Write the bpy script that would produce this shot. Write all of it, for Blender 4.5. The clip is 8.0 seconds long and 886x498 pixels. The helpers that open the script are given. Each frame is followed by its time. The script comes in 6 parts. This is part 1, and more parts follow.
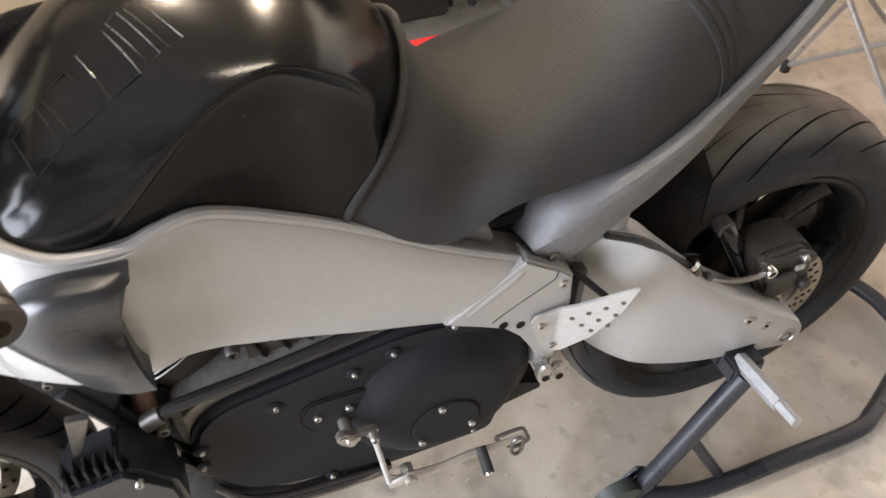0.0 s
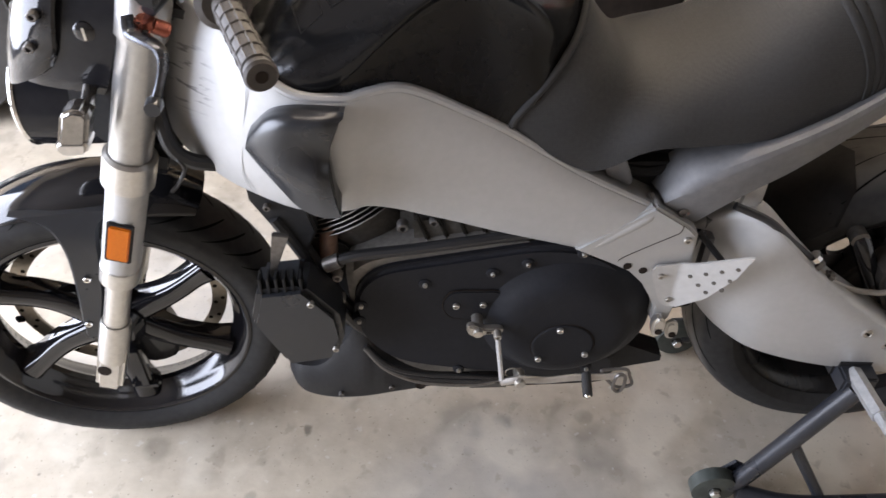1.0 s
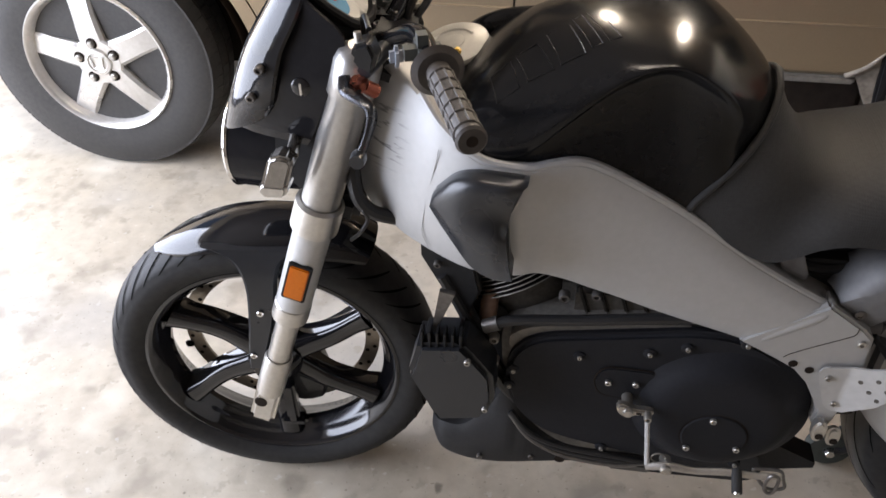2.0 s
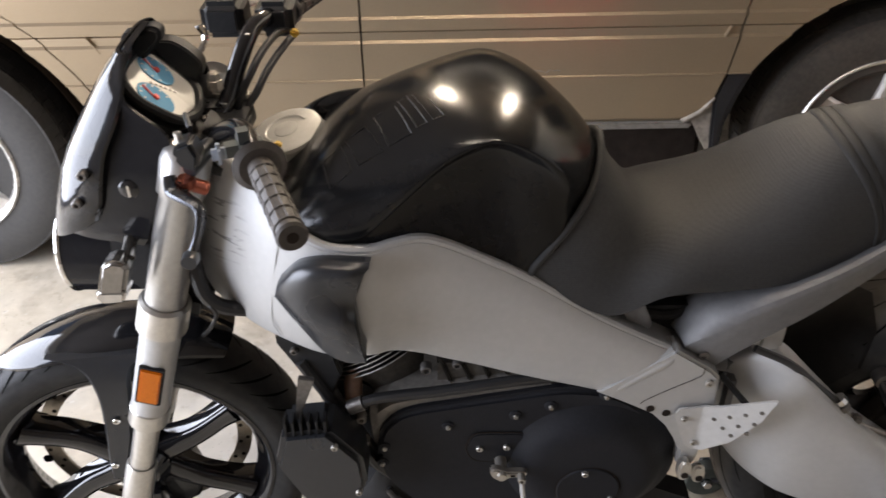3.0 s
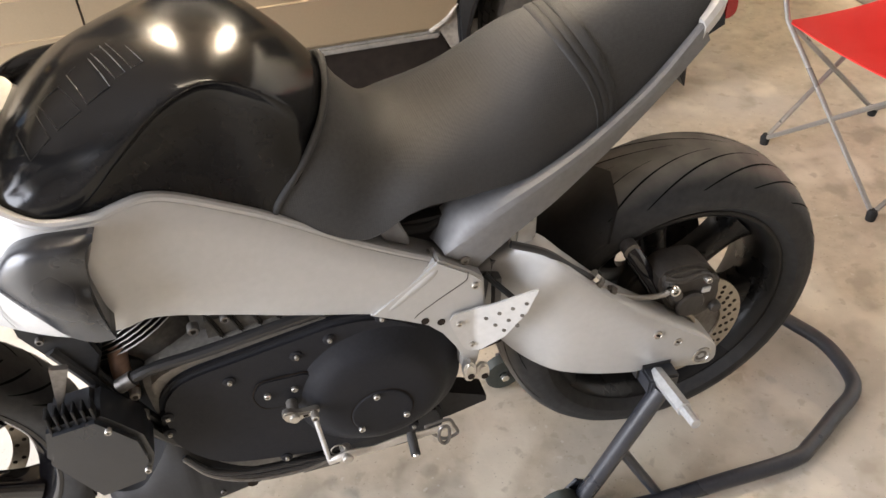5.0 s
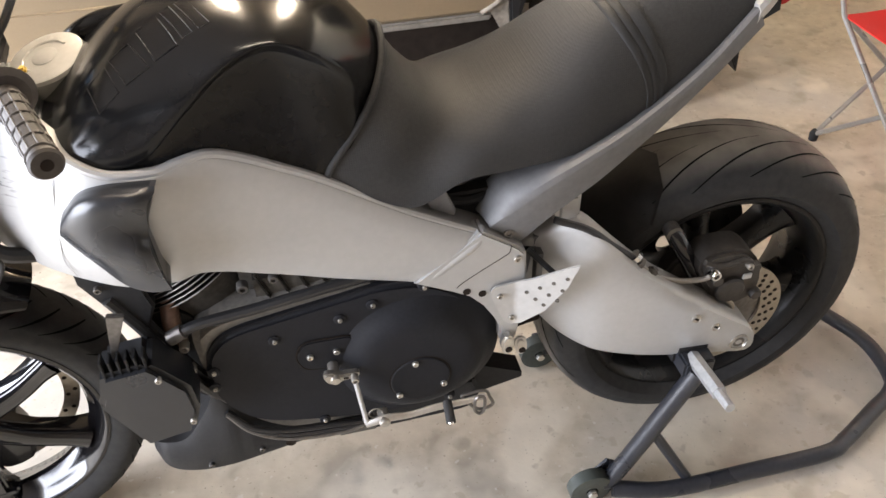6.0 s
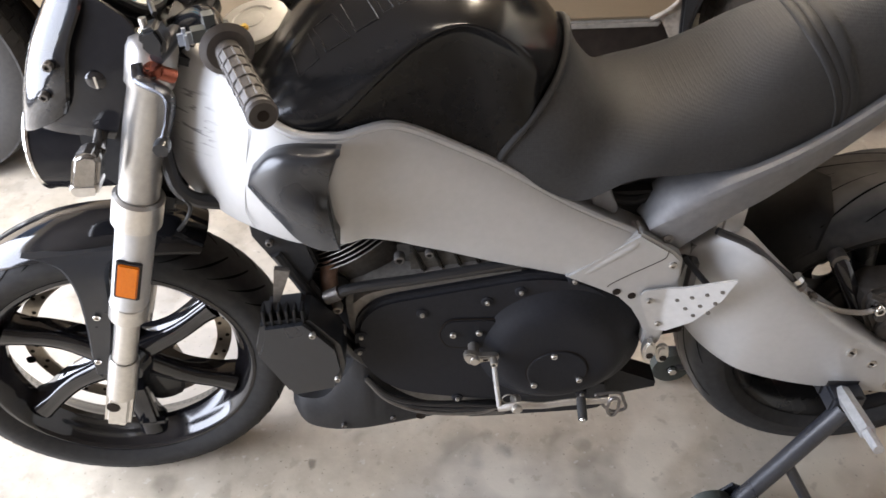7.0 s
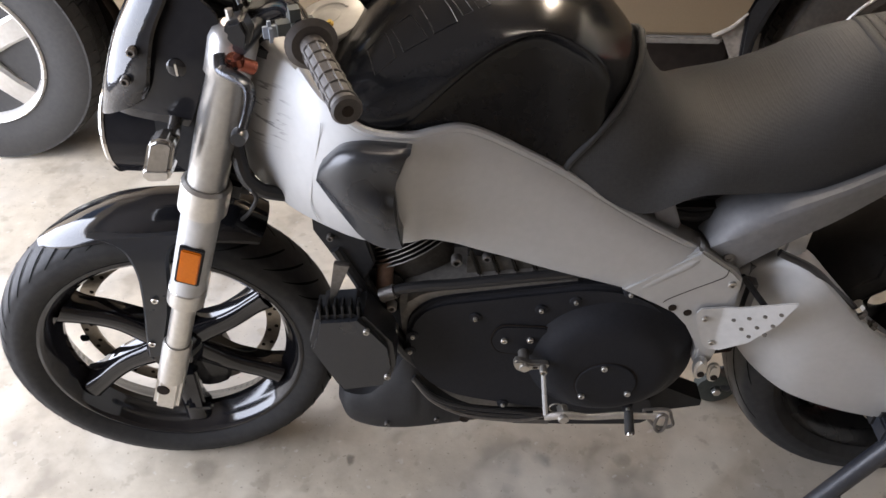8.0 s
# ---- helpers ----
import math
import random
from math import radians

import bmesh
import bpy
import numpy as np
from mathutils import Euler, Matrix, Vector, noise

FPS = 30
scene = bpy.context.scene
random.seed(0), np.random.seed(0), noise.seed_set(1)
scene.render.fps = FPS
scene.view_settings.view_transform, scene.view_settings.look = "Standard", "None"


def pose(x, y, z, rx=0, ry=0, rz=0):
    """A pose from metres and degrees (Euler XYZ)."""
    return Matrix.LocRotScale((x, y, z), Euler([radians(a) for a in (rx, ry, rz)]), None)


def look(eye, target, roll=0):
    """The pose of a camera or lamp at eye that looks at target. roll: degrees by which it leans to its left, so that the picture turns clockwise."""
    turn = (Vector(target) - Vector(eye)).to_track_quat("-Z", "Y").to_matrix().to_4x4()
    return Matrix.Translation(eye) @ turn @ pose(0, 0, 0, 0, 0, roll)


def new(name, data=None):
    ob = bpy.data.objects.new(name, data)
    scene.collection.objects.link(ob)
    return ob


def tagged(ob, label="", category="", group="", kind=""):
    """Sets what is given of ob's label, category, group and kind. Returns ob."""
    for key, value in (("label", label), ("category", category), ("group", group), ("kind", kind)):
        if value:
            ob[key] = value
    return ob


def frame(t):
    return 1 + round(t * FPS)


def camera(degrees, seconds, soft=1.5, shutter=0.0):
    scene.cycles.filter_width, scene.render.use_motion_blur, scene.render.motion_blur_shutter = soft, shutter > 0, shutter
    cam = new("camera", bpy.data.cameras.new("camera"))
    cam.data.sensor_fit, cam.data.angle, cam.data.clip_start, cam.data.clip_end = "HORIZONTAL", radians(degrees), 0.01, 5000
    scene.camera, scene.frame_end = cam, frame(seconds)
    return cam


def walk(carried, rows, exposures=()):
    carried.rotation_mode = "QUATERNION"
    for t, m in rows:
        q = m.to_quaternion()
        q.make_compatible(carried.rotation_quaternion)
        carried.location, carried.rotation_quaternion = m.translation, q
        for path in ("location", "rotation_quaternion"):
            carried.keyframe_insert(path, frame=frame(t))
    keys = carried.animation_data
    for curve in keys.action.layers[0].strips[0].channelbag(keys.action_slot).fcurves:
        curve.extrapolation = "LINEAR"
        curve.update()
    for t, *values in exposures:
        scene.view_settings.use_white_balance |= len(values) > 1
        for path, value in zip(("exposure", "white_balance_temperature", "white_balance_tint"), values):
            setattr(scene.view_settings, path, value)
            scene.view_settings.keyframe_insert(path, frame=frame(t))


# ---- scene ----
# Camera: seconds, eye, and the turn about x, y and z
cam = camera(56.37, 8.0, shutter=0.18)
ROWS = [
    (0, -0.1341, -0.7121, 1.3986, 42.30, -1.01, -21.33),
    (0.5, -0.1129, -0.8691, 1.4166, 43.71, -0.87, -8.43),
    (1, -0.1219, -0.9931, 1.4254, 45.44, -0.37, -1.90),
    (1.5, -0.1687, -1.0225, 1.4169, 46.60, 0.33, 6.43),
    (1.7, -0.1811, -1.0273, 1.4238, 48.23, 0.80, 8.74),
    (2.8, -0.1428, -1.0006, 1.4661, 53.76, 0.82, 3.17),
    (3, -0.1167, -0.9999, 1.4648, 54.14, 0.92, -0.61),
    (3.5, -0.0781, -0.9997, 1.4760, 53.46, 0.26, -8.04),
    (4, -0.0507, -1.0019, 1.4744, 53.26, -0.36, -14.44),
    (4.5, -0.0412, -0.9987, 1.4700, 51.82, 0.26, -17.99),
    (4.7, -0.0286, -0.9918, 1.4590, 50.17, 0.87, -18.05),
    (5.8, -0.0493, -1.0117, 1.4470, 48.32, 0.38, -14.26),
    (6, -0.0532, -1.0241, 1.4469, 48.31, 0.73, -13.60),
    (6.5, -0.0712, -1.0373, 1.4488, 48.60, 0.92, -8.53),
    (7, -0.1133, -1.0443, 1.4457, 48.50, 0.72, -2.70),
    (7.5, -0.1452, -1.0485, 1.4425, 48.45, -0.13, 0.65),
    (8, -0.1555, -1.0491, 1.4463, 48.88, -0.53, 1.19),
]
EXPOSURES = [  # seconds, stops, kelvin, tint
    (0.0, 1.11, 6600, 12), (0.5, 1.2, 6400, 13), (1.0, 0.65, 6350, 14), (1.5, 0.13, 6350, 14), (2.8, 0.12, 6400, 14), (3.0, 0.32, 6500, 13), (3.5, 0.90, 6700, 13),
    (4.0, 1.06, 6800, 12), (4.5, 1.19, 6850, 12), (6.0, 1.14, 6650, 12), (6.5, 1.07, 6450, 13), (7.0, 0.82, 6400, 13), (8.0, 0.34, 6400, 14)]
walk(cam, [(t, pose(x, y, z, a, b, c)) for t, x, y, z, a, b, c in ROWS], EXPOSURES)

# ---- light ----
world = bpy.data.worlds.new("world")
scene.world = world
world.use_nodes = True
wn = world.node_tree.nodes
sky = wn.new("ShaderNodeTexSky")
sky.sky_type = "NISHITA"
sky.sun_disc = False
sky.sun_elevation = radians(50)
sky.sun_rotation = radians(200)
world.node_tree.links.new(sky.outputs[0], wn["Background"].inputs[0])
wn["Background"].inputs[1].default_value = 0.1


def lamp(name, kind, m, watts, colour, size=0.1, size_y=None):
    data = bpy.data.lights.new(name, kind)
    data.energy, data.color = watts, colour
    if kind == "AREA":
        data.size = size
        if size_y:
            data.shape, data.size_y = "RECTANGLE", size_y
    elif kind == "POINT":
        data.shadow_soft_size = size
    elif kind == "SUN":
        data.angle = size
    ob = new(name, data)
    ob.matrix_world = m
    return ob


# daylight through the open garage door to the front of the motorcycle
lamp("door_daylight", "AREA", look((-2.95, -0.15, 1.15), (0, -0.15, 0.75)), 228, (0.87, 0.93, 1.06), 3.5, 2.1)
sun = lamp("sun", "SUN", look((-4, -3, 6), (0, 0, 0)), 1.0, (1.0, 0.97, 0.92), radians(10))

# ---- materials ----


def mat(name, a, b=None, rough=0.5, metal=0.0, grain=40.0, patch=4.0, bump=0.0, bump_scale=200.0, rough_var=0.1, coat=0.0, spec=0.5):
    """Two colours mixed by coarse patches and fine grain, with uneven gloss and fine relief."""
    m = bpy.data.materials.new(name)
    m.use_nodes = True
    nt = m.node_tree
    bs = nt.nodes["Principled BSDF"]
    tc = nt.nodes.new("ShaderNodeTexCoord")

    def nz(scale, detail=4.0):
        n = nt.nodes.new("ShaderNodeTexNoise")
        n.inputs["Scale"].default_value, n.inputs["Detail"].default_value = scale, detail
        nt.links.new(tc.outputs["Object"], n.inputs["Vector"])
        return n

    n1, n2 = nz(patch), nz(grain, 6.0)
    add = nt.nodes.new("ShaderNodeMath")
    add.operation = "MULTIPLY_ADD"
    add.inputs[1].default_value = 0.5
    nt.links.new(n2.outputs["Fac"], add.inputs[0])
    half = nt.nodes.new("ShaderNodeMath")
    half.operation = "MULTIPLY"
    half.inputs[1].default_value = 0.5
    nt.links.new(n1.outputs["Fac"], half.inputs[0])
    nt.links.new(half.outputs[0], add.inputs[2])
    ramp = nt.nodes.new("ShaderNodeMapRange")
    ramp.inputs["From Min"].default_value, ramp.inputs["From Max"].default_value = 0.36, 0.64
    nt.links.new(add.outputs[0], ramp.inputs["Value"])
    mix = nt.nodes.new("ShaderNodeMix")
    mix.data_type = "RGBA"
    mix.inputs["A"].default_value = (*a, 1)
    mix.inputs["B"].default_value = (*(b or [c * 0.85 for c in a]), 1)
    nt.links.new(ramp.outputs[0], mix.inputs["Factor"])
    nt.links.new(mix.outputs["Result"], bs.inputs["Base Color"])
    r = nt.nodes.new("ShaderNodeMapRange")
    r.inputs["From Min"].default_value, r.inputs["From Max"].default_value = 0.3, 0.7
    r.inputs["To Min"].default_value, r.inputs["To Max"].default_value = max(0.02, rough - rough_var), min(1, rough + rough_var)
    nt.links.new(n1.outputs["Fac"], r.inputs["Value"])
    nt.links.new(r.outputs[0], bs.inputs["Roughness"])
    bs.inputs["Metallic"].default_value = metal
    bs.inputs["Coat Weight"].default_value = coat
    bs.inputs["Coat Roughness"].default_value = 0.08
    bs.inputs["Specular IOR Level"].default_value = spec
    if bump:
        n3 = nz(bump_scale, 5.0)
        bp = nt.nodes.new("ShaderNodeBump")
        bp.inputs["Strength"].default_value, bp.inputs["Distance"].default_value = bump, 0.002
        nt.links.new(n3.outputs["Fac"], bp.inputs["Height"])
        nt.links.new(bp.outputs[0], bs.inputs["Normal"])
    return m


SILVER = mat("silver_paint", (0.455, 0.455, 0.45), (0.42, 0.42, 0.415), 0.54, 0.5, 90, 3, 0.06, 900, 0.05)
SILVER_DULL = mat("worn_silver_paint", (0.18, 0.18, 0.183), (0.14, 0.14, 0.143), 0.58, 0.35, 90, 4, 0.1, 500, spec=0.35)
WHITE_SILVER = mat("pale_silver_paint", (0.49, 0.485, 0.472), (0.42, 0.416, 0.403), 0.35, 0.2, 90, 3)
ALU = mat("brushed_aluminium", (0.60, 0.58, 0.54), (0.50, 0.48, 0.45), 0.36, 0.9, 120, 6, 0.1, 400)
CHROME = mat("chrome", (0.75, 0.74, 0.72), None, 0.12, 1.0, 60, 4, 0, 0, 0.05)
GALV = mat("galvanised_steel", (0.55, 0.56, 0.57), (0.42, 0.43, 0.44), 0.42, 0.7, 150, 30, 0.1, 500)
STEEL = mat("zinc_steel", (0.50, 0.475, 0.43), (0.34, 0.32, 0.29), 0.38, 0.85, 150, 12, 0.1, 500)
STEEL_DARK = mat("dark_steel", (0.20, 0.19, 0.18), (0.12, 0.11, 0.10), 0.45, 0.8, 120, 10, 0.1, 500)
TANK_BLACK = mat("satin_black_plastic", (0.006, 0.0061, 0.0066), (0.008, 0.008, 0.0087), 0.16, 0.0, 60, 5, 0.02, 600, 0.03, spec=0.26)
POD = mat("dark_grey_plastic", (0.019, 0.0205, 0.0235), (0.015, 0.0163, 0.019), 0.3, 0.0, 80, 6, 0.03, 700, 0.05)
BLACK_PLASTIC = mat("matt_black_plastic", (0.0155, 0.0155, 0.0163), (0.023, 0.023, 0.0238), 0.5, 0.0, 120, 8, 0.06, 900, spec=0.2)
FIN = mat("dark_fins", (0.036, 0.034, 0.031), (0.025, 0.0235, 0.021), 0.42, 0.7, 150, 10)
CALIPER = mat("dusty_brown_black_caliper", (0.028, 0.025, 0.022), (0.055, 0.048, 0.042), 0.55, 0.2, 120, 25, 0.2, 500)
GROOVE = mat("tread_shadow", (0.006, 0.006, 0.006), None, 0.9, spec=0.05)
MIRROR = mat("smoked_gloss_acrylic", (0.012, 0.012, 0.013), (0.02, 0.02, 0.022), 0.06, 0.0, 40, 9, 0.7, 12, 0.03, 0.0, spec=0.4)
COWL_BLACK = mat("black_cowl_plastic", (0.011, 0.011, 0.0128), (0.015, 0.015, 0.0168), 0.10, 0.0, 90, 14, 0.05, 40, 0.04, spec=0.2)
GLOSS_BLACK = mat("gloss_black_paint", (0.011, 0.011, 0.013), (0.012, 0.012, 0.013), 0.12, 0.0, 60, 5, 0, 0, 0.05, 0.2, spec=0.4)
ENGINE_BLACK = mat("wrinkled_black_engine_paint", (0.0125, 0.013, 0.0155), (0.018, 0.0185, 0.0215), 0.5, 0.0, 200, 6, 0.25, 1400, 0.08, spec=0.12)
CRANK_GREY = mat("bare_grey_casting", (0.23, 0.215, 0.195), (0.14, 0.13, 0.117), 0.5, 0.4, 120, 12, 0.3, 500)
FIN_EDGE = mat("machined_fin_edge", (0.30, 0.285, 0.26), (0.20, 0.19, 0.17), 0.4, 0.8, 150, 10)
ENGINE_GREY = mat("cast_grey_engine", (0.115, 0.108, 0.099), (0.065, 0.061, 0.055), 0.5, 0.5, 150, 10, 0.2, 900)
RUBBER = mat("tyre_rubber", (0.021, 0.021, 0.0218), (0.036, 0.0355, 0.035), 0.6, 0.0, 70, 5, 0.2, 500, spec=0.18)
GRIP_RUBBER = mat("dark_grip_rubber", (0.036, 0.030, 0.026), (0.055, 0.046, 0.039), 0.6, 0.0, 200, 12, 0.2, 900)
GUNMETAL = mat("gloss_black_wheel", (0.008, 0.008, 0.010), (0.011, 0.011, 0.013), 0.08, 0.0, 90, 5, 0, 0, 0.03, 0.2, spec=0.5)
WHEEL_DULL = mat("dusty_black_wheel", (0.007, 0.007, 0.0075), (0.013, 0.0127, 0.0125), 0.3, 0.0, 90, 7, spec=0.25)
DISC = mat("brake_disc_steel", (0.42, 0.38, 0.32), (0.32, 0.28, 0.23), 0.35, 0.9, 200, 10, 0.1, 700)
ORANGE = mat("amber_reflector", (0.60, 0.155, 0.003), (0.50, 0.12, 0.002), 0.3, 0.0, 300, 8, 0.2, 900, 0.05, spec=0.3)
RED_LENS = mat("red_lens", (0.38, 0.008, 0.01), (0.30, 0.006, 0.008), 0.15, 0.0, 300, 8, 0, 0, 0.05, 0.5)
RED_ANO = mat("red_anodised", (0.36, 0.12, 0.08), (0.28, 0.08, 0.05), 0.25, 0.8, 200, 20)
CABLE = mat("black_cable", (0.015, 0.015, 0.016), None, 0.4, 0.0)
CREAM = mat("cream_cap_plastic", (0.62, 0.60, 0.55), (0.55, 0.53, 0.48), 0.4, 0.1, 120, 8)
HOSE = mat("grey_brake_hose", (0.30, 0.28, 0.25), (0.22, 0.20, 0.18), 0.4, 0.3, 300, 20)
COPPER = mat("rust_brown_pipe", (0.24, 0.15, 0.105), (0.15, 0.09, 0.065), 0.45, 0.5, 120, 10)
GOLD = mat("gold_metallic_paint", (0.33, 0.258, 0.172), (0.307, 0.239, 0.158), 0.33, 0.6, 200, 3, 0.01, 1500, 0.03, 0.2)
SILL_GREY = mat("scuffed_grey_sill", (0.25, 0.23, 0.20), (0.14, 0.13, 0.11), 0.5, 0.2, 60, 10, 0.2, 300)
DARK_GAP = mat("dark_underbody", (0.015, 0.011, 0.0085), (0.024, 0.018, 0.014), 0.8, 0.0, 40, 5, spec=0.1)
VAN_TYRE = mat("dusty_tyre_rubber", (0.030, 0.0285, 0.027), (0.046, 0.043, 0.039), 0.7, 0.0, 90, 7, 0.2, 600)
# dusty brown, made lighter than VAN_TYRE to offset shade under the arch
REAR_TYRE = mat("lightened_brown_dusty_tyre_rubber", (0.046, 0.041, 0.035), (0.075, 0.066, 0.055), 0.75, 0.0, 90, 9, 0.3, 500, spec=0.3)
VAN_ALLOY = mat("alloy_wheel_silver", (0.62, 0.60, 0.57), (0.52, 0.50, 0.46), 0.35, 0.6, 80, 6, 0.05, 500)
RED_CLOTH = mat("red_polyester_cloth", (0.75, 0.025, 0.022), (0.68, 0.018, 0.018), 0.7, 0.0, 500, 6, 0.3, 1200)
GREY_TUBE = mat("grey_powder_coat_tube", (0.36, 0.35, 0.33), (0.30, 0.29, 0.27), 0.35, 0.5, 120, 10)
STAND_BLUE = mat("dark_blue_black_paint", (0.018, 0.020, 0.026), (0.030, 0.032, 0.038), 0.32, 0.1, 120, 8, 0.1, 500, 0.1)
CASTER = mat("grey_green_caster_rubber", (0.055, 0.063, 0.056), (0.034, 0.040, 0.035), 0.55, 0.0, 90, 9)
WALL_PAINT = mat("white_wall_paint", (0.78, 0.77, 0.73), (0.74, 0.73, 0.69), 0.7, 0.0, 60, 1.5, 0.15, 250)
KERB = mat("bare_concrete_stem", (0.42, 0.40, 0.36), (0.30, 0.28, 0.25), 0.85, 0.0, 40, 7, 0.4, 120)
# for unseen walls and ceiling; dark tan chosen to lower bounced light
DIM_TAN = mat("dim_unseen_tan", (0.165, 0.139, 0.113), (0.12, 0.10, 0.079), 0.7, 0.0, 30, 1.5, 0.15, 120)
FENDER_BLACK = mat("black_fender_plastic", (0.008, 0.008, 0.0095), (0.012, 0.012, 0.013), 0.09, 0.0, 60, 9, 0.05, 22, 0.04, spec=0.5)
HUGGER = mat("dusty_black_plastic", (0.011, 0.0109, 0.0108), (0.017, 0.0167, 0.0165), 0.55, 0.0, 90, 10, 0.1, 500, spec=0.3)
SCRAPED = mat("scraped_bare_sill", (0.33, 0.295, 0.25), (0.16, 0.14, 0.115), 0.55, 0.1, 60, 22, 0.4, 150)
FORK = mat("satin_fork_tube", (0.41, 0.403, 0.39), (0.35, 0.342, 0.33), 0.34, 0.85, 120, 6, 0.05, 400, 0.06)
FRAME_SILVER = SILVER.copy()
OUT_GROUND = mat("driveway_concrete", (0.48, 0.46, 0.42), (0.42, 0.40, 0.37), 0.85, 0.0, 30, 1.0, 0.2, 150)


def scuffs():
    """Black rub marks of the cables on the front of the frame."""
    nt = FRAME_SILVER.node_tree
    FRAME_SILVER.name = "rubbed_silver_paint"
    bs = nt.nodes["Principled BSDF"]
    base = bs.inputs["Base Color"].links[0].from_socket
    tc = nt.nodes.new("ShaderNodeTexCoord")
    stretch = nt.nodes.new("ShaderNodeMapping")
    stretch.inputs["Rotation"].default_value = (0, 0.5, 0)
    stretch.inputs["Scale"].default_value = (30, 10, 190)
    noise = nt.nodes.new("ShaderNodeTexNoise")
    noise.inputs["Scale"].default_value, noise.inputs["Detail"].default_value = 1.0, 3.0
    nt.links.new(tc.outputs["Object"], stretch.inputs[0])
    nt.links.new(stretch.outputs[0], noise.inputs["Vector"])
    pick = nt.nodes.new("ShaderNodeMapRange")
    pick.inputs["From Min"].default_value, pick.inputs["From Max"].default_value = 0.57, 0.63
    nt.links.new(noise.outputs["Fac"], pick.inputs["Value"])
    far = nt.nodes.new("ShaderNodeVectorMath")
    far.operation = "DISTANCE"
    far.inputs[1].default_value = (-0.425, -0.085, 0.855)
    nt.links.new(tc.outputs["Object"], far.inputs[0])
    near = nt.nodes.new("ShaderNodeMapRange")
    near.inputs["From Min"].default_value, near.inputs["From Max"].default_value = 0.070, 0.035
    near.inputs["To Max"].default_value = 0.65
    nt.links.new(far.outputs["Value"], near.inputs["Value"])
    both = nt.nodes.new("ShaderNodeMath")
    both.operation = "MULTIPLY"
    nt.links.new(pick.outputs[0], both.inputs[0])
    nt.links.new(near.outputs[0], both.inputs[1])
    mix = nt.nodes.new("ShaderNodeMix")
    mix.data_type = "RGBA"
    mix.inputs["B"].default_value = (0.02, 0.02, 0.022, 1)
    nt.links.new(both.outputs[0], mix.inputs["Factor"])
    nt.links.new(base, mix.inputs["A"])
    nt.links.new(mix.outputs["Result"], bs.inputs["Base Color"])


scuffs()


def dusty_tread():
    """Tyre rubber whose crown is scuffed and dusty."""
    m = RUBBER.copy()
    m.name = "dusty_scrubbed_tyre"
    nt = m.node_tree
    bs = nt.nodes["Principled BSDF"]
    base = bs.inputs["Base Color"].links[0].from_socket
    tc = nt.nodes.new("ShaderNodeTexCoord")
    sub_ = nt.nodes.new("ShaderNodeVectorMath")
    sub_.operation = "SUBTRACT"
    sub_.inputs[1].default_value = (0.673, 0, 0.342)
    flat = nt.nodes.new("ShaderNodeVectorMath")
    flat.operation = "MULTIPLY"
    flat.inputs[1].default_value = (1, 0, 1)
    size = nt.nodes.new("ShaderNodeVectorMath")
    size.operation = "LENGTH"
    nt.links.new(tc.outputs["Object"], sub_.inputs[0])
    nt.links.new(sub_.outputs[0], flat.inputs[0])
    nt.links.new(flat.outputs[0], size.inputs[0])
    crown = nt.nodes.new("ShaderNodeMapRange")
    crown.interpolation_type = "SMOOTHSTEP"
    crown.inputs["From Min"].default_value, crown.inputs["From Max"].default_value = 0.296, 0.318
    nt.links.new(size.outputs["Value"], crown.inputs["Value"])
    noise = nt.nodes.new("ShaderNodeTexNoise")
    noise.inputs["Scale"].default_value, noise.inputs["Detail"].default_value = 14.0, 5.0
    nt.links.new(tc.outputs["Object"], noise.inputs["Vector"])
    both = nt.nodes.new("ShaderNodeMath")
    both.operation = "MULTIPLY"
    nt.links.new(crown.outputs[0], both.inputs[0])
    nt.links.new(noise.outputs["Fac"], both.inputs[1])
    mix = nt.nodes.new("ShaderNodeMix")
    mix.data_type = "RGBA"
    mix.inputs["B"].default_value = (0.26, 0.245, 0.22, 1)
    nt.links.new(both.outputs[0], mix.inputs["Factor"])
    nt.links.new(base, mix.inputs["A"])
    nt.links.new(mix.outputs["Result"], bs.inputs["Base Color"])
    return m


DUSTY_TREAD = dusty_tread()


def vinyl():
    """Black seat vinyl with a fine woven emboss."""
    m = mat("embossed_seat_vinyl", (0.034, 0.0338, 0.0338), (0.045, 0.0446, 0.0444), 0.62, 0.0, 200, 4, 0, 0, 0.05, spec=0.17)
    nt = m.node_tree
    bs = nt.nodes["Principled BSDF"]
    tc = nt.nodes.new("ShaderNodeTexCoord")
    waves = []
    for direction in ("X", "Z"):
        w = nt.nodes.new("ShaderNodeTexWave")
        w.wave_type, w.bands_direction = "BANDS", direction
        w.inputs["Scale"].default_value = 100.0
        w.inputs["Distortion"].default_value = 0.2
        nt.links.new(tc.outputs["Object"], w.inputs["Vector"])
        waves.append(w)
    mul = nt.nodes.new("ShaderNodeMath")
    mul.operation = "MULTIPLY"
    nt.links.new(waves[0].outputs["Fac"], mul.inputs[0])
    nt.links.new(waves[1].outputs["Fac"], mul.inputs[1])
    bp = nt.nodes.new("ShaderNodeBump")
    bp.inputs["Strength"].default_value, bp.inputs["Distance"].default_value = 0.28, 0.001
    nt.links.new(mul.outputs[0], bp.inputs["Height"])
    nt.links.new(bp.outputs[0], bs.inputs["Normal"])
    return m


VINYL = vinyl()
VINYL_PLAIN = mat("plain_seat_vinyl", (0.022, 0.0216, 0.0213), (0.029, 0.0285, 0.028), 0.58, 0.0, 300, 5, 0.25, 1500, 0.05, spec=0.2)


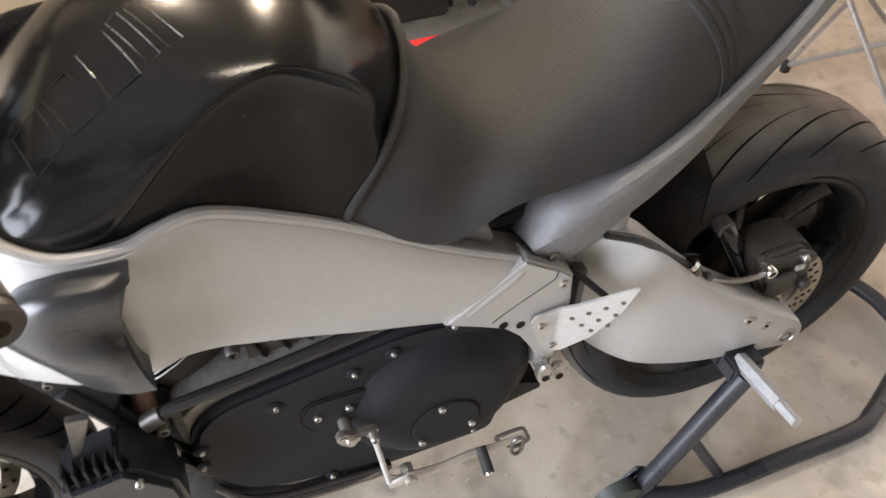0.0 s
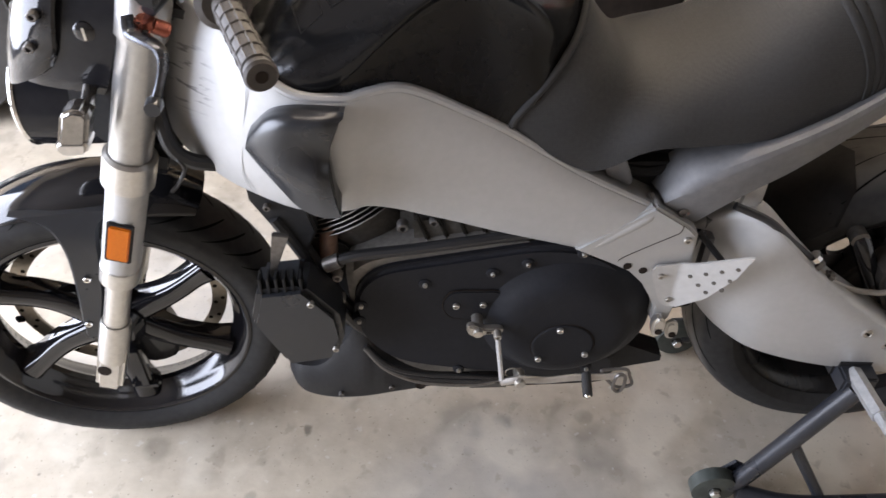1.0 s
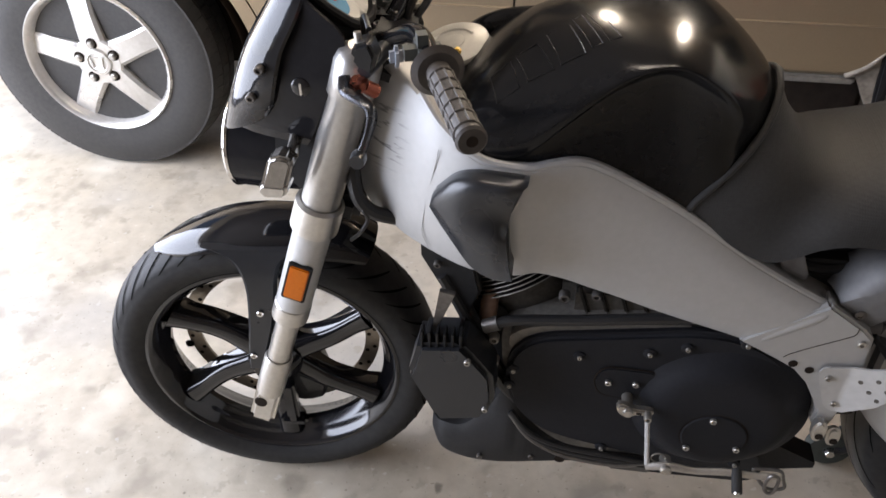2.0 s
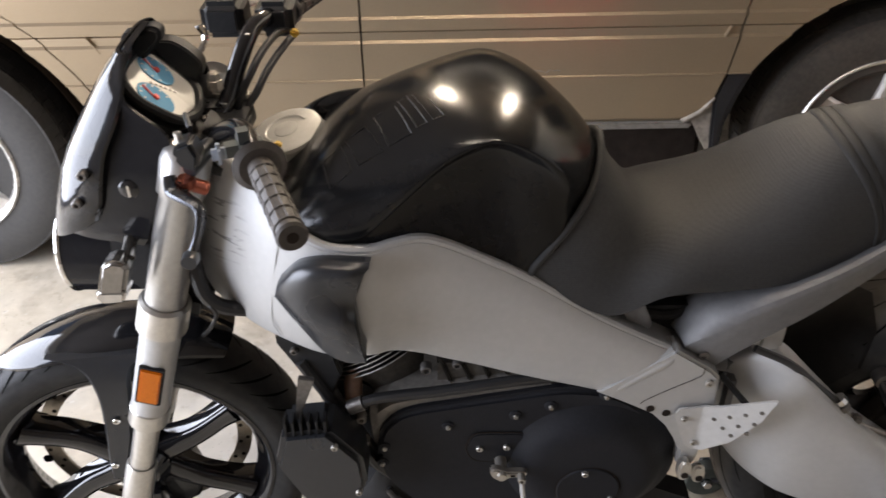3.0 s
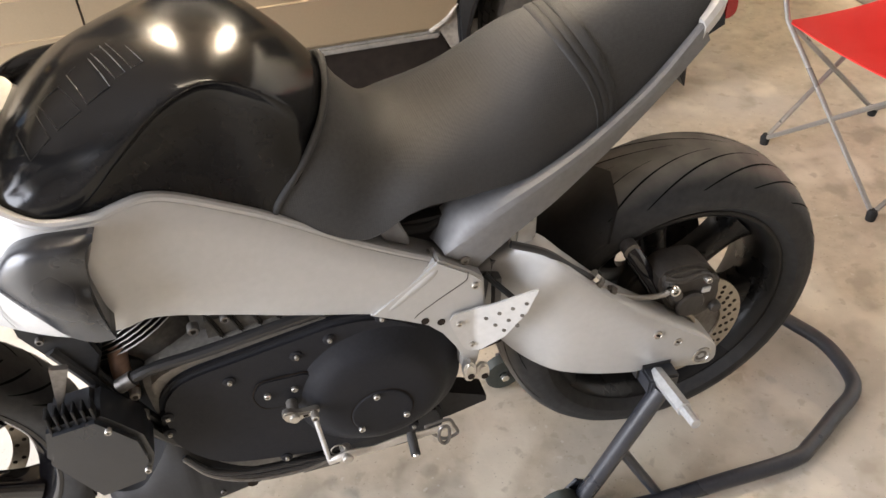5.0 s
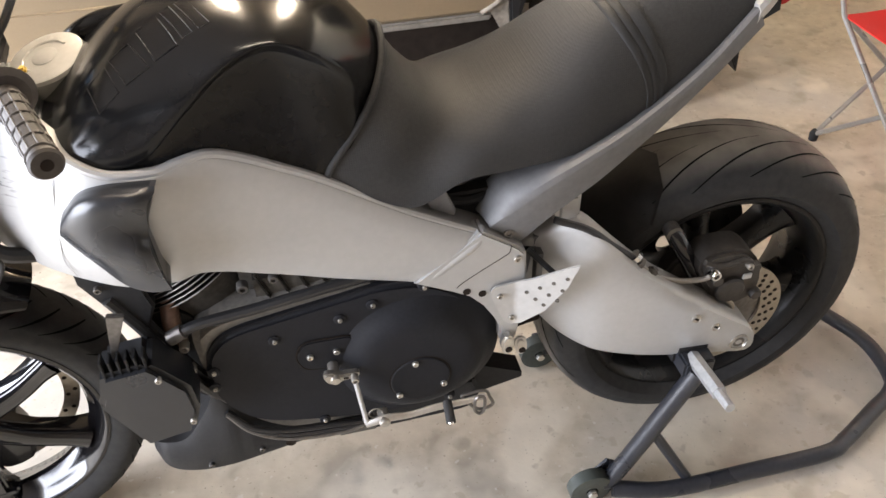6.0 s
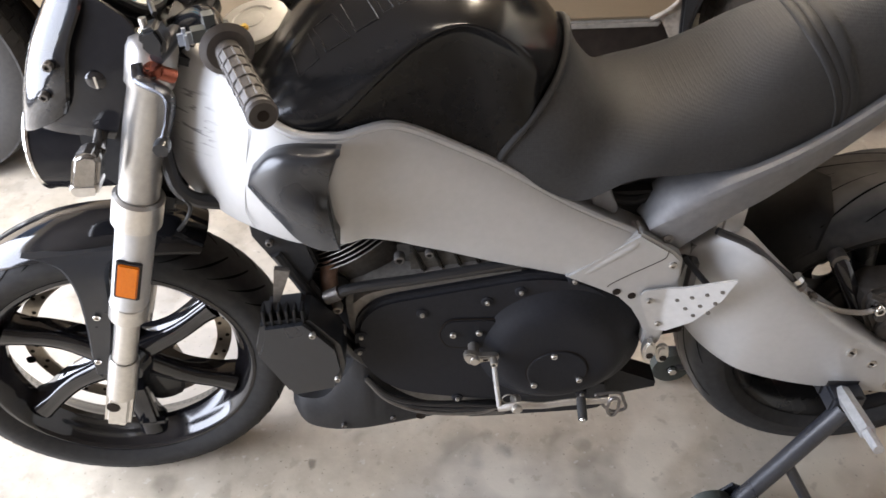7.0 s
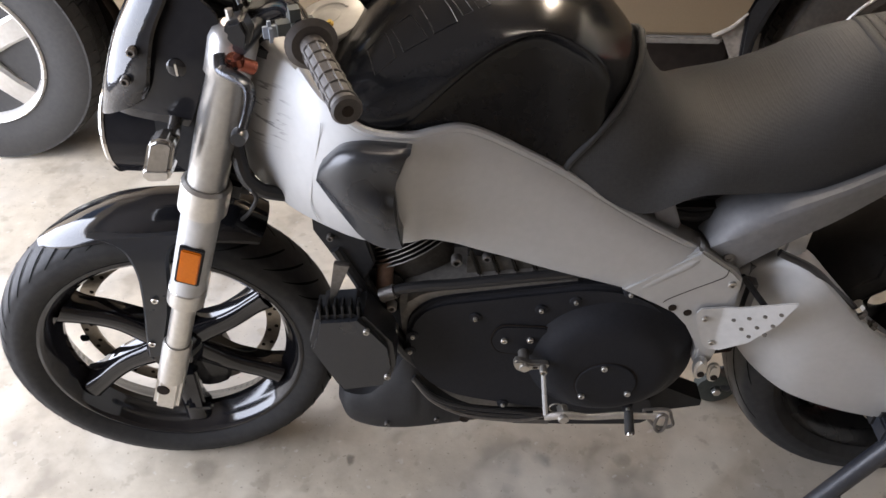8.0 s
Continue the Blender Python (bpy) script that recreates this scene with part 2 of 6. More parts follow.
def concrete():
    """Garage slab: trowelled, warm grey, with oil drops and dirt."""
    m = mat("garage_concrete", (0.575, 0.505, 0.395), (0.44, 0.38, 0.29), 0.55, 0.0, 26, 2.6, 0.2, 90, 0.12)
    nt = m.node_tree
    bs = nt.nodes["Principled BSDF"]
    base = bs.inputs["Base Color"].links[0].from_socket
    tc = nt.nodes.new("ShaderNodeTexCoord")
    warp = nt.nodes.new("ShaderNodeTexNoise")
    warp.inputs["Scale"].default_value, warp.inputs["Detail"].default_value = 28.0, 4.0
    nt.links.new(tc.outputs["Object"], warp.inputs["Vector"])
    wob = nt.nodes.new("ShaderNodeVectorMath")
    wob.operation = "MULTIPLY_ADD"
    wob.inputs[1].default_value = (0.035, 0.035, 0.0)
    nt.links.new(warp.outputs["Color"], wob.inputs[0])
    nt.links.new(tc.outputs["Object"], wob.inputs[2])
    total = None
    # oil drops: x, y, radius, strength
    for x, y, r, s in ((0.038, -0.049, 0.021, 0.95), (-0.020, -0.056, 0.034, 0.95), (-0.035, -0.045, 0.055, 0.35), (0.003, -0.012, 0.020, 0.28), (-0.352, -0.054, 0.010, 0.6),
                       (0.206, -0.043, 0.020, 0.28), (0.225, -0.115, 0.055, 0.35), (0.26, -0.16, 0.035, 0.3), (0.27, -0.05, 0.015, 0.2), (-0.03, -0.115, 0.012, 0.35), (-0.641, -0.09, 0.03, 0.35),
                       (-0.45, -0.2, 0.012, 0.3), (0.3, 0.05, 0.03, 0.2), (1.15, -0.25, 0.02, 0.3), (1.0, -0.05, 0.012, 0.4), (-0.5, 0.02, 0.12, 0.15), (0.9, 0.45, 0.05, 0.15)):
        d = nt.nodes.new("ShaderNodeVectorMath")
        d.operation = "DISTANCE"
        d.inputs[1].default_value = (x + 0.0175, y + 0.0175, 0)
        nt.links.new(wob.outputs[0], d.inputs[0])
        f = nt.nodes.new("ShaderNodeMapRange")
        f.interpolation_type = "SMOOTHSTEP"
        f.inputs["From Min"].default_value, f.inputs["From Max"].default_value = r * 1.35, r * 0.55
        f.inputs["To Max"].default_value = s
        nt.links.new(d.outputs["Value"], f.inputs["Value"])
        if total is None:
            total = f.outputs[0]
        else:
            mx = nt.nodes.new("ShaderNodeMath")
            mx.operation = "MAXIMUM"
            nt.links.new(total, mx.inputs[0])
            nt.links.new(f.outputs[0], mx.inputs[1])
            total = mx.outputs[0]
    mix = nt.nodes.new("ShaderNodeMix")
    mix.data_type = "RGBA"
    mix.inputs["B"].default_value = (0.055, 0.045, 0.032, 1)
    nt.links.new(total, mix.inputs["Factor"])
    nt.links.new(base, mix.inputs["A"])
    surface = mix.outputs["Result"]
    # sparse pale flecks, small dark specks and cool worn patches: noise size, from, to, tint, strength
    for size, lo, hi, tint, s in ((46.0, 0.66, 0.71, (0.66, 0.63, 0.57, 1), 0.5), (75.0, 0.705, 0.73, (0.12, 0.10, 0.08, 1), 0.55), (1.4, 0.50, 0.66, (0.42, 0.405, 0.38, 1), 0.6), (9.0, 0.55, 0.68, (0.29, 0.245, 0.185, 1), 0.6), (4.2, 0.53, 0.64, (0.68, 0.62, 0.51, 1), 0.75), (120.0, 0.66, 0.72, (0.16, 0.13, 0.10, 1), 0.45), (22.0, 0.62, 0.68, (0.34, 0.29, 0.22, 1), 0.5)):
        nz = nt.nodes.new("ShaderNodeTexNoise")
        nz.inputs["Scale"].default_value, nz.inputs["Detail"].default_value = size, 3.0
        nt.links.new(tc.outputs["Object"], nz.inputs["Vector"])
        pick = nt.nodes.new("ShaderNodeMapRange")
        pick.inputs["From Min"].default_value, pick.inputs["From Max"].default_value = lo, hi
        pick.inputs["To Max"].default_value = s
        nt.links.new(nz.outputs["Fac"], pick.inputs["Value"])
        lay = nt.nodes.new("ShaderNodeMix")
        lay.data_type = "RGBA"
        lay.inputs["B"].default_value = tint
        nt.links.new(pick.outputs[0], lay.inputs["Factor"])
        nt.links.new(surface, lay.inputs["A"])
        surface = lay.outputs["Result"]
    nt.links.new(surface, bs.inputs["Base Color"])
    return m


CONCRETE = concrete()

# ---- mesh helpers ----


def link(name, bm, material, parent=None, label="", angle=35):
    me = bpy.data.meshes.new(name)
    bmesh.ops.remove_doubles(bm, verts=bm.verts, dist=1e-6)
    bmesh.ops.recalc_face_normals(bm, faces=bm.faces)
    for f in bm.faces:
        f.smooth = True
    bm.to_mesh(me)
    bm.free()
    me.set_sharp_from_angle(angle=radians(angle))
    me.materials.append(material)
    ob = new(name, me)
    if parent:
        ob.parent = parent
    if label:
        tagged(ob, label)
    return ob


def part(name, bm, material, parent, label="", angle=35):
    return link(name, bm, material, parent, label, angle)


def thing(name, label, category, at=(0, 0, 0), group=""):
    ob = new(name)
    ob.location = at
    return tagged(ob, label, category, group)


def spline(pts, n=6, closed=False):
    """A smooth curve through the points, n steps between each two."""
    pts = [Vector(p) for p in pts]
    out = []
    count = len(pts)
    for i in range(count if closed else count - 1):
        if closed:
            a, b, c, d = (pts[(i + k) % count] for k in (-1, 0, 1, 2))
        else:
            b, c = pts[i], pts[i + 1]
            a = pts[i - 1] if i else b * 2 - c
            d = pts[i + 2] if i + 2 < count else c * 2 - b
        for k in range(n):
            t = k / n
            out.append(0.5 * (2 * b + (c - a) * t + (2 * a - 5 * b + 4 * c - d) * t * t + (3 * b - a - 3 * c + d) * t ** 3))
    if not closed:
        out.append(pts[-1])
    return out


def loft(rings, bm=None, closed=True, caps=True, loop=False):
    bm = bm or bmesh.new()
    vs = [[bm.verts.new(p) for p in ring] for ring in rings]
    n = len(vs[0])
    pairs = list(zip(vs, vs[1:])) + ([(vs[-1], vs[0])] if loop else [])
    for r0, r1 in pairs:
        for i in range(n if closed else n - 1):
            j = (i + 1) % n
            try:
                bm.faces.new((r0[i], r0[j], r1[j], r1[i]))
            except ValueError:
                pass
    if caps and closed and not loop:
        bm.faces.new(vs[0])
        bm.faces.new(vs[-1])
    return bm


def smooth_rings(rings, n=4):
    """More rings between the given ones, on smooth curves."""
    cols = [spline([r[i] for r in rings], n) for i in range(len(rings[0]))]
    return [[c[k] for c in cols] for k in range(len(cols[0]))]


def tube(pts, r, seg=10, bm=None, n=6, smooth=True, closed=False, flat=1.0):
    """A round bar along a curve; r may be a list, one radius a point."""
    pts = [Vector(p) for p in pts]
    radii = list(r) if isinstance(r, (list, tuple)) else [r] * len(pts)
    if smooth and len(pts) > 2:
        rs = spline([(v, 0, 0) for v in radii], n, closed)
        pts, radii = spline(pts, n, closed), [v.x for v in rs]
    rings = []
    up = None
    for i, p in enumerate(pts):
        if closed:
            t = pts[(i + 1) % len(pts)] - pts[i - 1]
        else:
            t = pts[min(i + 1, len(pts) - 1)] - pts[max(i - 1, 0)]
        t.normalize()
        if up is None:
            up = t.orthogonal().normalized()
        up = (up - t * up.dot(t)).normalized()
        side = t.cross(up)
        rings.append([p + (up * math.cos(a) + side * math.sin(a) * flat) * radii[i] for a in (2 * math.pi * k / seg for k in range(seg))])
    return loft(rings, bm, loop=closed)


def lathe(profile, centre=(0, 0, 0), seg=48, bm=None, loop=False, axis="y"):
    """Turned shape about an axis through centre: profile of (along, radius)."""
    c = Vector(centre)
    rings = []
    for h, r in profile:
        ring = []
        for k in range(seg):
            a = 2 * math.pi * k / seg
            u, v = r * math.cos(a), r * math.sin(a)
            ring.append(c + Vector({"y": (u, h, v), "x": (h, u, v), "z": (u, v, h)}[axis]))
        rings.append(ring)
    return loft(rings, bm, loop=loop)


def prism(outline, y0, y1, bevel=0.003, bm=None, seg=2):
    """A plate from an outline in x and z, from y0 to y1, with rounded edges."""
    b = bmesh.new()
    f0 = b.faces.new([b.verts.new((p[0], y0, p[1])) for p in outline])
    ext = bmesh.ops.extrude_face_region(b, geom=[f0])
    for v in ext["geom"]:
        if isinstance(v, bmesh.types.BMVert):
            v.co.y = y1
    if bevel:
        bmesh.ops.recalc_face_normals(b, faces=b.faces)
        es = [e for e in b.edges if len(e.link_faces) == 2 and e.calc_face_angle(0) > radians(40)]
        bmesh.ops.bevel(b, geom=es, offset=bevel, segments=seg, affect="EDGES", clamp_overlap=True)
    if bm is None:
        return b
    me = bpy.data.meshes.new("tmp")
    b.to_mesh(me)
    b.free()
    bm.from_mesh(me)
    bpy.data.meshes.remove(me)
    return bm


def box(lo, hi, bevel=0.003, bm=None, turn=None, seg=2):
    b = bmesh.new()
    bmesh.ops.create_cube(b, size=1)
    lo, hi = Vector(lo), Vector(hi)
    size, mid = hi - lo, (hi + lo) / 2
    for v in b.verts:
        v.co = Vector((v.co.x * size.x, v.co.y * size.y, v.co.z * size.z))
    if bevel:
        bmesh.ops.bevel(b, geom=b.edges[:], offset=min(bevel, min(size) * 0.45), segments=seg, affect="EDGES")
    m = Matrix.Translation(mid) @ (turn.to_4x4() if turn else Matrix())
    bmesh.ops.transform(b, matrix=m, verts=b.verts)
    if bm is None:
        return b
    me = bpy.data.meshes.new("tmp")
    b.to_mesh(me)
    b.free()
    bm.from_mesh(me)
    bpy.data.meshes.remove(me)
    return bm


def flat2(pts, n=5, closed=True):
    """A smooth closed outline in x and z."""
    return [(p.x, p.y) for p in spline([(a, b, 0) for a, b in pts], n, closed)]


# ---- the garage ----


def slab(name, lo, hi, material, label, bevel=0.004):
    return tagged(link(name, box(lo, hi, bevel), material), label, kind="structure")


slab("floor", (-3.0, -2.7, -0.12), (3.6, 4.2, 0.0), CONCRETE, "stained warm grey concrete garage floor", 0)
slab("ground", (-60, -50, -0.30), (-3.0, 50, -0.02), OUT_GROUND, "pale concrete driveway outside the garage", 0)
# north and south walls and the ceiling are added, out of view
slab("wall_north", (-3.0, 4.2, 0), (3.6, 4.35, 2.75), DIM_TAN, "unseen garage wall, dark tan to hold back bounced light")
slab("wall_south", (-3.0, -2.85, 0), (3.6, -2.7, 2.75), DIM_TAN, "unseen garage wall, dark tan to hold back bounced light")
slab("wall_west_header", (-3.15, -2.7, 2.25), (-3.0, 4.2, 2.75), WALL_PAINT, "white painted wall over the garage door opening")
slab("wall_west_pier", (-3.15, -2.7, 0), (-3.0, -2.5, 2.25), WALL_PAINT, "white painted wall beside the garage door opening")
slab("wall_west_pier_far", (-3.15, 3.2, 0), (-3.0, 4.2, 2.25), WALL_PAINT, "white painted wall beside the garage door opening")
slab("ceiling", (-3.15, -2.85, 2.75), (3.6, 4.35, 2.9), DIM_TAN, "unseen garage ceiling, dark tan to hold back bounced light")
wall_e = slab("wall_east", (2.47, -3.0, 0.085), (2.60, 4.3, 2.75), WALL_PAINT, "white painted garage wall on a concrete stem")
kerb = slab("kerb", (2.37, -3.0, 0.0), (2.60, 4.3, 0.085), KERB, "bare concrete stem wall along the floor", 0.01)

for ob in (wall_e, kerb):  # this wall stands askew to the parked vehicles
    ob.matrix_world = Matrix.Translation((2.37, 1.85, 0)) @ Matrix.Rotation(radians(12), 4, "Z") @ Matrix.Translation((-2.37, -1.85, 0))

# unseen bulbs; the second is added for a tank glint and right-hand fill
for bx, by, tint, power in ((-0.45, 2.65, (1.0, 0.86, 0.66), 270), (0.90, 2.65, (1.0, 0.86, 0.66), 740)):
    fitting = thing("ceiling_lamp", "unseen round white ceiling lamp with a lit globe, set by a tank highlight", "ceiling lamp", (bx, by, 2.75), "ceiling lamps")
    part("base", lathe([(0, 0.07), (-0.02, 0.07), (-0.035, 0.05), (-0.05, 0.02), (-0.05, 0.0)], (0, 0, 0), 24, axis="z"), WALL_PAINT, fitting)
    glow = bpy.data.materials.new("lit_bulb")
    glow.use_nodes = True
    gb = glow.node_tree.nodes["Principled BSDF"]
    gb.inputs["Emission Color"].default_value = (*tint, 1)
    gb.inputs["Emission Strength"].default_value = power
    part("bulb", lathe([(-0.05, 0.02), (-0.07, 0.045), (-0.11, 0.072), (-0.16, 0.072), (-0.20, 0.045), (-0.215, 0.0)], (0, 0, 0), 24, axis="z"), glow, fitting, "lit globe")

# shop light hung over the motorcycle
shop = thing("shop_light", "white ceiling shop light with one lit tube", "ceiling lamp", (-0.05, 0.18, 2.62))
part("tray", box((-0.62, -0.06, 0.03), (0.62, 0.06, 0.07), 0.008), WALL_PAINT, shop)
tube_glow = bpy.data.materials.new("lit_tube")
tube_glow.use_nodes = True
tb = tube_glow.node_tree.nodes["Principled BSDF"]
tb.inputs["Emission Color"].default_value = (1.0, 0.87, 0.70, 1)
tb.inputs["Emission Strength"].default_value = 65
part("lit_tube", tube([(-0.58, 0, 0.01), (0.58, 0, 0.01)], 0.018, 12), tube_glow, shop, "lit tube")
for x in (-0.5, 0.5):
    part("hanger", tube([(x, 0, 0.06), (x, 0, 0.13)], 0.004, 6), GREY_TUBE, shop)

# ---- the sport utility vehicle behind the motorcycle ----
FRONT_HUB, REAR_HUB = (-1.500, 0.348), (1.078, 0.356)
ARCH = 0.450


BODY_LINE = ((0.40, 1.05), (0.425, 1.012), (0.44, 1.0), (0.569, 0.984), (0.572, 0.980), (0.575, 0.984), (0.674, 0.973), (0.680, 0.980), (0.6995, 0.9805), (0.702, 0.985), (0.7045, 0.979),
             (0.735, 0.974), (0.741, 0.981), (0.80, 0.972), (0.95, 0.965), (1.05, 0.985), (1.10, 1.01))


def body_y(z):
    """How far out the side of the body lies at height z: rocker, groove, two pressed ledges, shoulder."""
    pts = BODY_LINE
    for (z0, y0), (z1, y1) in zip(pts, pts[1:]):
        if z0 <= z <= z1:
            return y0 + (y1 - y0) * (z - z0) / (z1 - z0)
    return pts[0][1] if z < pts[0][0] else pts[-1][1]


BODY_Z = tuple(sorted({z for z, y in BODY_LINE if z > 0.41} | {0.46 + 0.02 * k for k in range(32)}))


def arch_x(z, hub, side, r=ARCH):
    dz = z - hub[1]
    tight = 0.63 if hub is REAR_HUB and side > 0 else 1.0
    return hub[0] + side * tight * math.sqrt(max(0.0, r * r - dz * dz))


def body_panel(name, x0, x1, parent, label, zs=BODY_Z, material=GOLD, cols=6):
    """A pressed side panel between two edges x0(z) and x1(z), folded back at its rim."""
    outer = [[Vector((x0(z) + (x1(z) - x0(z)) * k / cols, body_y(z), z)) for k in range(cols + 1)] for z in zs]
    ring = []
    for row in outer:
        back = [p + Vector((0, 0.03, 0)) for p in reversed(row)]
        ring.append(row + back)
    return part(name, loft(ring), material, parent, label, 14)


def suv():
    car = thing("sport_utility_vehicle", "gold metallic sport utility vehicle parked behind the motorcycle", "car", (0, 0, 0))
    gap = 0.0026
    seam_a = lambda z: FRONT_HUB[0] + math.sqrt(0.518 ** 2 - (min(z, 0.79) - FRONT_HUB[1]) ** 2)
    seam_b = lambda z: -0.315 + 0.012 * (z - 0.44)
    seam_c = lambda z: 0.550 + 0.055 * (z - 0.43) / 0.07 if z < 0.50 else 0.605 + 0.018 * (min(z, 0.575) - 0.50) / 0.075 + 0.115 * max(0, z - 0.575)
    front_edge = lambda z: -2.22 + 0.06 * abs(z - 0.65) / 0.3
    # fender: behind the front wheel and over it
    part_zs = tuple(z for z in BODY_Z)
    body_panel("fender", lambda z: max(arch_x(z, FRONT_HUB, 1, 0.474) if z < FRONT_HUB[1] + 0.474 else FRONT_HUB[0], FRONT_HUB[0]), lambda z: seam_a(z) - gap, car, "", part_zs)
    body_panel("fender", front_edge, lambda z: arch_x(z, FRONT_HUB, -1, 0.474) if z < FRONT_HUB[1] + 0.474 else FRONT_HUB[0], car, "", part_zs)
    front_door = body_panel("front_door", lambda z: seam_a(z) + gap, lambda z: seam_b(z) - gap, car, "", cols=10)
    rear_door = body_panel("rear_door", lambda z: seam_b(z) + gap, lambda z: seam_c(z) - gap, car, "", cols=12)
    zq = tuple(z for z in BODY_Z if z >= 0.565)
    body_panel("quarter_panel", lambda z: seam_c(z) + gap, lambda z: min(arch_x(z, REAR_HUB, -1), REAR_HUB[0]) if z < REAR_HUB[1] + ARCH else REAR_HUB[0], car, "", zq)
    body_panel("quarter_panel", lambda z: arch_x(z, REAR_HUB, 1) if z < REAR_HUB[1] + ARCH else REAR_HUB[0], lambda z: 1.62 - 0.10 * max(0, (0.62 - z) / 0.2), car, "", tuple(z for z in BODY_Z if z >= 0.44))
    part("molding_end", prism([(0.606, 0.702), (0.612, 0.702), (0.598, 0.674), (0.592, 0.674)], 0.970, 0.985, 0.0015), GOLD, car)
    part("molding_end", prism([(-0.996, 0.704), (-0.992, 0.704), (-0.966, 0.662), (-0.970, 0.662)], 0.972, 0.985, 0.001), GOLD, car)
    # lower black flap before the rear wheel, with a scraped sill corner
    part("mud_guard", prism([(0.606, 0.50), (0.626, 0.572), (0.696, 0.572), (0.668, 0.50), (0.646, 0.42), (0.642, 0.34), (0.648, 0.26), (0.625, 0.26), (0.618, 0.34)], 0.992, 1.04, 0.006), BLACK_PLASTIC, car, "black plastic guard ahead of the rear wheel")
    part("sill", box((-1.06, 1.0, 0.405), (0.56, 1.06, 0.428), 0.006), SILL_GREY, car, "scuffed grey lower sill")
    part("sill_corner", tube([(0.53, 1.0, 0.43), (0.575, 0.995, 0.46), (0.607, 0.995, 0.50)], [0.007, 0.006, 0.004], 8), SCRAPED, car, "scraped sill corner with chipped paint")
    part("sill_flange", prism(flat2([(0.545, 0.440), (0.575, 0.468), (0.600, 0.492), (0.610, 0.470), (0.613, 0.41), (0.622, 0.325), (0.598, 0.355), (0.565, 0.415)], 3), 1.004, 1.016, 0.003), SCRAPED, car, "peeling grey flange")
    for hub, x0, x1 in ((FRONT_HUB, -1.95, -1.0), (REAR_HUB, 0.60, 1.55)):
        liner_r = 0.448 if hub is FRONT_HUB else ARCH
        liner = [[Vector((hub[0] + math.cos(a) * liner_r * (0.82 if hub is REAR_HUB and math.cos(a) > 0 else 1.0), y, hub[1] + math.sin(a) * liner_r)) for a in (math.pi * k / 24 for k in range(25))] for y in (0.99, 1.30)]
        part("wheel_arch", loft(liner, closed=False, caps=False), DARK_GAP, car, "dark wheel arch liner")
    # underbody, inner shell, upper body
    part("underbody", box((-1.03, 1.07, 0.19), (0.62, 2.68, 0.62), 0.02), DARK_GAP, car, "dark underbody")
    part("front_tray", box((-2.15, 1.22, 0.24), (-1.03, 2.52, 0.62), 0.02), DARK_GAP, car)
    part("rear_tray", box((0.62, 1.31, 0.28), (1.55, 2.40, 0.62), 0.02), DARK_GAP, car)
    shell = bmesh.new()
    sec = ((0.88, 1.0), (1.02, 1.0), (1.10, 1.03), (1.55, 1.16), (1.66, 1.24), (1.70, 1.40))
    rings = []
    for x, k in ((-2.2, 0.0), (-2.15, 0.35), (-1.2, 0.42), (-0.62, 1.0), (1.35, 1.0), (1.6, 0.65), (1.63, 0.0)):
        half = []
        for z, y in sec:
            zz = 0.62 + (z - 0.62) * k if z > 1.1 and k < 1 else z
            zz = max(min(zz, z), 0.88)
            half.append((y, zz if k > 0.3 else min(z, 0.95)))
        rings.append([Vector((x, y, z)) for y, z in half] + [Vector((x, 3.74 - y, z)) for y, z in reversed(half)])
    part("upper_body", loft(rings, shell), GOLD, car)
    for nm, xa, xb in (("front_window", -0.55, -0.33), ("rear_window", -0.27, 0.55), ("quarter_window", 0.66, 1.25)):
        b = bmesh.new()
        q = [(xa, 1.02, 1.12), (xb, 1.02, 1.12), (xb - 0.02, 1.145, 1.53), (xa + 0.06, 1.145, 1.53)]
        f = b.faces.new([b.verts.new(p) for p in q])
        e = bmesh.ops.extrude_face_region(b, geom=[f])
        for v in e["geom"]:
            if isinstance(v, bmesh.types.BMVert):
                v.co.y += 0.03
        part(nm, b, GLOSS_BLACK, car, "dark tinted window")
    bump_out = flat2([(1.44, 0.70), (1.50, 0.52), (1.62, 0.46), (1.72, 0.52), (1.74, 0.66), (1.66, 0.72)], 4)
    part("rear_bumper", prism(bump_out, 0.985, 2.75, 0.03, seg=3), SILVER_DULL, car, "grey rear bumper")
    part("front_bumper", prism(flat2([(-2.0, 0.70), (-1.97, 0.45), (-2.2, 0.40), (-2.38, 0.48), (-2.38, 0.68), (-2.25, 0.74)], 4), 0.99, 2.75, 0.03, seg=3), GOLD, car)
    for xa, za, xb, zb in ((0.125, 0.590, 0.150, 0.586), (0.155, 0.583, 0.168, 0.592), (0.172, 0.588, 0.190, 0.589)):
        part("scuff", tube([(xa, body_y(za) - 0.0004, za), ((xa + xb) / 2, body_y(za) - 0.0008, (za + zb) / 2 + 0.002), (xb, body_y(zb) - 0.0004, zb)], 0.0011, 6), SCRAPED, rear_door, "pale scrape in the paint")
    # wheels
    for hub, far in ((FRONT_HUB, False), (REAR_HUB, False), (FRONT_HUB, True), (REAR_HUB, True)):
        suv_wheel(car, hub, far)
    return car


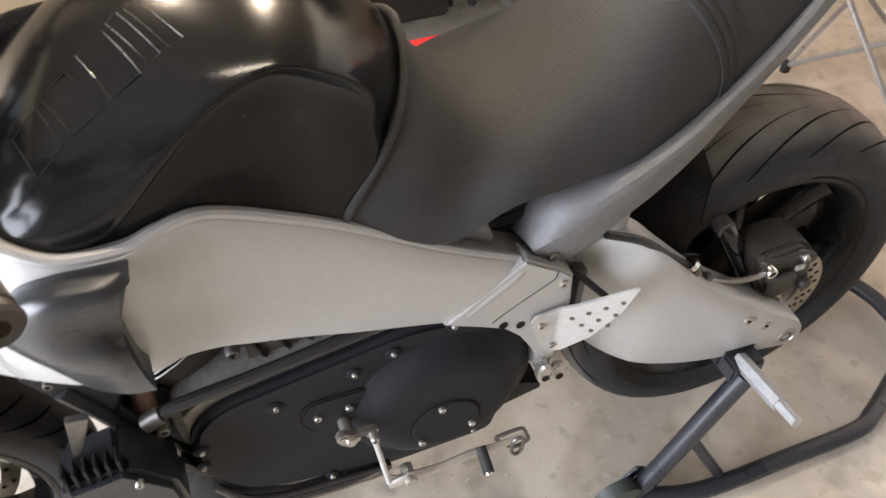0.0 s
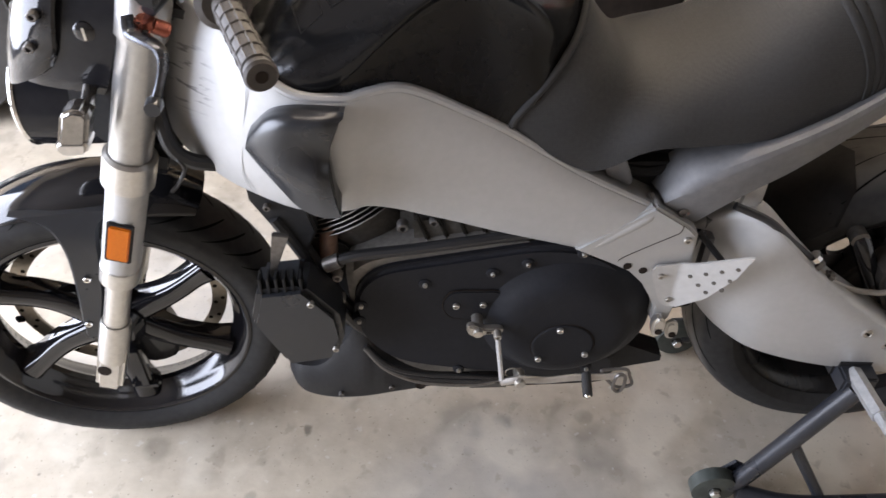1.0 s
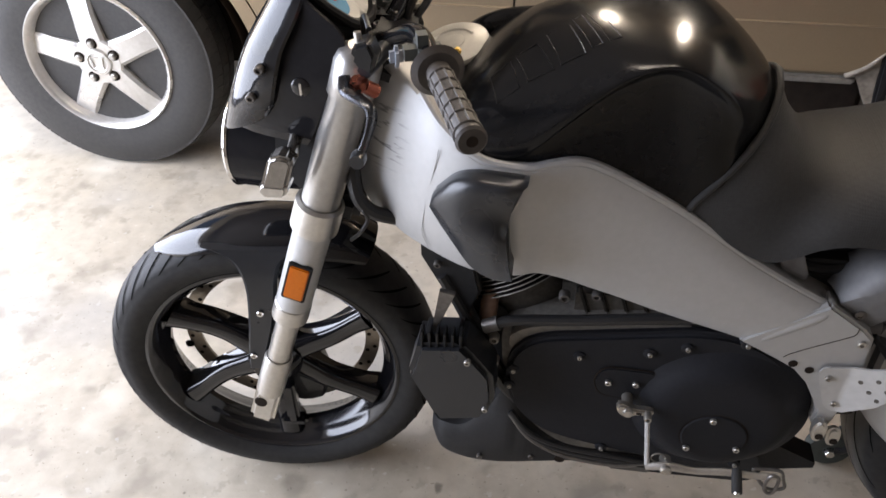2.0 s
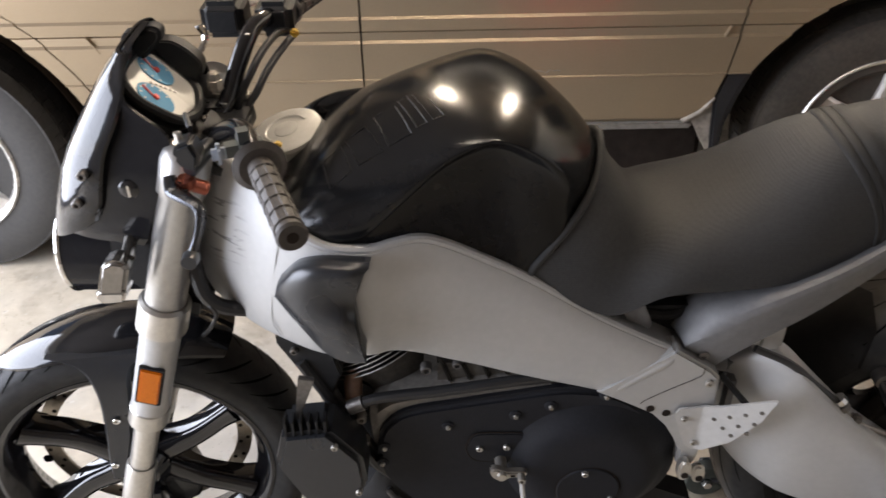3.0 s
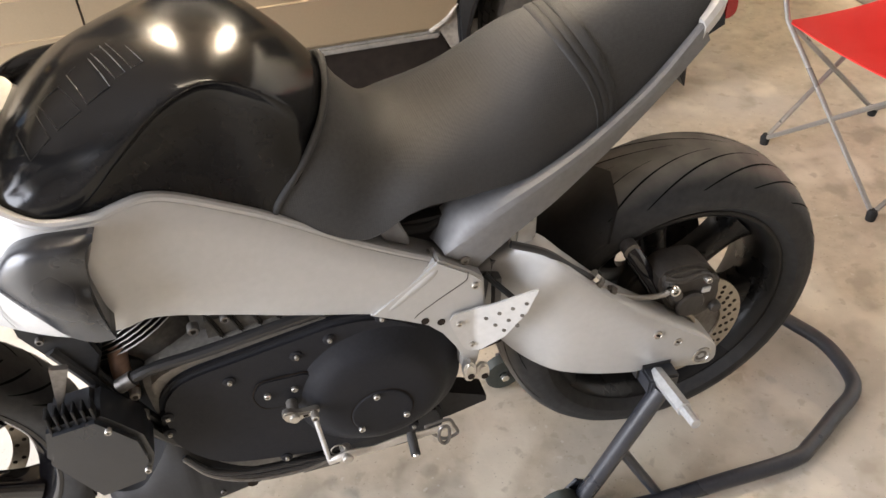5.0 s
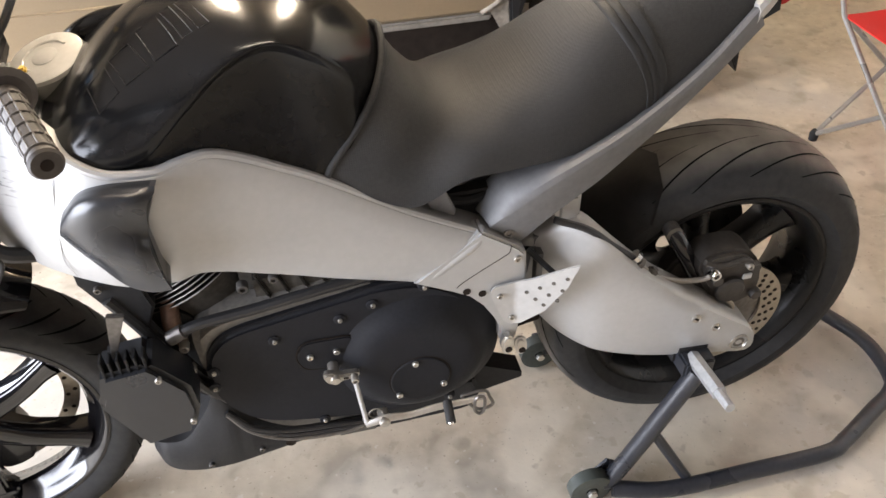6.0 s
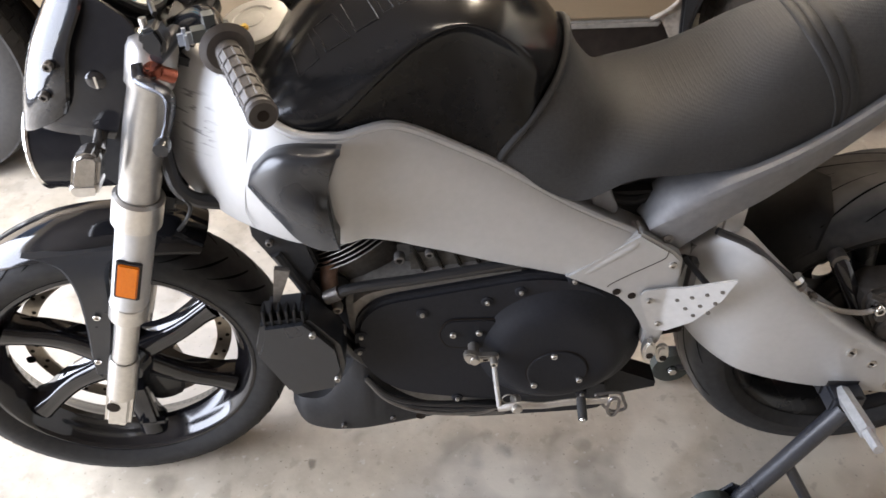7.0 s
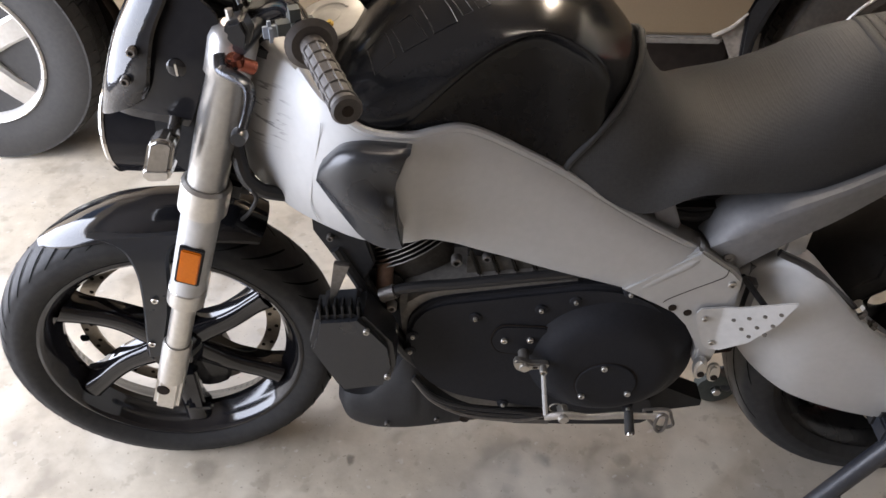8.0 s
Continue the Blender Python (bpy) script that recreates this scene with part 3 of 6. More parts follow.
def suv_wheel(car, hub, far):
    r, w = 0.362, 0.215
    k = 0.972 if hub is REAR_HUB else 0.975
    inset = 0.055 if hub is REAR_HUB else 0.0
    y0 = 0.968 + inset if not far else 2.755 - inset
    s = 1 if not far else -1
    prof = [(0.03, 0.180 if hub is REAR_HUB else 0.205), (0.008, 0.20 if hub is REAR_HUB else 0.225), (0.0, 0.27), (0.003, 0.325), (0.012, 0.348), (0.035, 0.356), (w - 0.05, 0.356), (w - 0.03, 0.345), (w, 0.27), (w - 0.03, 0.205)]
    prof = [(h, q * k) for h, q in prof]
    tyre = part("tyre", lathe([(s * h, q) for h, q in prof], (hub[0], y0, hub[1]), 56), REAR_TYRE if hub is REAR_HUB else VAN_TYRE, car, "dusty black tyre")
    if far:
        return
    # tread blocks, two rows at the shoulder
    bm = bmesh.new()
    n = 62
    for j in range(n):
        a = 2 * math.pi * j / n
        for row, (ya, yb, ra, rb) in enumerate(((0.010, 0.056, 0.349, 0.362), (0.064, 0.10, 0.362, 0.365), (0.108, 0.15, 0.365, 0.362))):
            sh = 0.5 * (row % 2)
            a0, a1 = a + 2 * math.pi * (0.04 + sh) / n, a + 2 * math.pi * (0.95 + sh) / n
            vs = []
            for rr in (-0.012, 0.0):
                for aa, yy, rad in ((a0, ya, ra), (a1, ya, ra), (a1, yb, rb), (a0, yb, rb)):
                    q = (rad + rr) * k
                    vs.append(bm.verts.new((hub[0] + math.cos(aa) * q, y0 + yy, hub[1] + math.sin(aa) * q)))
            for f in ((4, 5, 6, 7), (0, 1, 5, 4), (1, 2, 6, 5), (2, 3, 7, 6), (3, 0, 4, 7)):
                bm.faces.new([vs[i] for i in f])
    part("tread", bm, REAR_TYRE if hub is REAR_HUB else VAN_TYRE, tyre, "", 20)
    g = 0.97 if hub is REAR_HUB else 0.93  # rim face behind a deep sidewall
    rim = part("rim", lathe([(h, q * g) for h, q in [(0.05, 0.16), (0.045, 0.207), (0.012, 0.218), (0.002, 0.226), (0.0, 0.232), (0.006, 0.237), (0.03, 0.231), (0.20, 0.218), (0.20, 0.16), (0.12, 0.10)]], (hub[0], y0, hub[1]), 56, loop=True), VAN_ALLOY, car, "silver alloy rim")
    part("drum", lathe([(0.10, 0.0), (0.10, 0.155), (0.17, 0.155), (0.17, 0.0)], (hub[0], y0, hub[1]), 32), DARK_GAP, rim, "dark brake drum")
    turn = 0.42 if hub is FRONT_HUB else 1.40
    for j in range(5):
        a = turn + 2 * math.pi * j / 5
        c, sn = math.cos(a), math.sin(a)
        rings = []
        for q, half, out, th in ((0.02, 0.030, 0.014, 0.04), (0.06, 0.043, 0.012, 0.035), (0.10, 0.040, 0.012, 0.03), (0.15, 0.037, 0.016, 0.03), (0.19, 0.038, 0.022, 0.03), (0.224, 0.044, 0.030, 0.03)):
            q, half = q * g, half * g
            loop_ = []
            for u, v in ((-half, out + th), (-half, out + 0.008), (-half * 0.75, out), (half * 0.75, out), (half, out + 0.008), (half, out + th)):
                loop_.append(Vector((hub[0] + c * q - sn * u, y0 + v, hub[1] + sn * q + c * u)))
            rings.append(loop_)
        part("spoke", loft(rings), VAN_ALLOY, rim)
    part("hub_cap", lathe([(0.05, 0.074), (0.016, 0.072), (0.011, 0.066), (0.011, 0.042), (0.004, 0.038), (0.003, 0.030), (0.006, 0.027), (0.006, 0.0)], (hub[0], y0, hub[1]), 32), VAN_ALLOY, rim)
    bm = tube([(hub[0] + x, y0 + 0.004, hub[1] + z) for x, z in ((-0.019, 0.017), (0.019, 0.017), (0.014, -0.017), (-0.014, -0.017))], 0.0025, 6, closed=True, smooth=False)
    part("emblem", bm, CHROME, rim, "plain rounded emblem")
    for j in range(5):
        a = turn + 2 * math.pi * j / 5
        at = (hub[0] + math.cos(a) * 0.056, y0 + 0.004, hub[1] + math.sin(a) * 0.056)
        part("lug_recess", lathe([(0.010, 0.0), (0.0065, 0.0), (0.0065, 0.0165), (0.010, 0.0165)], at, 20), DARK_GAP, rim)
        part("lug_nut", lathe([(0.012, 0.0105), (-0.003, 0.0105), (-0.006, 0.007), (-0.006, 0)], at, 6), STEEL, rim)


suv()

# ---- the folding camp chair ----


def camp_chair():
    chair = thing("camp_chair", "red cloth folding camp chair with grey steel tubes", "chair", (1.76, 0.58, 0))
    o = Vector((1.76, 0.58, 0))

    def L(*p):
        return Vector(p) - o
    feet = [(1.525, 0.768), (1.584, 0.354), (1.99, 0.40), (1.943, 0.80)]
    tops = [(1.497, 0.775, 0.408), (1.565, 0.340, 0.405), (2.00, 0.38, 0.40), (1.945, 0.83, 0.405)]
    for i in range(4):
        for j in ((i + 1) % 4, (i - 1) % 4):
            a, b = feet[i], tops[j]
            part("leg", tube([L(a[0], a[1], 0.02), L(*b)], 0.0075, 8), GREY_TUBE, chair)
        part("foot", lathe([(0.0, 0.0), (0.0, 0.013), (0.022, 0.015), (0.034, 0.010), (0.034, 0)], L(*feet[i], 0), 12, axis="z"), BLACK_PLASTIC, chair, "black plastic foot")
    # uprights to the arm rests
    arm = [(1.494, 0.80, 0.62), (1.50, 0.36, 0.64), (2.05, 0.36, 0.95), (1.98, 0.86, 0.95)]
    bend = [(1.488, 0.80, 0.485), (1.575, 0.32, 0.53), (2.03, 0.37, 0.6), (1.95, 0.84, 0.6)]
    for i in range(4):
        part("upright", tube([L(*tops[i]), L(*bend[i]), L(*arm[i])], 0.0075, 8, n=4), GREY_TUBE, chair)

    def cloth(corners, sag, name, nx=12):
        c = [Vector(p) for p in corners]
        bm = bmesh.new()
        grid = []
        for i in range(nx + 1):
            row = []
            for j in range(nx + 1):
                u, v = i / nx, j / nx
                p = c[0] * (1 - u) * (1 - v) + c[1] * u * (1 - v) + c[2] * u * v + c[3] * (1 - u) * v
                p = p - o
                d = Vector((0, 0, -sag * 16 * u * (1 - u) * v * (1 - v) - sag * 0.35 * (4 * u * (1 - u) * (1 - v) ** 3 + 4 * v * (1 - v) * (1 - u) ** 3)))
                row.append(bm.verts.new(p + d))
            grid.append(row)
        for i in range(nx):
            for j in range(nx):
                bm.faces.new((grid[i][j], grid[i + 1][j], grid[i + 1][j + 1], grid[i][j + 1]))
        bmesh.ops.recalc_face_normals(bm, faces=bm.faces)
        bmesh.ops.solidify(bm, geom=bm.faces[:], thickness=0.003)
        return part(name, bm, RED_CLOTH, chair)
    cloth([tops[0], tops[1], tops[2], tops[3]], 0.03, "seat")
    cloth([(2.05, 0.36, 0.95), (1.98, 0.86, 0.95), (1.95, 0.84, 0.42), (2.03, 0.38, 0.42)], 0.02, "backrest")
    a1 = cloth([(1.45, 0.84, 0.63), (1.49, 0.74, 0.625), (2.0, 0.80, 0.66), (1.97, 0.92, 0.66)], 0.006, "arm_rest")
    cloth([(1.46, 0.40, 0.645), (1.50, 0.30, 0.64), (2.08, 0.30, 0.66), (2.05, 0.42, 0.66)], 0.006, "arm_rest")
    ring = [L(1.588 + 0.045 * math.cos(a), 0.82 + 0.045 * math.sin(a), 0.632) for a in (2 * math.pi * k / 12 for k in range(12))]
    part("cup_holder", tube(ring, 0.006, 8, closed=True, n=2), BLACK_PLASTIC, chair, "black cup holder ring")
    low = [p + Vector((0, 0, -0.09)) * 1 + Vector((0.0, 0.0, 0)) for p in ring]
    part("cup_holder_base", tube(low, 0.005, 8, closed=True, n=2), BLACK_PLASTIC, chair, "black cup holder base ring")
    for k in (0, 4, 8):
        part("cup_holder_strap", tube([ring[k], low[k]], 0.004, 6), BLACK_PLASTIC, chair)
    return chair


camp_chair()


def camp_stool():
    stool = thing("camp_stool", "low red cloth folding stool between the parked vehicles", "stool", (0.26, 0.53, 0))
    hx, hy, top = 0.175, 0.10, 0.455
    bm = bmesh.new()
    n = 10
    grid = [[bm.verts.new((-hx + 2 * hx * i / n, -hy + 2 * hy * j / n, top - 0.03 * math.sin(math.pi * j / n) * math.sin(math.pi * i / n))) for j in range(n + 1)] for i in range(n + 1)]
    for i in range(n):
        for j in range(n):
            bm.faces.new((grid[i][j], grid[i + 1][j], grid[i + 1][j + 1], grid[i][j + 1]))
    bmesh.ops.recalc_face_normals(bm, faces=bm.faces)
    bmesh.ops.solidify(bm, geom=bm.faces[:], thickness=0.004)
    part("seat", bm, RED_CLOTH, stool)
    for x in (-hx + 0.01, hx - 0.01):
        for side in (-1, 1):
            part("leg", tube([(x, -side * 0.13, 0.008), (x, side * hy, top - 0.008)], 0.008, 8), GREY_TUBE, stool)
    for side in (-1, 1):
        part("foot_bar", tube([(-hx, side * 0.13, 0.0085), (hx, side * 0.13, 0.0085)], 0.008, 8), GREY_TUBE, stool)
    return stool


camp_stool()

# ---- the rear paddock stand ----


def paddock_stand():
    st = thing("paddock_stand", "dark blue-black tubular steel paddock stand under the swingarm", "motorcycle stand", (0.75, 0, 0))
    o = Vector((0.75, 0, 0))

    def L(*p):
        return Vector(p) - o
    path = [(0.455, -0.236, 0.035), (0.56, -0.262, 0.032), (0.74, -0.264, 0.032), (0.90, -0.263, 0.032), (0.955, -0.245, 0.032), (1.05, -0.196, 0.032), (1.122, -0.158, 0.032), (1.150, -0.115, 0.032), (1.157, -0.03, 0.032), (1.132, 0.045, 0.032),
            (1.07, 0.14, 0.032), (0.93, 0.18, 0.032), (0.70, 0.185, 0.032), (0.43, 0.165, 0.035)]
    part("base_tube", tube([L(*p) for p in path], 0.0165, 14), STAND_BLUE, st)
    for s, cy, up in ((-1, -0.225, -0.222), (1, 0.127, 0.16)):
        part("upright", tube([L(0.435, cy, 0.05), L(0.465, cy, 0.075), L(0.58, up, 0.33)], 0.017, 14, n=5), STAND_BLUE, st)
        part("brace", tube([L(0.515, (cy + up) / 2, 0.19), L(0.605, s * 0.25 if s < 0 else 0.18, 0.035)], 0.010, 10), STAND_BLUE, st)
        part("bracket", box(L(0.555, min(up, up - s * 0.05), 0.315), L(0.612, max(up, up - s * 0.05), 0.352), 0.004), STAND_BLUE, st)
        part("swingarm_pad", box(L(0.55, up - s * 0.05 - 0.02, 0.318), L(0.615, up - s * 0.05 + 0.015, 0.366), 0.006), BLACK_PLASTIC, st, "black rubber pad")
        wheel = part("caster", lathe([(-0.014, 0.012), (-0.016, 0.03), (-0.012, 0.042), (0.012, 0.042), (0.016, 0.03), (0.014, 0.012)], L(0.412 if s < 0 else 0.425, cy, 0.0425), 28, loop=True), CASTER, st, "worn grey-green caster wheel")
        part("axle_bolt", lathe([(-0.024, 0.0), (-0.024, 0.009), (-0.017, 0.011), (0.02, 0.011), (0.02, 0)], L(0.412 if s < 0 else 0.425, cy, 0.0425), 6), CHROME, wheel)
        part("fork_plate", prism([(0.40 - o.x, 0.03), (0.425 - o.x, 0.03), (0.47 - o.x, 0.075), (0.45 - o.x, 0.09)], cy + 0.018, cy + 0.024, 0.001), STAND_BLUE, st)
        part("lift_bar", tube([L(0.578, s * 0.20 if s < 0 else 0.15, 0.345), L(0.572, s * 0.30 if s < 0 else 0.24, 0.368)], 0.0135, 6), GALV, st, "bare zinc hexagonal bar")
        part("bar_tip", tube([L(0.5722, s * 0.29 if s < 0 else 0.23, 0.3665), L(0.570, s * 0.337 if s < 0 else 0.26, 0.376)], [0.0095, 0.0085], 10), GALV, st)
    return st


paddock_stand()

# ---- the motorcycle ----
SMOKED = mat("smoked_chrome", (0.30, 0.285, 0.265), (0.20, 0.19, 0.175), 0.16, 0.85, 120, 10)
LEVER_GREY = mat("grey_anodised_lever", (0.11, 0.115, 0.128), (0.085, 0.088, 0.098), 0.28, 0.8, 200, 20)
PALE_SWITCH = mat("pale_blue_grey_switch", (0.32, 0.35, 0.40), (0.26, 0.29, 0.34), 0.4, 0.1, 120, 14)
bike = thing("motorcycle", "silver and black naked sport motorcycle on a rear stand", "motorcycle")
FRONT_AXLE, REAR_AXLE = Vector((-0.663, 0, 0.302)), Vector((0.673, 0, 0.342))


def bolt(at, r, parent, material=CHROME, out=0.006, name="bolt"):
    """A socket-head bolt facing the rider's left, with its hexagon recess."""
    prof = [(0.004, r * 1.0), (-out * 0.75, r), (-out, r * 0.86), (-out, r * 0.5), (-out * 0.35, r * 0.45), (-out * 0.35, 0.0)]
    return part(name, lathe(prof, at, 12), material, parent)


# wheels -------------------------------------------------------------


def bike_wheel(name, c, tyre_prof, rim_prof, spoke_rows, turn, metal, label, grooves):
    tyre = part("tyre", lathe(tyre_prof, c, 96, loop=True), RUBBER if c.x < 0 else DUSTY_TREAD, bike, label)
    rim = part(name, lathe(rim_prof, c, 96, loop=True), metal, bike)
    rings_of = []
    for q, half, y_in, y_out, skew in spoke_rows:
        ring = []
        for u, y in ((-half, y_in), (-half, y_out + 0.012), (-half * 0.9, y_out + 0.006), (-half * 0.6, y_out + 0.001), (0.0, y_out - 0.001), (half * 0.6, y_out + 0.001), (half * 0.9, y_out + 0.006), (half, y_out + 0.012), (half, y_in)):
            ring.append(Vector((u + skew, y, q)))
        rings_of.append(ring)
    first = None
    for k in range(6):
        if first is None:
            first = part("spoke", loft(smooth_rings(rings_of, 4)), metal, rim)
            ob = first
        else:
            ob = new("spoke", first.data)
            ob.parent = rim
        ob.matrix_local = Matrix.Translation(c) @ Matrix.Rotation(turn + k * math.pi / 3, 4, "Y")
    part("hub", lathe([(-0.055, 0.018), (-0.055, 0.034), (-0.035, 0.05), (0.035, 0.05), (0.055, 0.034), (0.055, 0.018)], c, 32, loop=True), metal, rim)
    # curved tread grooves
    bm = bmesh.new()
    n, prof = grooves
    for k in range(n):
        for s in (-1, 1):
            a0 = 2 * math.pi * (k + (0.5 if s > 0 else 0)) / n
            strip = []
            for i in range(13):
                t = i / 12
                a = a0 + ((0.30 * t + 0.10 * t * t) * 24 / n if n > 24 else 0.85 * t)
                y, r = prof(0.10 + 0.86 * t if n > 24 else 0.08 + 0.20 * t + 0.52 * t * t)
                half = (0.0034 if n > 24 else 0.0055) * (1 - 0.5 * abs(2 * t - 1))
                da = half / r
                strip.append([Vector((c.x + math.cos(a + e) * (r + 0.0012), s * y, c.z + math.sin(a + e) * (r + 0.0012))) for e in (-da, da)])
            loft(strip, bm, closed=False, caps=False)
    part("tread_groove", bm, GROOVE, tyre, "curved tread grooves")
    return rim, tyre


def section(half, crown, bead_r=0.2305):
    """The tread's line from the crown (0) to the shoulder (1)."""
    r_sh, y_sh = bead_r + 0.046, half - 0.004
    return lambda t: (y_sh * math.sin(t * math.pi / 2), r_sh + (crown - r_sh) * math.cos(t * math.pi / 2))


def tyre_profile(half, r_crown, bead_y, bead_r=0.2305):
    side = [(bead_y, bead_r), (bead_y + 0.006, bead_r + 0.006), (half - 0.002, bead_r + 0.022), (half, bead_r + 0.035), (half - 0.003, bead_r + 0.044)]
    crown = []
    r_sh, y_sh = bead_r + 0.046, half - 0.004
    for i in range(9):
        t = i / 8
        crown.append((y_sh * math.cos(t * math.pi / 2), r_sh + (r_crown - r_sh) * math.sin(t * math.pi / 2)))
    left = side + crown
    full = left + [(-y, r) for y, r in reversed(left[:-1])]
    inner = [(-bead_y + 0.008, bead_r - 0.003), (bead_y - 0.008, bead_r - 0.003)]
    return full + inner


def rim_profile(half, lip=0.2335):
    return [(-half, lip - 0.006), (-half + 0.001, lip), (-half + 0.006, lip), (-half + 0.012, lip - 0.012), (0, lip - 0.024), (half - 0.012, lip - 0.012), (half - 0.006, lip), (half - 0.001, lip),
            (half, lip - 0.006), (half - 0.005, lip - 0.013), (half - 0.030, lip - 0.022), (0.006, lip - 0.034), (-0.006, lip - 0.034), (-half + 0.030, lip - 0.022), (-half + 0.005, lip - 0.013)]


front_wheel, front_tyre = bike_wheel("front_rim", FRONT_AXLE, tyre_profile(0.061, 0.302, 0.045), rim_profile(0.051),
                                     ((0.03, 0.028, 0.03, -0.030, 0), (0.065, 0.0235, 0.018, -0.028, 0.004), (0.105, 0.0205, 0.014, -0.027, 0.009), (0.14, 0.0195, 0.014, -0.028, 0.007), (0.175, 0.0195, 0.014, -0.031, 0.001), (0.206, 0.0225, 0.02, -0.036, -0.003)),
                                     radians(0), GUNMETAL, "black sport tyre with curved grooves", (42, section(0.061, 0.302)))
rear_wheel, rear_tyre = bike_wheel("rear_rim", REAR_AXLE, tyre_profile(0.094, 0.318, 0.070), rim_profile(0.077),
                                   ((0.04, 0.030, 0.04, -0.040, 0), (0.08, 0.028, 0.02, -0.030, 0.002), (0.13, 0.027, 0.016, -0.028, 0.005), (0.175, 0.030, 0.016, -0.032, 0.004), (0.204, 0.042, 0.022, -0.04, 0)),
                                   radians(-13), WHEEL_DULL, "wide black sport tyre, scrubbed at the crown", (18, section(0.094, 0.318)))


def brake_disc(c, y, r_in, r_out, holes, rows, parent, label):
    """A flat disc drilled with rows of real holes."""
    bm = lathe([(y - 0.0025, r_in), (y - 0.0025, r_out), (y + 0.0025, r_out), (y + 0.0025, r_in)], (c.x, 0, c.z), 72, loop=True)
    disc = part("brake_disc", bm, DISC, parent, label)
    hole = None
    for k in range(holes):
        for j, q in enumerate(rows):
            a = 2 * math.pi * (k + 0.28 * j) / holes
            if hole is None:
                hole = part("hole", lathe([(-0.0006, 0.0), (-0.0006, 0.0042), (0.0003, 0.0042)], (0, 0, 0), 8), DARK_GAP, disc)
                ob = hole
            else:
                ob = new("hole", hole.data)
                ob.parent = disc
            ob.location = (c.x + math.cos(a) * q, y - 0.0025, c.z + math.sin(a) * q)
    return disc


brake_disc(FRONT_AXLE, 0.045, 0.160, 0.187, 24, (0.167, 0.179), front_wheel, "drilled rim-mounted front brake disc")
for k in range(6):
    a = radians(10) + k * math.pi / 3
    p = FRONT_AXLE + Vector((math.cos(a) * 0.19, 0.04, math.sin(a) * 0.19))
    part("disc_tab", box(p - Vector((0.008, 0.004, 0.008)), p + Vector((0.008, 0.004, 0.008)), 0.003), GUNMETAL, front_wheel)
brake_disc(REAR_AXLE, -0.115, 0.080, 0.120, 26, (0.089, 0.099, 0.109), rear_wheel, "drilled rear brake disc")
part("disc_carrier", lathe([(-0.112, 0.03), (-0.112, 0.084), (-0.108, 0.084), (-0.06, 0.045), (-0.06, 0.03)], REAR_AXLE, 36, loop=True), STEEL_DARK, rear_wheel)

# frame --------------------------------------------------------------
SPAR = (  # top x, y, z and bottom x, y, z of the left spar, from the steering head back
    ((-0.438, 0.045, 0.945), (-0.474, 0.045, 0.775)),
    ((-0.398, 0.082, 0.948), (-0.446, 0.078, 0.732)),
    ((-0.352, 0.120, 0.930), (-0.402, 0.108, 0.706)),
    ((-0.320, 0.149, 0.900), (-0.356, 0.137, 0.696)),
    ((-0.270, 0.172, 0.871), (-0.284, 0.168, 0.686)),
    ((-0.212, 0.174, 0.864), (-0.221, 0.173, 0.685)),
    ((-0.182, 0.167, 0.868), (-0.190, 0.166, 0.687)),
    ((-0.148, 0.159, 0.870), (-0.152, 0.158, 0.674)),
    ((-0.116, 0.155, 0.859), (-0.117, 0.154, 0.659)),
    ((-0.070, 0.151, 0.833), (-0.070, 0.150, 0.641)),
    ((-0.005, 0.147, 0.793), (-0.005, 0.148, 0.617)),
    ((0.100, 0.145, 0.719), (0.098, 0.146, 0.585)),
    ((0.204, 0.145, 0.660), (0.160, 0.147, 0.566)),
    ((0.236, 0.144, 0.642), (0.205, 0.147, 0.545)),
)


def spar(side):
    rings = []
    for (xt, yt, zt), (xb, yb, zb) in SPAR:
        ring = []
        for s, inset in ((0.0, 0.055), (0.0, 0.012), (0.015, 0.004), (0.05, 0.0), (0.25, -0.003), (0.5, -0.005), (0.75, -0.003), (0.93, 0.0), (0.972, 0.003), (0.992, 0.009), (1.0, 0.018), (0.995, 0.055)):
            top = zt - (0.040 if side > 0 and xt < -0.3 else 0.0)
            x, y, z = (b + (t - b) * s for t, b in zip((xt, yt, top), (xb, yb, zb)))
            ring.append(Vector((x, side * max(0.02, y - inset), z)))
        rings.append(ring)
    return loft(smooth_rings(rings, 4))


frame_left = part("frame_spar", spar(-1), FRAME_SILVER, bike, "silver-painted cast aluminium frame spar")
part("edge_bead", tube([(x, -(y - 0.011), z - 0.0035) for (x, y, z), low in SPAR[2:]], 0.0072, 10), FRAME_SILVER, frame_left, "rounded raised rim of the frame")


def on_spar(f, s):
    """A place on the left spar: f counts its rows from the front, s runs from the bottom to the top edge."""
    i = int(f)
    top, low = (Vector(SPAR[i][e]).lerp(Vector(SPAR[i + 1][e]), f - i) for e in (0, 1))
    p = low.lerp(top, s)
    return Vector((p.x, -p.y - 0.0042, p.z))


part("parting_line", tube([on_spar(f, s) for f, s in ((3.0, 0.86), (3.0, 0.75), (2.92, 0.48), (2.92, 0.28), (2.96, 0.16), (3.15, 0.06))], 0.0006, 6), FRAME_SILVER, frame_left)
part("frame_spar", spar(1), SILVER, bike, "silver-painted cast aluminium frame spar")
part("steering_head", lathe([(0.76, 0.0), (0.76, 0.048), (0.79, 0.052), (0.90, 0.05), (0.925, 0.042), (0.925, 0.0)], (-0.425, 0, 0), 28, axis="z"), SILVER, bike)
head_cross = box((-0.43, -0.06, 0.80), (-0.33, 0.06, 0.90), 0.02)
part("frame_crossmember", head_cross, SILVER, bike)


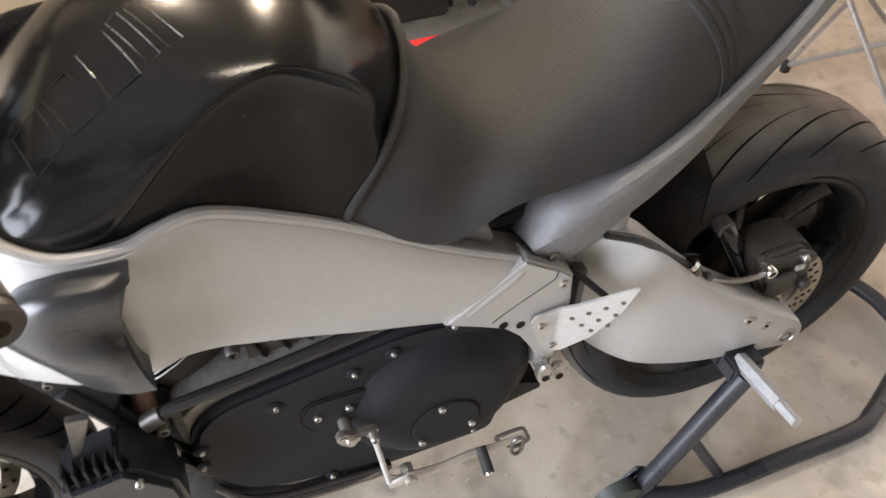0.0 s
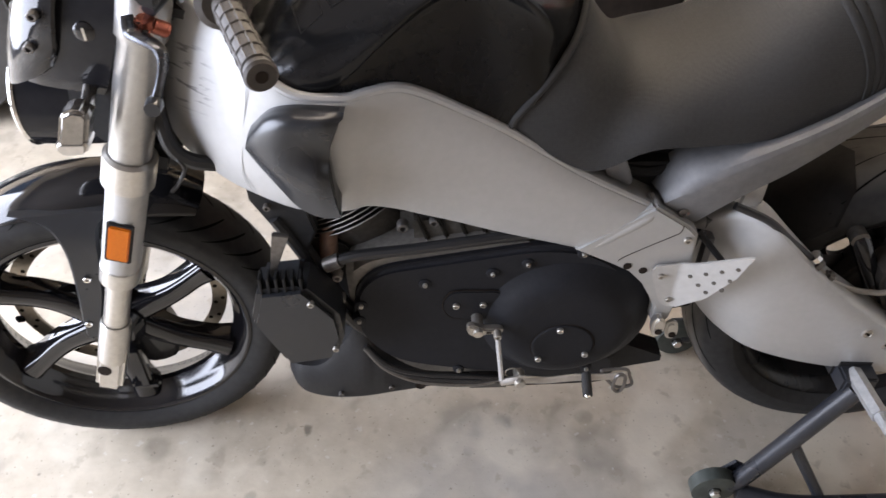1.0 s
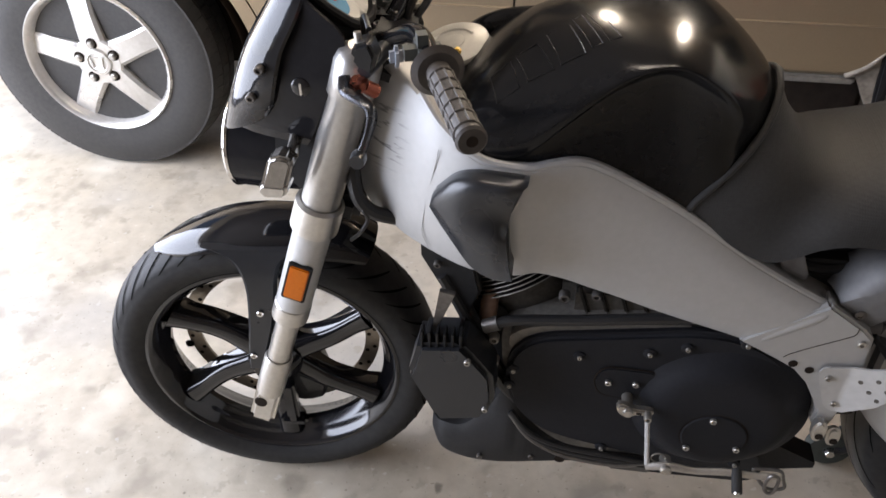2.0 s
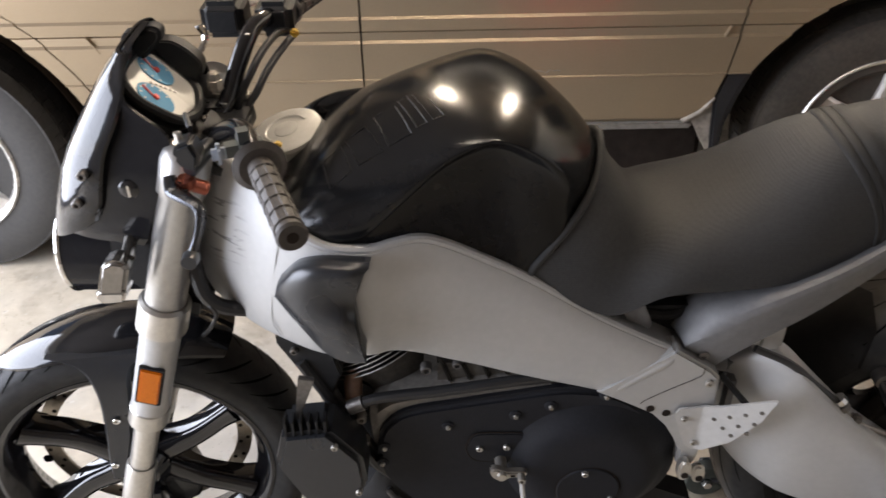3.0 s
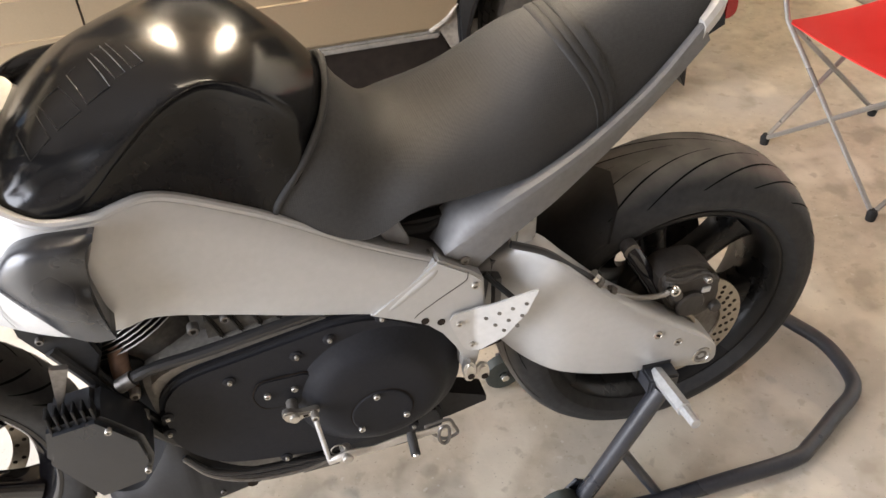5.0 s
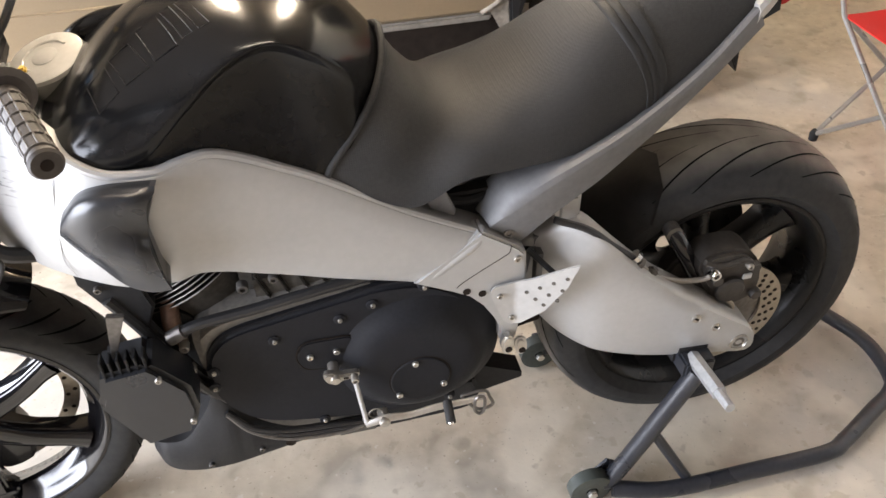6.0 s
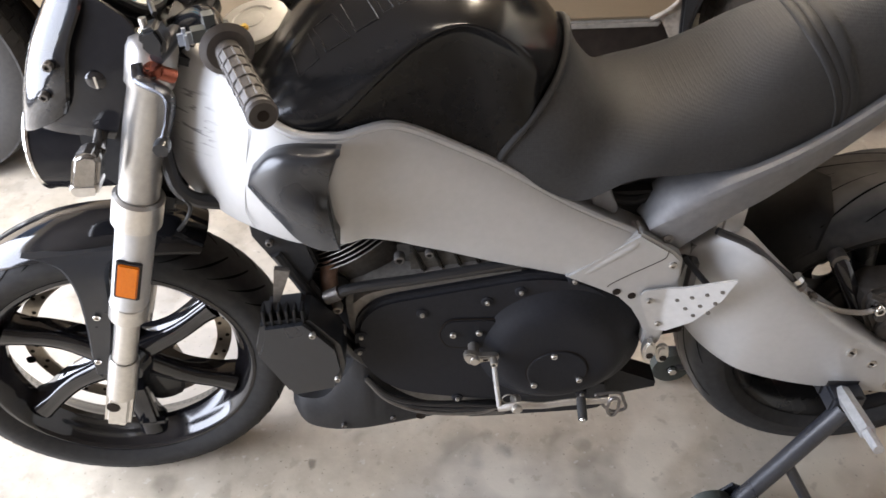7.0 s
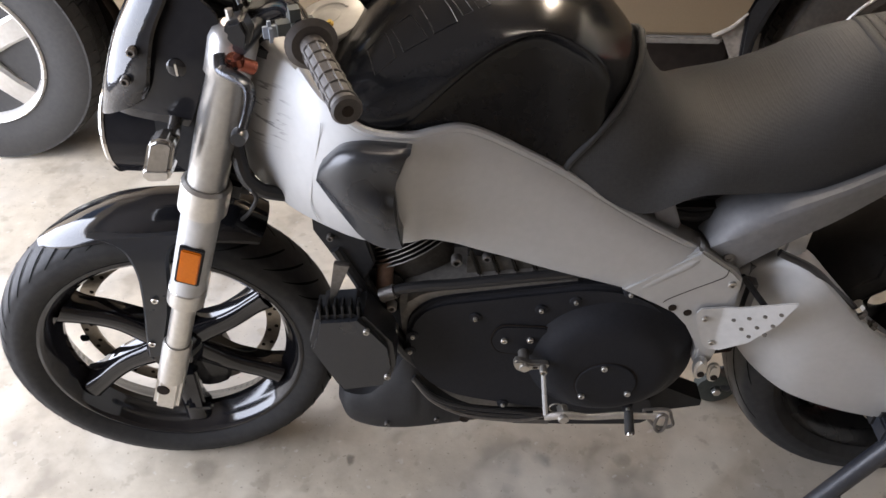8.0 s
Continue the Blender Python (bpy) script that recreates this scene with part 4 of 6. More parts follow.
def pivot_plate(side):
    out = [(0.206, 0.668), (0.262, 0.628), (0.277, 0.612), (0.281, 0.56), (0.277, 0.50), (0.272, 0.45), (0.268, 0.425), (0.250, 0.415), (0.240, 0.43), (0.240, 0.458), (0.232, 0.478), (0.213, 0.512), (0.190, 0.538), (0.160, 0.556), (0.10, 0.588)]
    y0, y1 = (-0.1508, -0.112) if side < 0 else (0.112, 0.1508)
    plate = part("pivot_plate", prism(out, y0, y1, 0.004), SILVER, bike, "silver rear frame casting")
    if side < 0:
        # raised rib and the joint line of the cover
        part("rib", tube([(0.120, -0.138, 0.584), (0.130, -0.1415, 0.591), (0.162, -0.1425, 0.616), (0.198, -0.1425, 0.644), (0.207, -0.139, 0.656), (0.210, -0.130, 0.664)], [0.003, 0.0090, 0.0098, 0.0098, 0.0085, 0.004], 24), SILVER, plate)
        part("cover_joint", tube([(0.168, -0.1508, 0.564), (0.176, -0.1508, 0.572), (0.205, -0.1508, 0.591), (0.240, -0.1508, 0.612), (0.250, -0.1508, 0.620), (0.252, -0.1508, 0.632)], 0.0007, 6), DARK_GAP, plate)
        bolt((0.263, -0.1508, 0.604), 0.0065, plate, STEEL, 0.004)
        for p in ((0.184, -0.1508, 0.553), (0.209, -0.1508, 0.543)):
            part("hole", lathe([(-0.0009, 0.0), (-0.0009, 0.0065), (0.003, 0.0065)], p, 14), DARK_GAP, plate)
        part("peg_lug", prism(flat2([(0.240, 0.437), (0.243, 0.411), (0.252, 0.405), (0.261, 0.416), (0.260, 0.440), (0.249, 0.450)], 3), -0.168, -0.15, 0.004), ALU, plate)
        part("peg_lug", prism(flat2([(0.264, 0.428), (0.267, 0.402), (0.276, 0.395), (0.285, 0.404), (0.283, 0.428), (0.273, 0.436)], 3), -0.165, -0.152, 0.004), ALU, plate)
        for p in ((0.2515, -0.169, 0.420), (0.276, -0.166, 0.409)):
            part("hole", lathe([(-0.0005, 0.0), (-0.0005, 0.006), (0.003, 0.006)], p, 12), DARK_GAP, plate)
    return plate


pivot_plate(-1)
pivot_plate(1)

# heel guard: bent white plate with drilled holes


def heel_guard():
    def P(u, v):
        """u back along the plate, v up; it bends outward behind its two bolts."""
        bendy = max(0.0, u - 0.035)
        return Vector((0.228 + u * 0.93, -0.158 - bendy * 0.45, 0.488 + v + u * 0.05))
    span = lambda u, line: next(a[1] + (b[1] - a[1]) * (u - a[0]) / (b[0] - a[0]) for a, b in zip(line, line[1:]) if u <= b[0] + 1e-9)
    high = ((-0.0085, 0.061), (-0.006, 0.067), (-0.001, 0.070), (0.033, 0.0715), (0.057, 0.080), (0.120, 0.116), (0.125, 0.117))
    low = ((-0.0085, 0.058), (-0.006, 0.048), (0.004, 0.022), (0.014, -0.004), (0.020, -0.013), (0.031, -0.0205), (0.045, -0.0175), (0.080, 0.015), (0.112, 0.071), (0.122, 0.107), (0.125, 0.115))
    rings = []
    for i in range(31):
        u = -0.0085 + i / 30 * 0.1335
        a, b = P(u, span(u, low)), P(u, span(u, high))
        back = Vector((0.0015, 0.0035, 0))
        mids = [a.lerp(b, k / 6) for k in range(7)]
        rings.append(mids + [m + back for m in reversed(mids)])
    guard = part("heel_guard", loft(rings), WHITE_SILVER, bike, "pale perforated heel guard plate")
    for u, v in ((0.0075, 0.0496), (0.0301, -0.0035)):
        bolt(P(u, v) + Vector((0, -0.001, 0)), 0.0048, guard, STEEL, 0.003)
    for u0, v0, n in ((0.0516, 0.053, 4), (0.0656, 0.0397, 3), (0.0786, 0.0292, 2)):
        for k in range(n):
            p = P(u0 + 0.0194 * k, v0 + 0.0121 * k)
            b = lathe([(-0.0008, 0.0), (-0.0008, 0.0034), (0.0015, 0.0034)], (0, 0, 0), 10)
            bmesh.ops.transform(b, matrix=Matrix.Translation(p) @ Matrix.Rotation(radians(-24), 4, "Z"), verts=b.verts)
            part("hole", b, STEEL_DARK, guard)
    return guard


heel_guard()

# scoops on the frame


POD_ROWS = (  # sections from the nose back: x of the upper edge, then half-width and z of lower edge, lower ridge, hollow, upper ridge, upper edge
    (-0.327, (0.168, 0.793), (0.172, 0.801), (0.173, 0.808), (0.172, 0.814), (0.167, 0.819)),
    (-0.301, (0.174, 0.772), (0.187, 0.792), (0.191, 0.821), (0.187, 0.843), (0.172, 0.850)),
    (-0.274, (0.178, 0.739), (0.200, 0.778), (0.203, 0.820), (0.200, 0.855), (0.178, 0.862)),
    (-0.246, (0.186, 0.711), (0.208, 0.774), (0.204, 0.816), (0.206, 0.855), (0.184, 0.864)),
    (-0.222, (0.198, 0.703), (0.212, 0.775), (0.200, 0.808), (0.208, 0.853), (0.190, 0.864)),
    (-0.207, (0.209, 0.711), (0.208, 0.772), (0.196, 0.796), (0.204, 0.845), (0.195, 0.864)),
)


def pod(side):
    """Scoop with a pointed nose, two ridges, a hollow between them and a pinched rear lip."""
    rings = []
    for i, (x, *line) in enumerate(POD_ROWS):
        waist = (0.0, 0.0, 0.0, 0.0, 0.006, 0.016)[i]
        rake = (0.009, 0.021, 0.027, 0.032, 0.027, 0.014)[i]  # the lower edge runs further forward
        pts = spline([(x, side * y, z) for y, z in line], 5)
        ring = []
        for k, p in enumerate(pts):
            t = k / (len(pts) - 1)
            ring.append(p - Vector((rake * (1 - t) + waist * math.sin(math.pi * min(1.0, t * 1.12)) ** 0.8, 0, 0)))
        mid = sum(p.z for p in ring) / len(ring)
        back = [Vector((p.x, side * 0.140, mid + (p.z - mid) * 0.72)) for p in reversed(ring)]
        rings.append(ring + back)
    return part("side_scoop", loft(smooth_rings(rings, 5)), POD, bike, "dark grey plastic side scoop", 50)


pod(-1)
pod(1)

# airbox cover (tank) ------------------------------------------------
TANK = (  # x, top, seam half-width, seam z, crease half-width, crease z, how deep the knee panel sits
    (-0.345, 0.884, 0.100, 0.850, 0.100, 0.868, 0.000),
    (-0.310, 0.917, 0.136, 0.848, 0.137, 0.872, 0.000),
    (-0.265, 0.956, 0.156, 0.845, 0.157, 0.872, 0.002),
    (-0.215, 0.985, 0.160, 0.843, 0.161, 0.882, 0.008),
    (-0.160, 1.003, 0.152, 0.850, 0.158, 0.930, 0.020),
    (-0.105, 1.012, 0.142, 0.845, 0.150, 0.976, 0.026),
    (-0.050, 1.013, 0.138, 0.810, 0.142, 0.994, 0.026),
    (0.005, 1.000, 0.135, 0.782, 0.135, 0.966, 0.013),
    (0.047, 0.975, 0.125, 0.765, 0.111, 0.914, 0.004),
    (0.084, 0.938, 0.100, 0.757, 0.064, 0.872, 0.004),
    (0.110, 0.892, 0.075, 0.760, 0.036, 0.840, 0.003),
)


def tank_half(x, zt, ws, zs, wc, zc, dep):
    h = zt - zc
    return [(ws, zs), (ws - dep * 0.55, zs + (zc - zs) * 0.35), (wc - dep, zs + (zc - zs) * 0.72), (wc - dep * 0.9, zc - (zc - zs) * 0.10), (wc - dep * 0.35, zc - 0.004),
            (wc - 0.001, zc + h * 0.10), (wc * 0.965, zc + h * 0.28), (wc * 0.84, zc + h * 0.55), (wc * 0.62, zc + h * 0.80), (wc * 0.34, zc + h * 0.95), (0.0, zt)]


tank_rings = []
for row in TANK:
    half = tank_half(*row)
    tank_rings.append([Vector((row[0], -y, z)) for y, z in half] + [Vector((row[0], y, z)) for y, z in reversed(half[:-1])])
tank_rings = smooth_rings(tank_rings, 6)
tank_rings = [spline(r, 3) for r in tank_rings]
tank = part("airbox_cover", loft(tank_rings), TANK_BLACK, bike, "satin black airbox cover shaped like a fuel tank", 60)

# raised plain emblem blocks on its side


def on_tank(x, s):
    """Place and normal on the left of the cover; s runs from the crease (0) to the middle (1)."""
    def at(xx, ss):
        for a, b in zip(TANK, TANK[1:]):
            if a[0] <= xx <= b[0]:
                k = (xx - a[0]) / (b[0] - a[0])
                row = [p + (q - p) * k for p, q in zip(a, b)]
        pts = spline([(row[0], -y, z) for y, z in tank_half(*row)[5:]], 6)
        f = ss * (len(pts) - 1)
        i = min(int(f), len(pts) - 2)
        return pts[i].lerp(pts[i + 1], f - i)
    p = at(x, s)
    n = (at(x + 0.01, s) - p).cross(at(x, s + 0.03) - p).normalized()
    return p, (n if n.z > 0 else -n)


EMBLEM = mat("raised_black_emblem", (0.008, 0.008, 0.0085), (0.011, 0.011, 0.0115), 0.3, 0.0, 200, 20, 0, 0, 0.05, spec=0.3)


def beside(x, y):
    """The place on the cover's left flank at this x and this distance from the middle."""
    lo, hi = 0.0, 1.0
    for _ in range(14):
        mid = (lo + hi) / 2
        if -on_tank(x, mid)[0].y > y:
            lo = mid
        else:
            hi = mid
    return on_tank(x, lo)


EMBLEM_BLOCKS = (  # x and distance from the middle: two outer corners, then two inner ones
    ((-0.255, 0.126), (-0.229, 0.117), (-0.244, 0.074), (-0.268, 0.087)), ((-0.219, 0.114), (-0.189, 0.110), (-0.213, 0.062), (-0.238, 0.070)),
    ((-0.181, 0.107), (-0.153, 0.101), (-0.177, 0.034), (-0.202, 0.050)), ((-0.146, 0.094), (-0.134, 0.090), (-0.161, 0.022), (-0.172, 0.030)), ((-0.126, 0.088), (-0.113, 0.084), (-0.143, 0.013), (-0.154, 0.021)))
for corners in EMBLEM_BLOCKS:
    corners = list(corners)
    loop_pts = []
    for (xa, ya), (xb, yb) in zip(corners, corners[1:] + corners[:1]):
        for i in range(4):
            p, n = beside(xa + (xb - xa) * i / 4, ya + (yb - ya) * i / 4)
            loop_pts.append(p + n * 0.0006)
    part("emblem", tube(loop_pts, 0.0007, 6, closed=True, smooth=False), EMBLEM, tank, "plain raised emblem block")

part("cap_shroud", tube([(-0.336, 0.092, 0.908), (-0.310, 0.086, 0.918), (-0.285, 0.082, 0.934), (-0.255, 0.080, 0.945), (-0.215, 0.078, 0.955)], [0.010, 0.017, 0.018, 0.018, 0.014], 16), TANK_BLACK, tank)

# filler cap ahead of it
cap = part("filler_cap", lathe([(-0.05, 0.0), (-0.05, 0.034), (-0.008, 0.045), (0.0, 0.051), (0.005, 0.050), (0.007, 0.046), (0.007, 0.0)], (0, 0, 0), 40, axis="z"), CREAM, bike, "cream round filler cap")
cap.matrix_local = Matrix.Translation((-0.331, 0.032, 0.924)) @ Matrix.Rotation(radians(-12), 4, "Y") @ Matrix.Rotation(radians(9), 4, "X")
cg = tube([(0.030 * math.cos(k * 0.5), 0.030 * math.sin(k * 0.5), 0.007) for k in range(1, 9)], 0.0022, 6)
part("cap_grip", cg, CREAM, cap)
part("cap_lock", lathe([(0.0, 0.017), (0.008, 0.017), (0.009, 0.015), (0.009, 0.0)], (0, 0, 0), 20, axis="z"), CREAM, cap)

# seat ---------------------------------------------------------------
SEAT_EDGE = ((-0.006, 0.134, 0.790), (0.048, 0.140, 0.755), (0.113, 0.141, 0.726), (0.182, 0.147, 0.763), (0.260, 0.140, 0.764), (0.359, 0.130, 0.771), (0.457, 0.105, 0.807), (0.561, 0.076, 0.865), (0.630, 0.056, 0.925), (0.668, 0.030, 0.958))
SEAT_TOP = ((0.097, 0.930), (0.129, 0.872), (0.164, 0.839), (0.217, 0.834), (0.295, 0.866), (0.374, 0.922), (0.451, 0.950), (0.545, 0.973), (0.630, 0.992), (0.682, 0.982))


def seat_ring(i, grow=0.0):
    (xe, we, ze), (xt, zt) = SEAT_EDGE[i], SEAT_TOP[i]
    square = 0.80 if i == 0 else 0.72  # flatter on top behind the front edge
    half = []
    for k in range(13):
        a = k / 12 * math.pi / 2
        y = (we + grow) * math.cos(a) ** square
        z = ze + (zt + grow - ze) * math.sin(a) ** (square + 0.10)
        if i == 0:  # the front lip falls away to the sides
            z -= 0.024 * math.sin(2 * a)
        s = math.sin(a) ** 1.25
        half.append(Vector((xe + (xt - xe) * s, -y, z)))
    full = half + [Vector((p.x, -p.y, p.z)) for p in reversed(half[:-1])]
    return full


seat_rings = smooth_rings([seat_ring(i) for i in range(len(SEAT_EDGE))], 6)
seat = part("seat", loft(seat_rings), VINYL, bike, "black embossed vinyl two-up seat", 60)
piping = [p + Vector((0.001, 0, 0.002)) for p in seat_ring(0)]
part("piping", tube(piping, 0.0050, 10, smooth=False), VINYL, seat, "rolled front edge of the seat")
strap_rings = []
for w, lift in ((0.0, 0.0004), (0.03, 0.0026), (0.28, 0.0028), (0.31, 0.0016), (0.34, 0.0028), (0.58, 0.0028), (0.61, 0.0016), (0.64, 0.0028), (0.97, 0.0026), (1.0, 0.0004)):
    ring = []
    for k in range(25):
        high = math.sin(min(k, 24 - k) / 12 * math.pi / 2)
        f = (6.02 + 0.30 * w) + ((5.36 + 0.56 * w) - (6.02 + 0.30 * w)) * high ** 1.6
        i0 = int(f * 6)
        p = seat_rings[i0][k].lerp(seat_rings[i0 + 1][k], f * 6 - i0)
        ring.append(p + (p - Vector((p.x, 0, p.z - 0.09 if abs(p.y) < 0.1 else p.z - 0.03))).normalized() * lift)
    strap_rings.append(ring)
part("passenger_strap", loft(strap_rings, closed=False, caps=False), VINYL_PLAIN, seat, "plain vinyl strap with two stitched seams", 60)

# tail and subframe --------------------------------------------------
RAIL = (  # top edge, outer crease and bottom edge: x, half-width, z
    ((0.212, 0.096, 0.664), (0.222, 0.135, 0.660), (0.277, 0.130, 0.616)),
    ((0.244, 0.112, 0.719), (0.258, 0.150, 0.699), (0.306, 0.142, 0.658)),
    ((0.289, 0.124, 0.744), (0.308, 0.155, 0.737), (0.347, 0.143, 0.692)),
    ((0.334, 0.130, 0.762), (0.350, 0.153, 0.760), (0.385, 0.139, 0.716)),
    ((0.402, 0.119, 0.785), (0.411, 0.141, 0.784), (0.432, 0.130, 0.748)),
    ((0.459, 0.101, 0.806), (0.467, 0.121, 0.803), (0.489, 0.107, 0.773)),
    ((0.548, 0.077, 0.855), (0.554, 0.094, 0.849), (0.570, 0.083, 0.827)),
    ((0.625, 0.056, 0.920), (0.633, 0.068, 0.914), (0.651, 0.058, 0.889)),
)
for side in (-1, 1):
    rings = []
    for top, crease, low in RAIL:
        top, crease, low = Vector(top), Vector(crease), Vector(low)
        pts = [top - Vector((0, 0.035, 0.004)), top, top.lerp(crease, 0.25) + Vector((0, 0.001, 0.004)), top.lerp(crease, 0.5) + Vector((0, 0.002, 0.006)), top.lerp(crease, 0.78) + Vector((0, 0.002, 0.005)), top.lerp(crease, 0.97), crease.lerp(low, 0.04),
               crease.lerp(low, 0.5) + Vector((0, 0.001, 0)), crease.lerp(low, 0.94), low - Vector((0, 0.006, 0)), low - Vector((0, 0.035, 0))]
        rings.append([Vector((p.x, side * p.y, p.z)) for p in pts])
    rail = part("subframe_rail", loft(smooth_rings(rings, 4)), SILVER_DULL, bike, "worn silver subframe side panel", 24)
    if side < 0:
        bolt((0.252, -0.1365, 0.645), 0.008, rail, STEEL_DARK, 0.003)
part("rail_bracket", box((0.335, -0.115, 0.61), (0.375, -0.07, 0.68), 0.008), WHITE_SILVER, bike)
cowl_path = [(0.628, -0.064, 0.914), (0.650, -0.054, 0.930), (0.668, -0.042, 0.946), (0.681, -0.024, 0.962), (0.687, 0.0, 0.972), (0.681, 0.024, 0.962), (0.668, 0.042, 0.946), (0.650, 0.054, 0.930), (0.628, 0.064, 0.914)]
cowl_rings = []
dense_path = spline(cowl_path, 5)
for i, p in enumerate(dense_path):
    t = (dense_path[min(i + 1, len(dense_path) - 1)] - dense_path[max(i - 1, 0)]).normalized()
    n = Vector((t.y, -t.x, 0)).normalized() * -1
    if n.dot(p - Vector((0.55, 0, p.z))) < 0:
        n = -n
    k = 0.80 + 0.20 * min(1, min(i, len(dense_path) - 1 - i) / 8)
    cowl_rings.append([p + n * o * k + Vector((0, 0, h * k)) for o, h in ((-0.016, 0.012), (-0.008, 0.017), (0.002, 0.014), (0.008, 0.004), (0.006, -0.018), (-0.008, -0.036), (-0.028, -0.040), (-0.035, 0.0))])
part("tail_cowl", loft(cowl_rings), WHITE_SILVER, bike, "pale silver tail cowl")
part("tail_light", prism(flat2([(0.684, 0.906), (0.700, 0.902), (0.709, 0.912), (0.707, 0.932), (0.697, 0.948), (0.684, 0.948)], 3), -0.030, 0.030, 0.008), RED_LENS, bike, "red tail light lens")
part("tail_tray", loft([[Vector((x, y, z)) for y, z in ((-w, zz), (w, zz), (w * 0.8, zz + 0.03), (-w * 0.8, zz + 0.03))] for x, w, zz in ((0.30, 0.10, 0.70), (0.42, 0.10, 0.79), (0.56, 0.065, 0.86), (0.69, 0.03, 0.895))]), BLACK_PLASTIC, bike)
part("plate_bracket", prism([(0.642, 0.86), (0.658, 0.865), (0.664, 0.778), (0.652, 0.80)], 0.0, 0.03, 0.002), BLACK_PLASTIC, bike, "black number plate bracket")

# swingarm and rear end ----------------------------------------------


def swingarm(side):
    rows = (  # x, top, bottom, outer y
        (0.285, 0.585, 0.470, 0.100), (0.315, 0.610, 0.430, 0.110), (0.350, 0.634, 0.392, 0.130), (0.385, 0.628, 0.372, 0.153), (0.420, 0.596, 0.360, 0.168), (0.480, 0.538, 0.347, 0.180),
        (0.540, 0.492, 0.338, 0.187), (0.600, 0.448, 0.330, 0.190), (0.650, 0.410, 0.322, 0.191), (0.685, 0.382, 0.318, 0.191), (0.698, 0.364, 0.328, 0.191))
    rings = []
    for x, zt, zb, yo in rows:
        ring = []
        h = zt - zb
        for s, out in ((0.0, 0.055), (0.0, 0.014), (0.02, 0.005), (0.08, 0.0), (0.4, -0.002), (0.75, 0.0), (0.93, 0.002), (0.972, 0.006), (0.993, 0.013), (1.0, 0.024), (1.0, 0.055)):
            ring.append(Vector((x, side * (yo - out), zb + h * s)))
        rings.append(ring)
    return loft(smooth_rings(rings, 4))


arm = part("swingarm", swingarm(-1), SILVER, bike, "silver-painted cast swingarm")
part("swingarm", swingarm(1), SILVER, bike, "silver-painted cast swingarm")
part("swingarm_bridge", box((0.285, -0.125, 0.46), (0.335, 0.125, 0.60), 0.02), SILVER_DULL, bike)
for x, z in ((0.573, 0.431), (0.615, 0.401)):
    slot = part("adjuster", lathe([(0.002, 0.0085), (-0.0015, 0.0085), (-0.002, 0.007), (-0.0005, 0.006), (-0.0005, 0.0)], (x, -0.1905, z), 14), STEEL, arm)
    part("slot", box((x - 0.0045, -0.1925, z - 0.0018), (x + 0.0045, -0.1908, z + 0.0018), 0.0005, turn=Matrix.Rotation(radians(35), 3, "Y")), DARK_GAP, slot)
ax = part("axle_end", lathe([(0.004, 0.0185), (-0.003, 0.0185), (-0.004, 0.016), (0.001, 0.014), (0.001, 0.0)], (0.669, -0.191, 0.350), 24), STEEL, arm)
part("axle_nut", lathe([(0.002, 0.0), (0.002, 0.011), (-0.002, 0.011), (-0.002, 0.006), (0.001, 0.006), (0.001, 0)], (0.669, -0.191, 0.350), 12), STEEL_DARK, ax)
part("swingarm_stay", tube([(0.285, -0.128, 0.60), (0.335, -0.15, 0.545)], 0.005, 8), BLACK_PLASTIC, bike)
# hugger over the rear tyre
hug = []
HUG = ((-0.099, 0.2605, 134), (-0.094, 0.2865, 125), (-0.06, 0.3125, 116), (0.0, 0.3235, 112), (0.06, 0.3125, 116), (0.094, 0.2865, 125), (0.099, 0.2605, 134))  # width, radius, angle of the rear edge
for i in range(13):
    ring = []
    for grow, rows in ((0.0, HUG), (-0.004, HUG[::-1])):
        for y, r, end in rows:
            a = radians(end + (176 - end) * i / 12)
            ring.append(REAR_AXLE + Vector((math.cos(a) * (r + grow), y + math.copysign(grow, y), math.sin(a) * (r + grow))))
    hug.append(ring)
part("rear_hugger", loft(hug), HUGGER, bike, "dusty black plastic rear hugger")
# rear caliper
cal = part("rear_caliper", prism(flat2([(0.585, 0.498), (0.594, 0.528), (0.625, 0.534), (0.662, 0.530), (0.690, 0.505), (0.705, 0.472), (0.708, 0.432), (0.690, 0.412), (0.655, 0.404), (0.618, 0.432)], 2), -0.152, -0.09, 0.007), CALIPER, bike, "dusty black rear brake caliper")
part("bridge_rib", tube([(0.590, -0.150, 0.520), (0.622, -0.153, 0.508), (0.660, -0.153, 0.512), (0.690, -0.150, 0.490)], 0.006, 8), CALIPER, cal)
for x, z, r in ((0.647, 0.450, 0.027), (0.700, 0.428, 0.011), (0.618, 0.478, 0.010), (0.684, 0.496, 0.009)):
    part("caliper_piston", lathe([(0.0, r), (-0.009, r), (-0.012, r * 0.85), (-0.012, 0)], (x, -0.150, z), 20), CALIPER, cal)
bolt((0.606, -0.157, 0.500), 0.010, cal, CHROME, 0.012)
bolt((0.672, -0.155, 0.500), 0.006, cal, STEEL, 0.008)
part("pad_clip", box((0.666, -0.158, 0.470), (0.682, -0.154, 0.481), 0.001), WHITE_SILVER, cal, "pale pad clip")
part("pad_spring", tube([(0.652, -0.150, 0.418), (0.664, -0.153, 0.404), (0.664, -0.150, 0.384)], 0.005, 8), DISC, cal, "bare steel pad spring")
part("caliper_bracket", prism(flat2([(0.60, 0.40), (0.64, 0.402), (0.70, 0.41), (0.715, 0.385), (0.69, 0.35), (0.655, 0.335), (0.61, 0.365)], 2), -0.135, -0.122, 0.003), STEEL_DARK, bike, "dark steel caliper bracket")
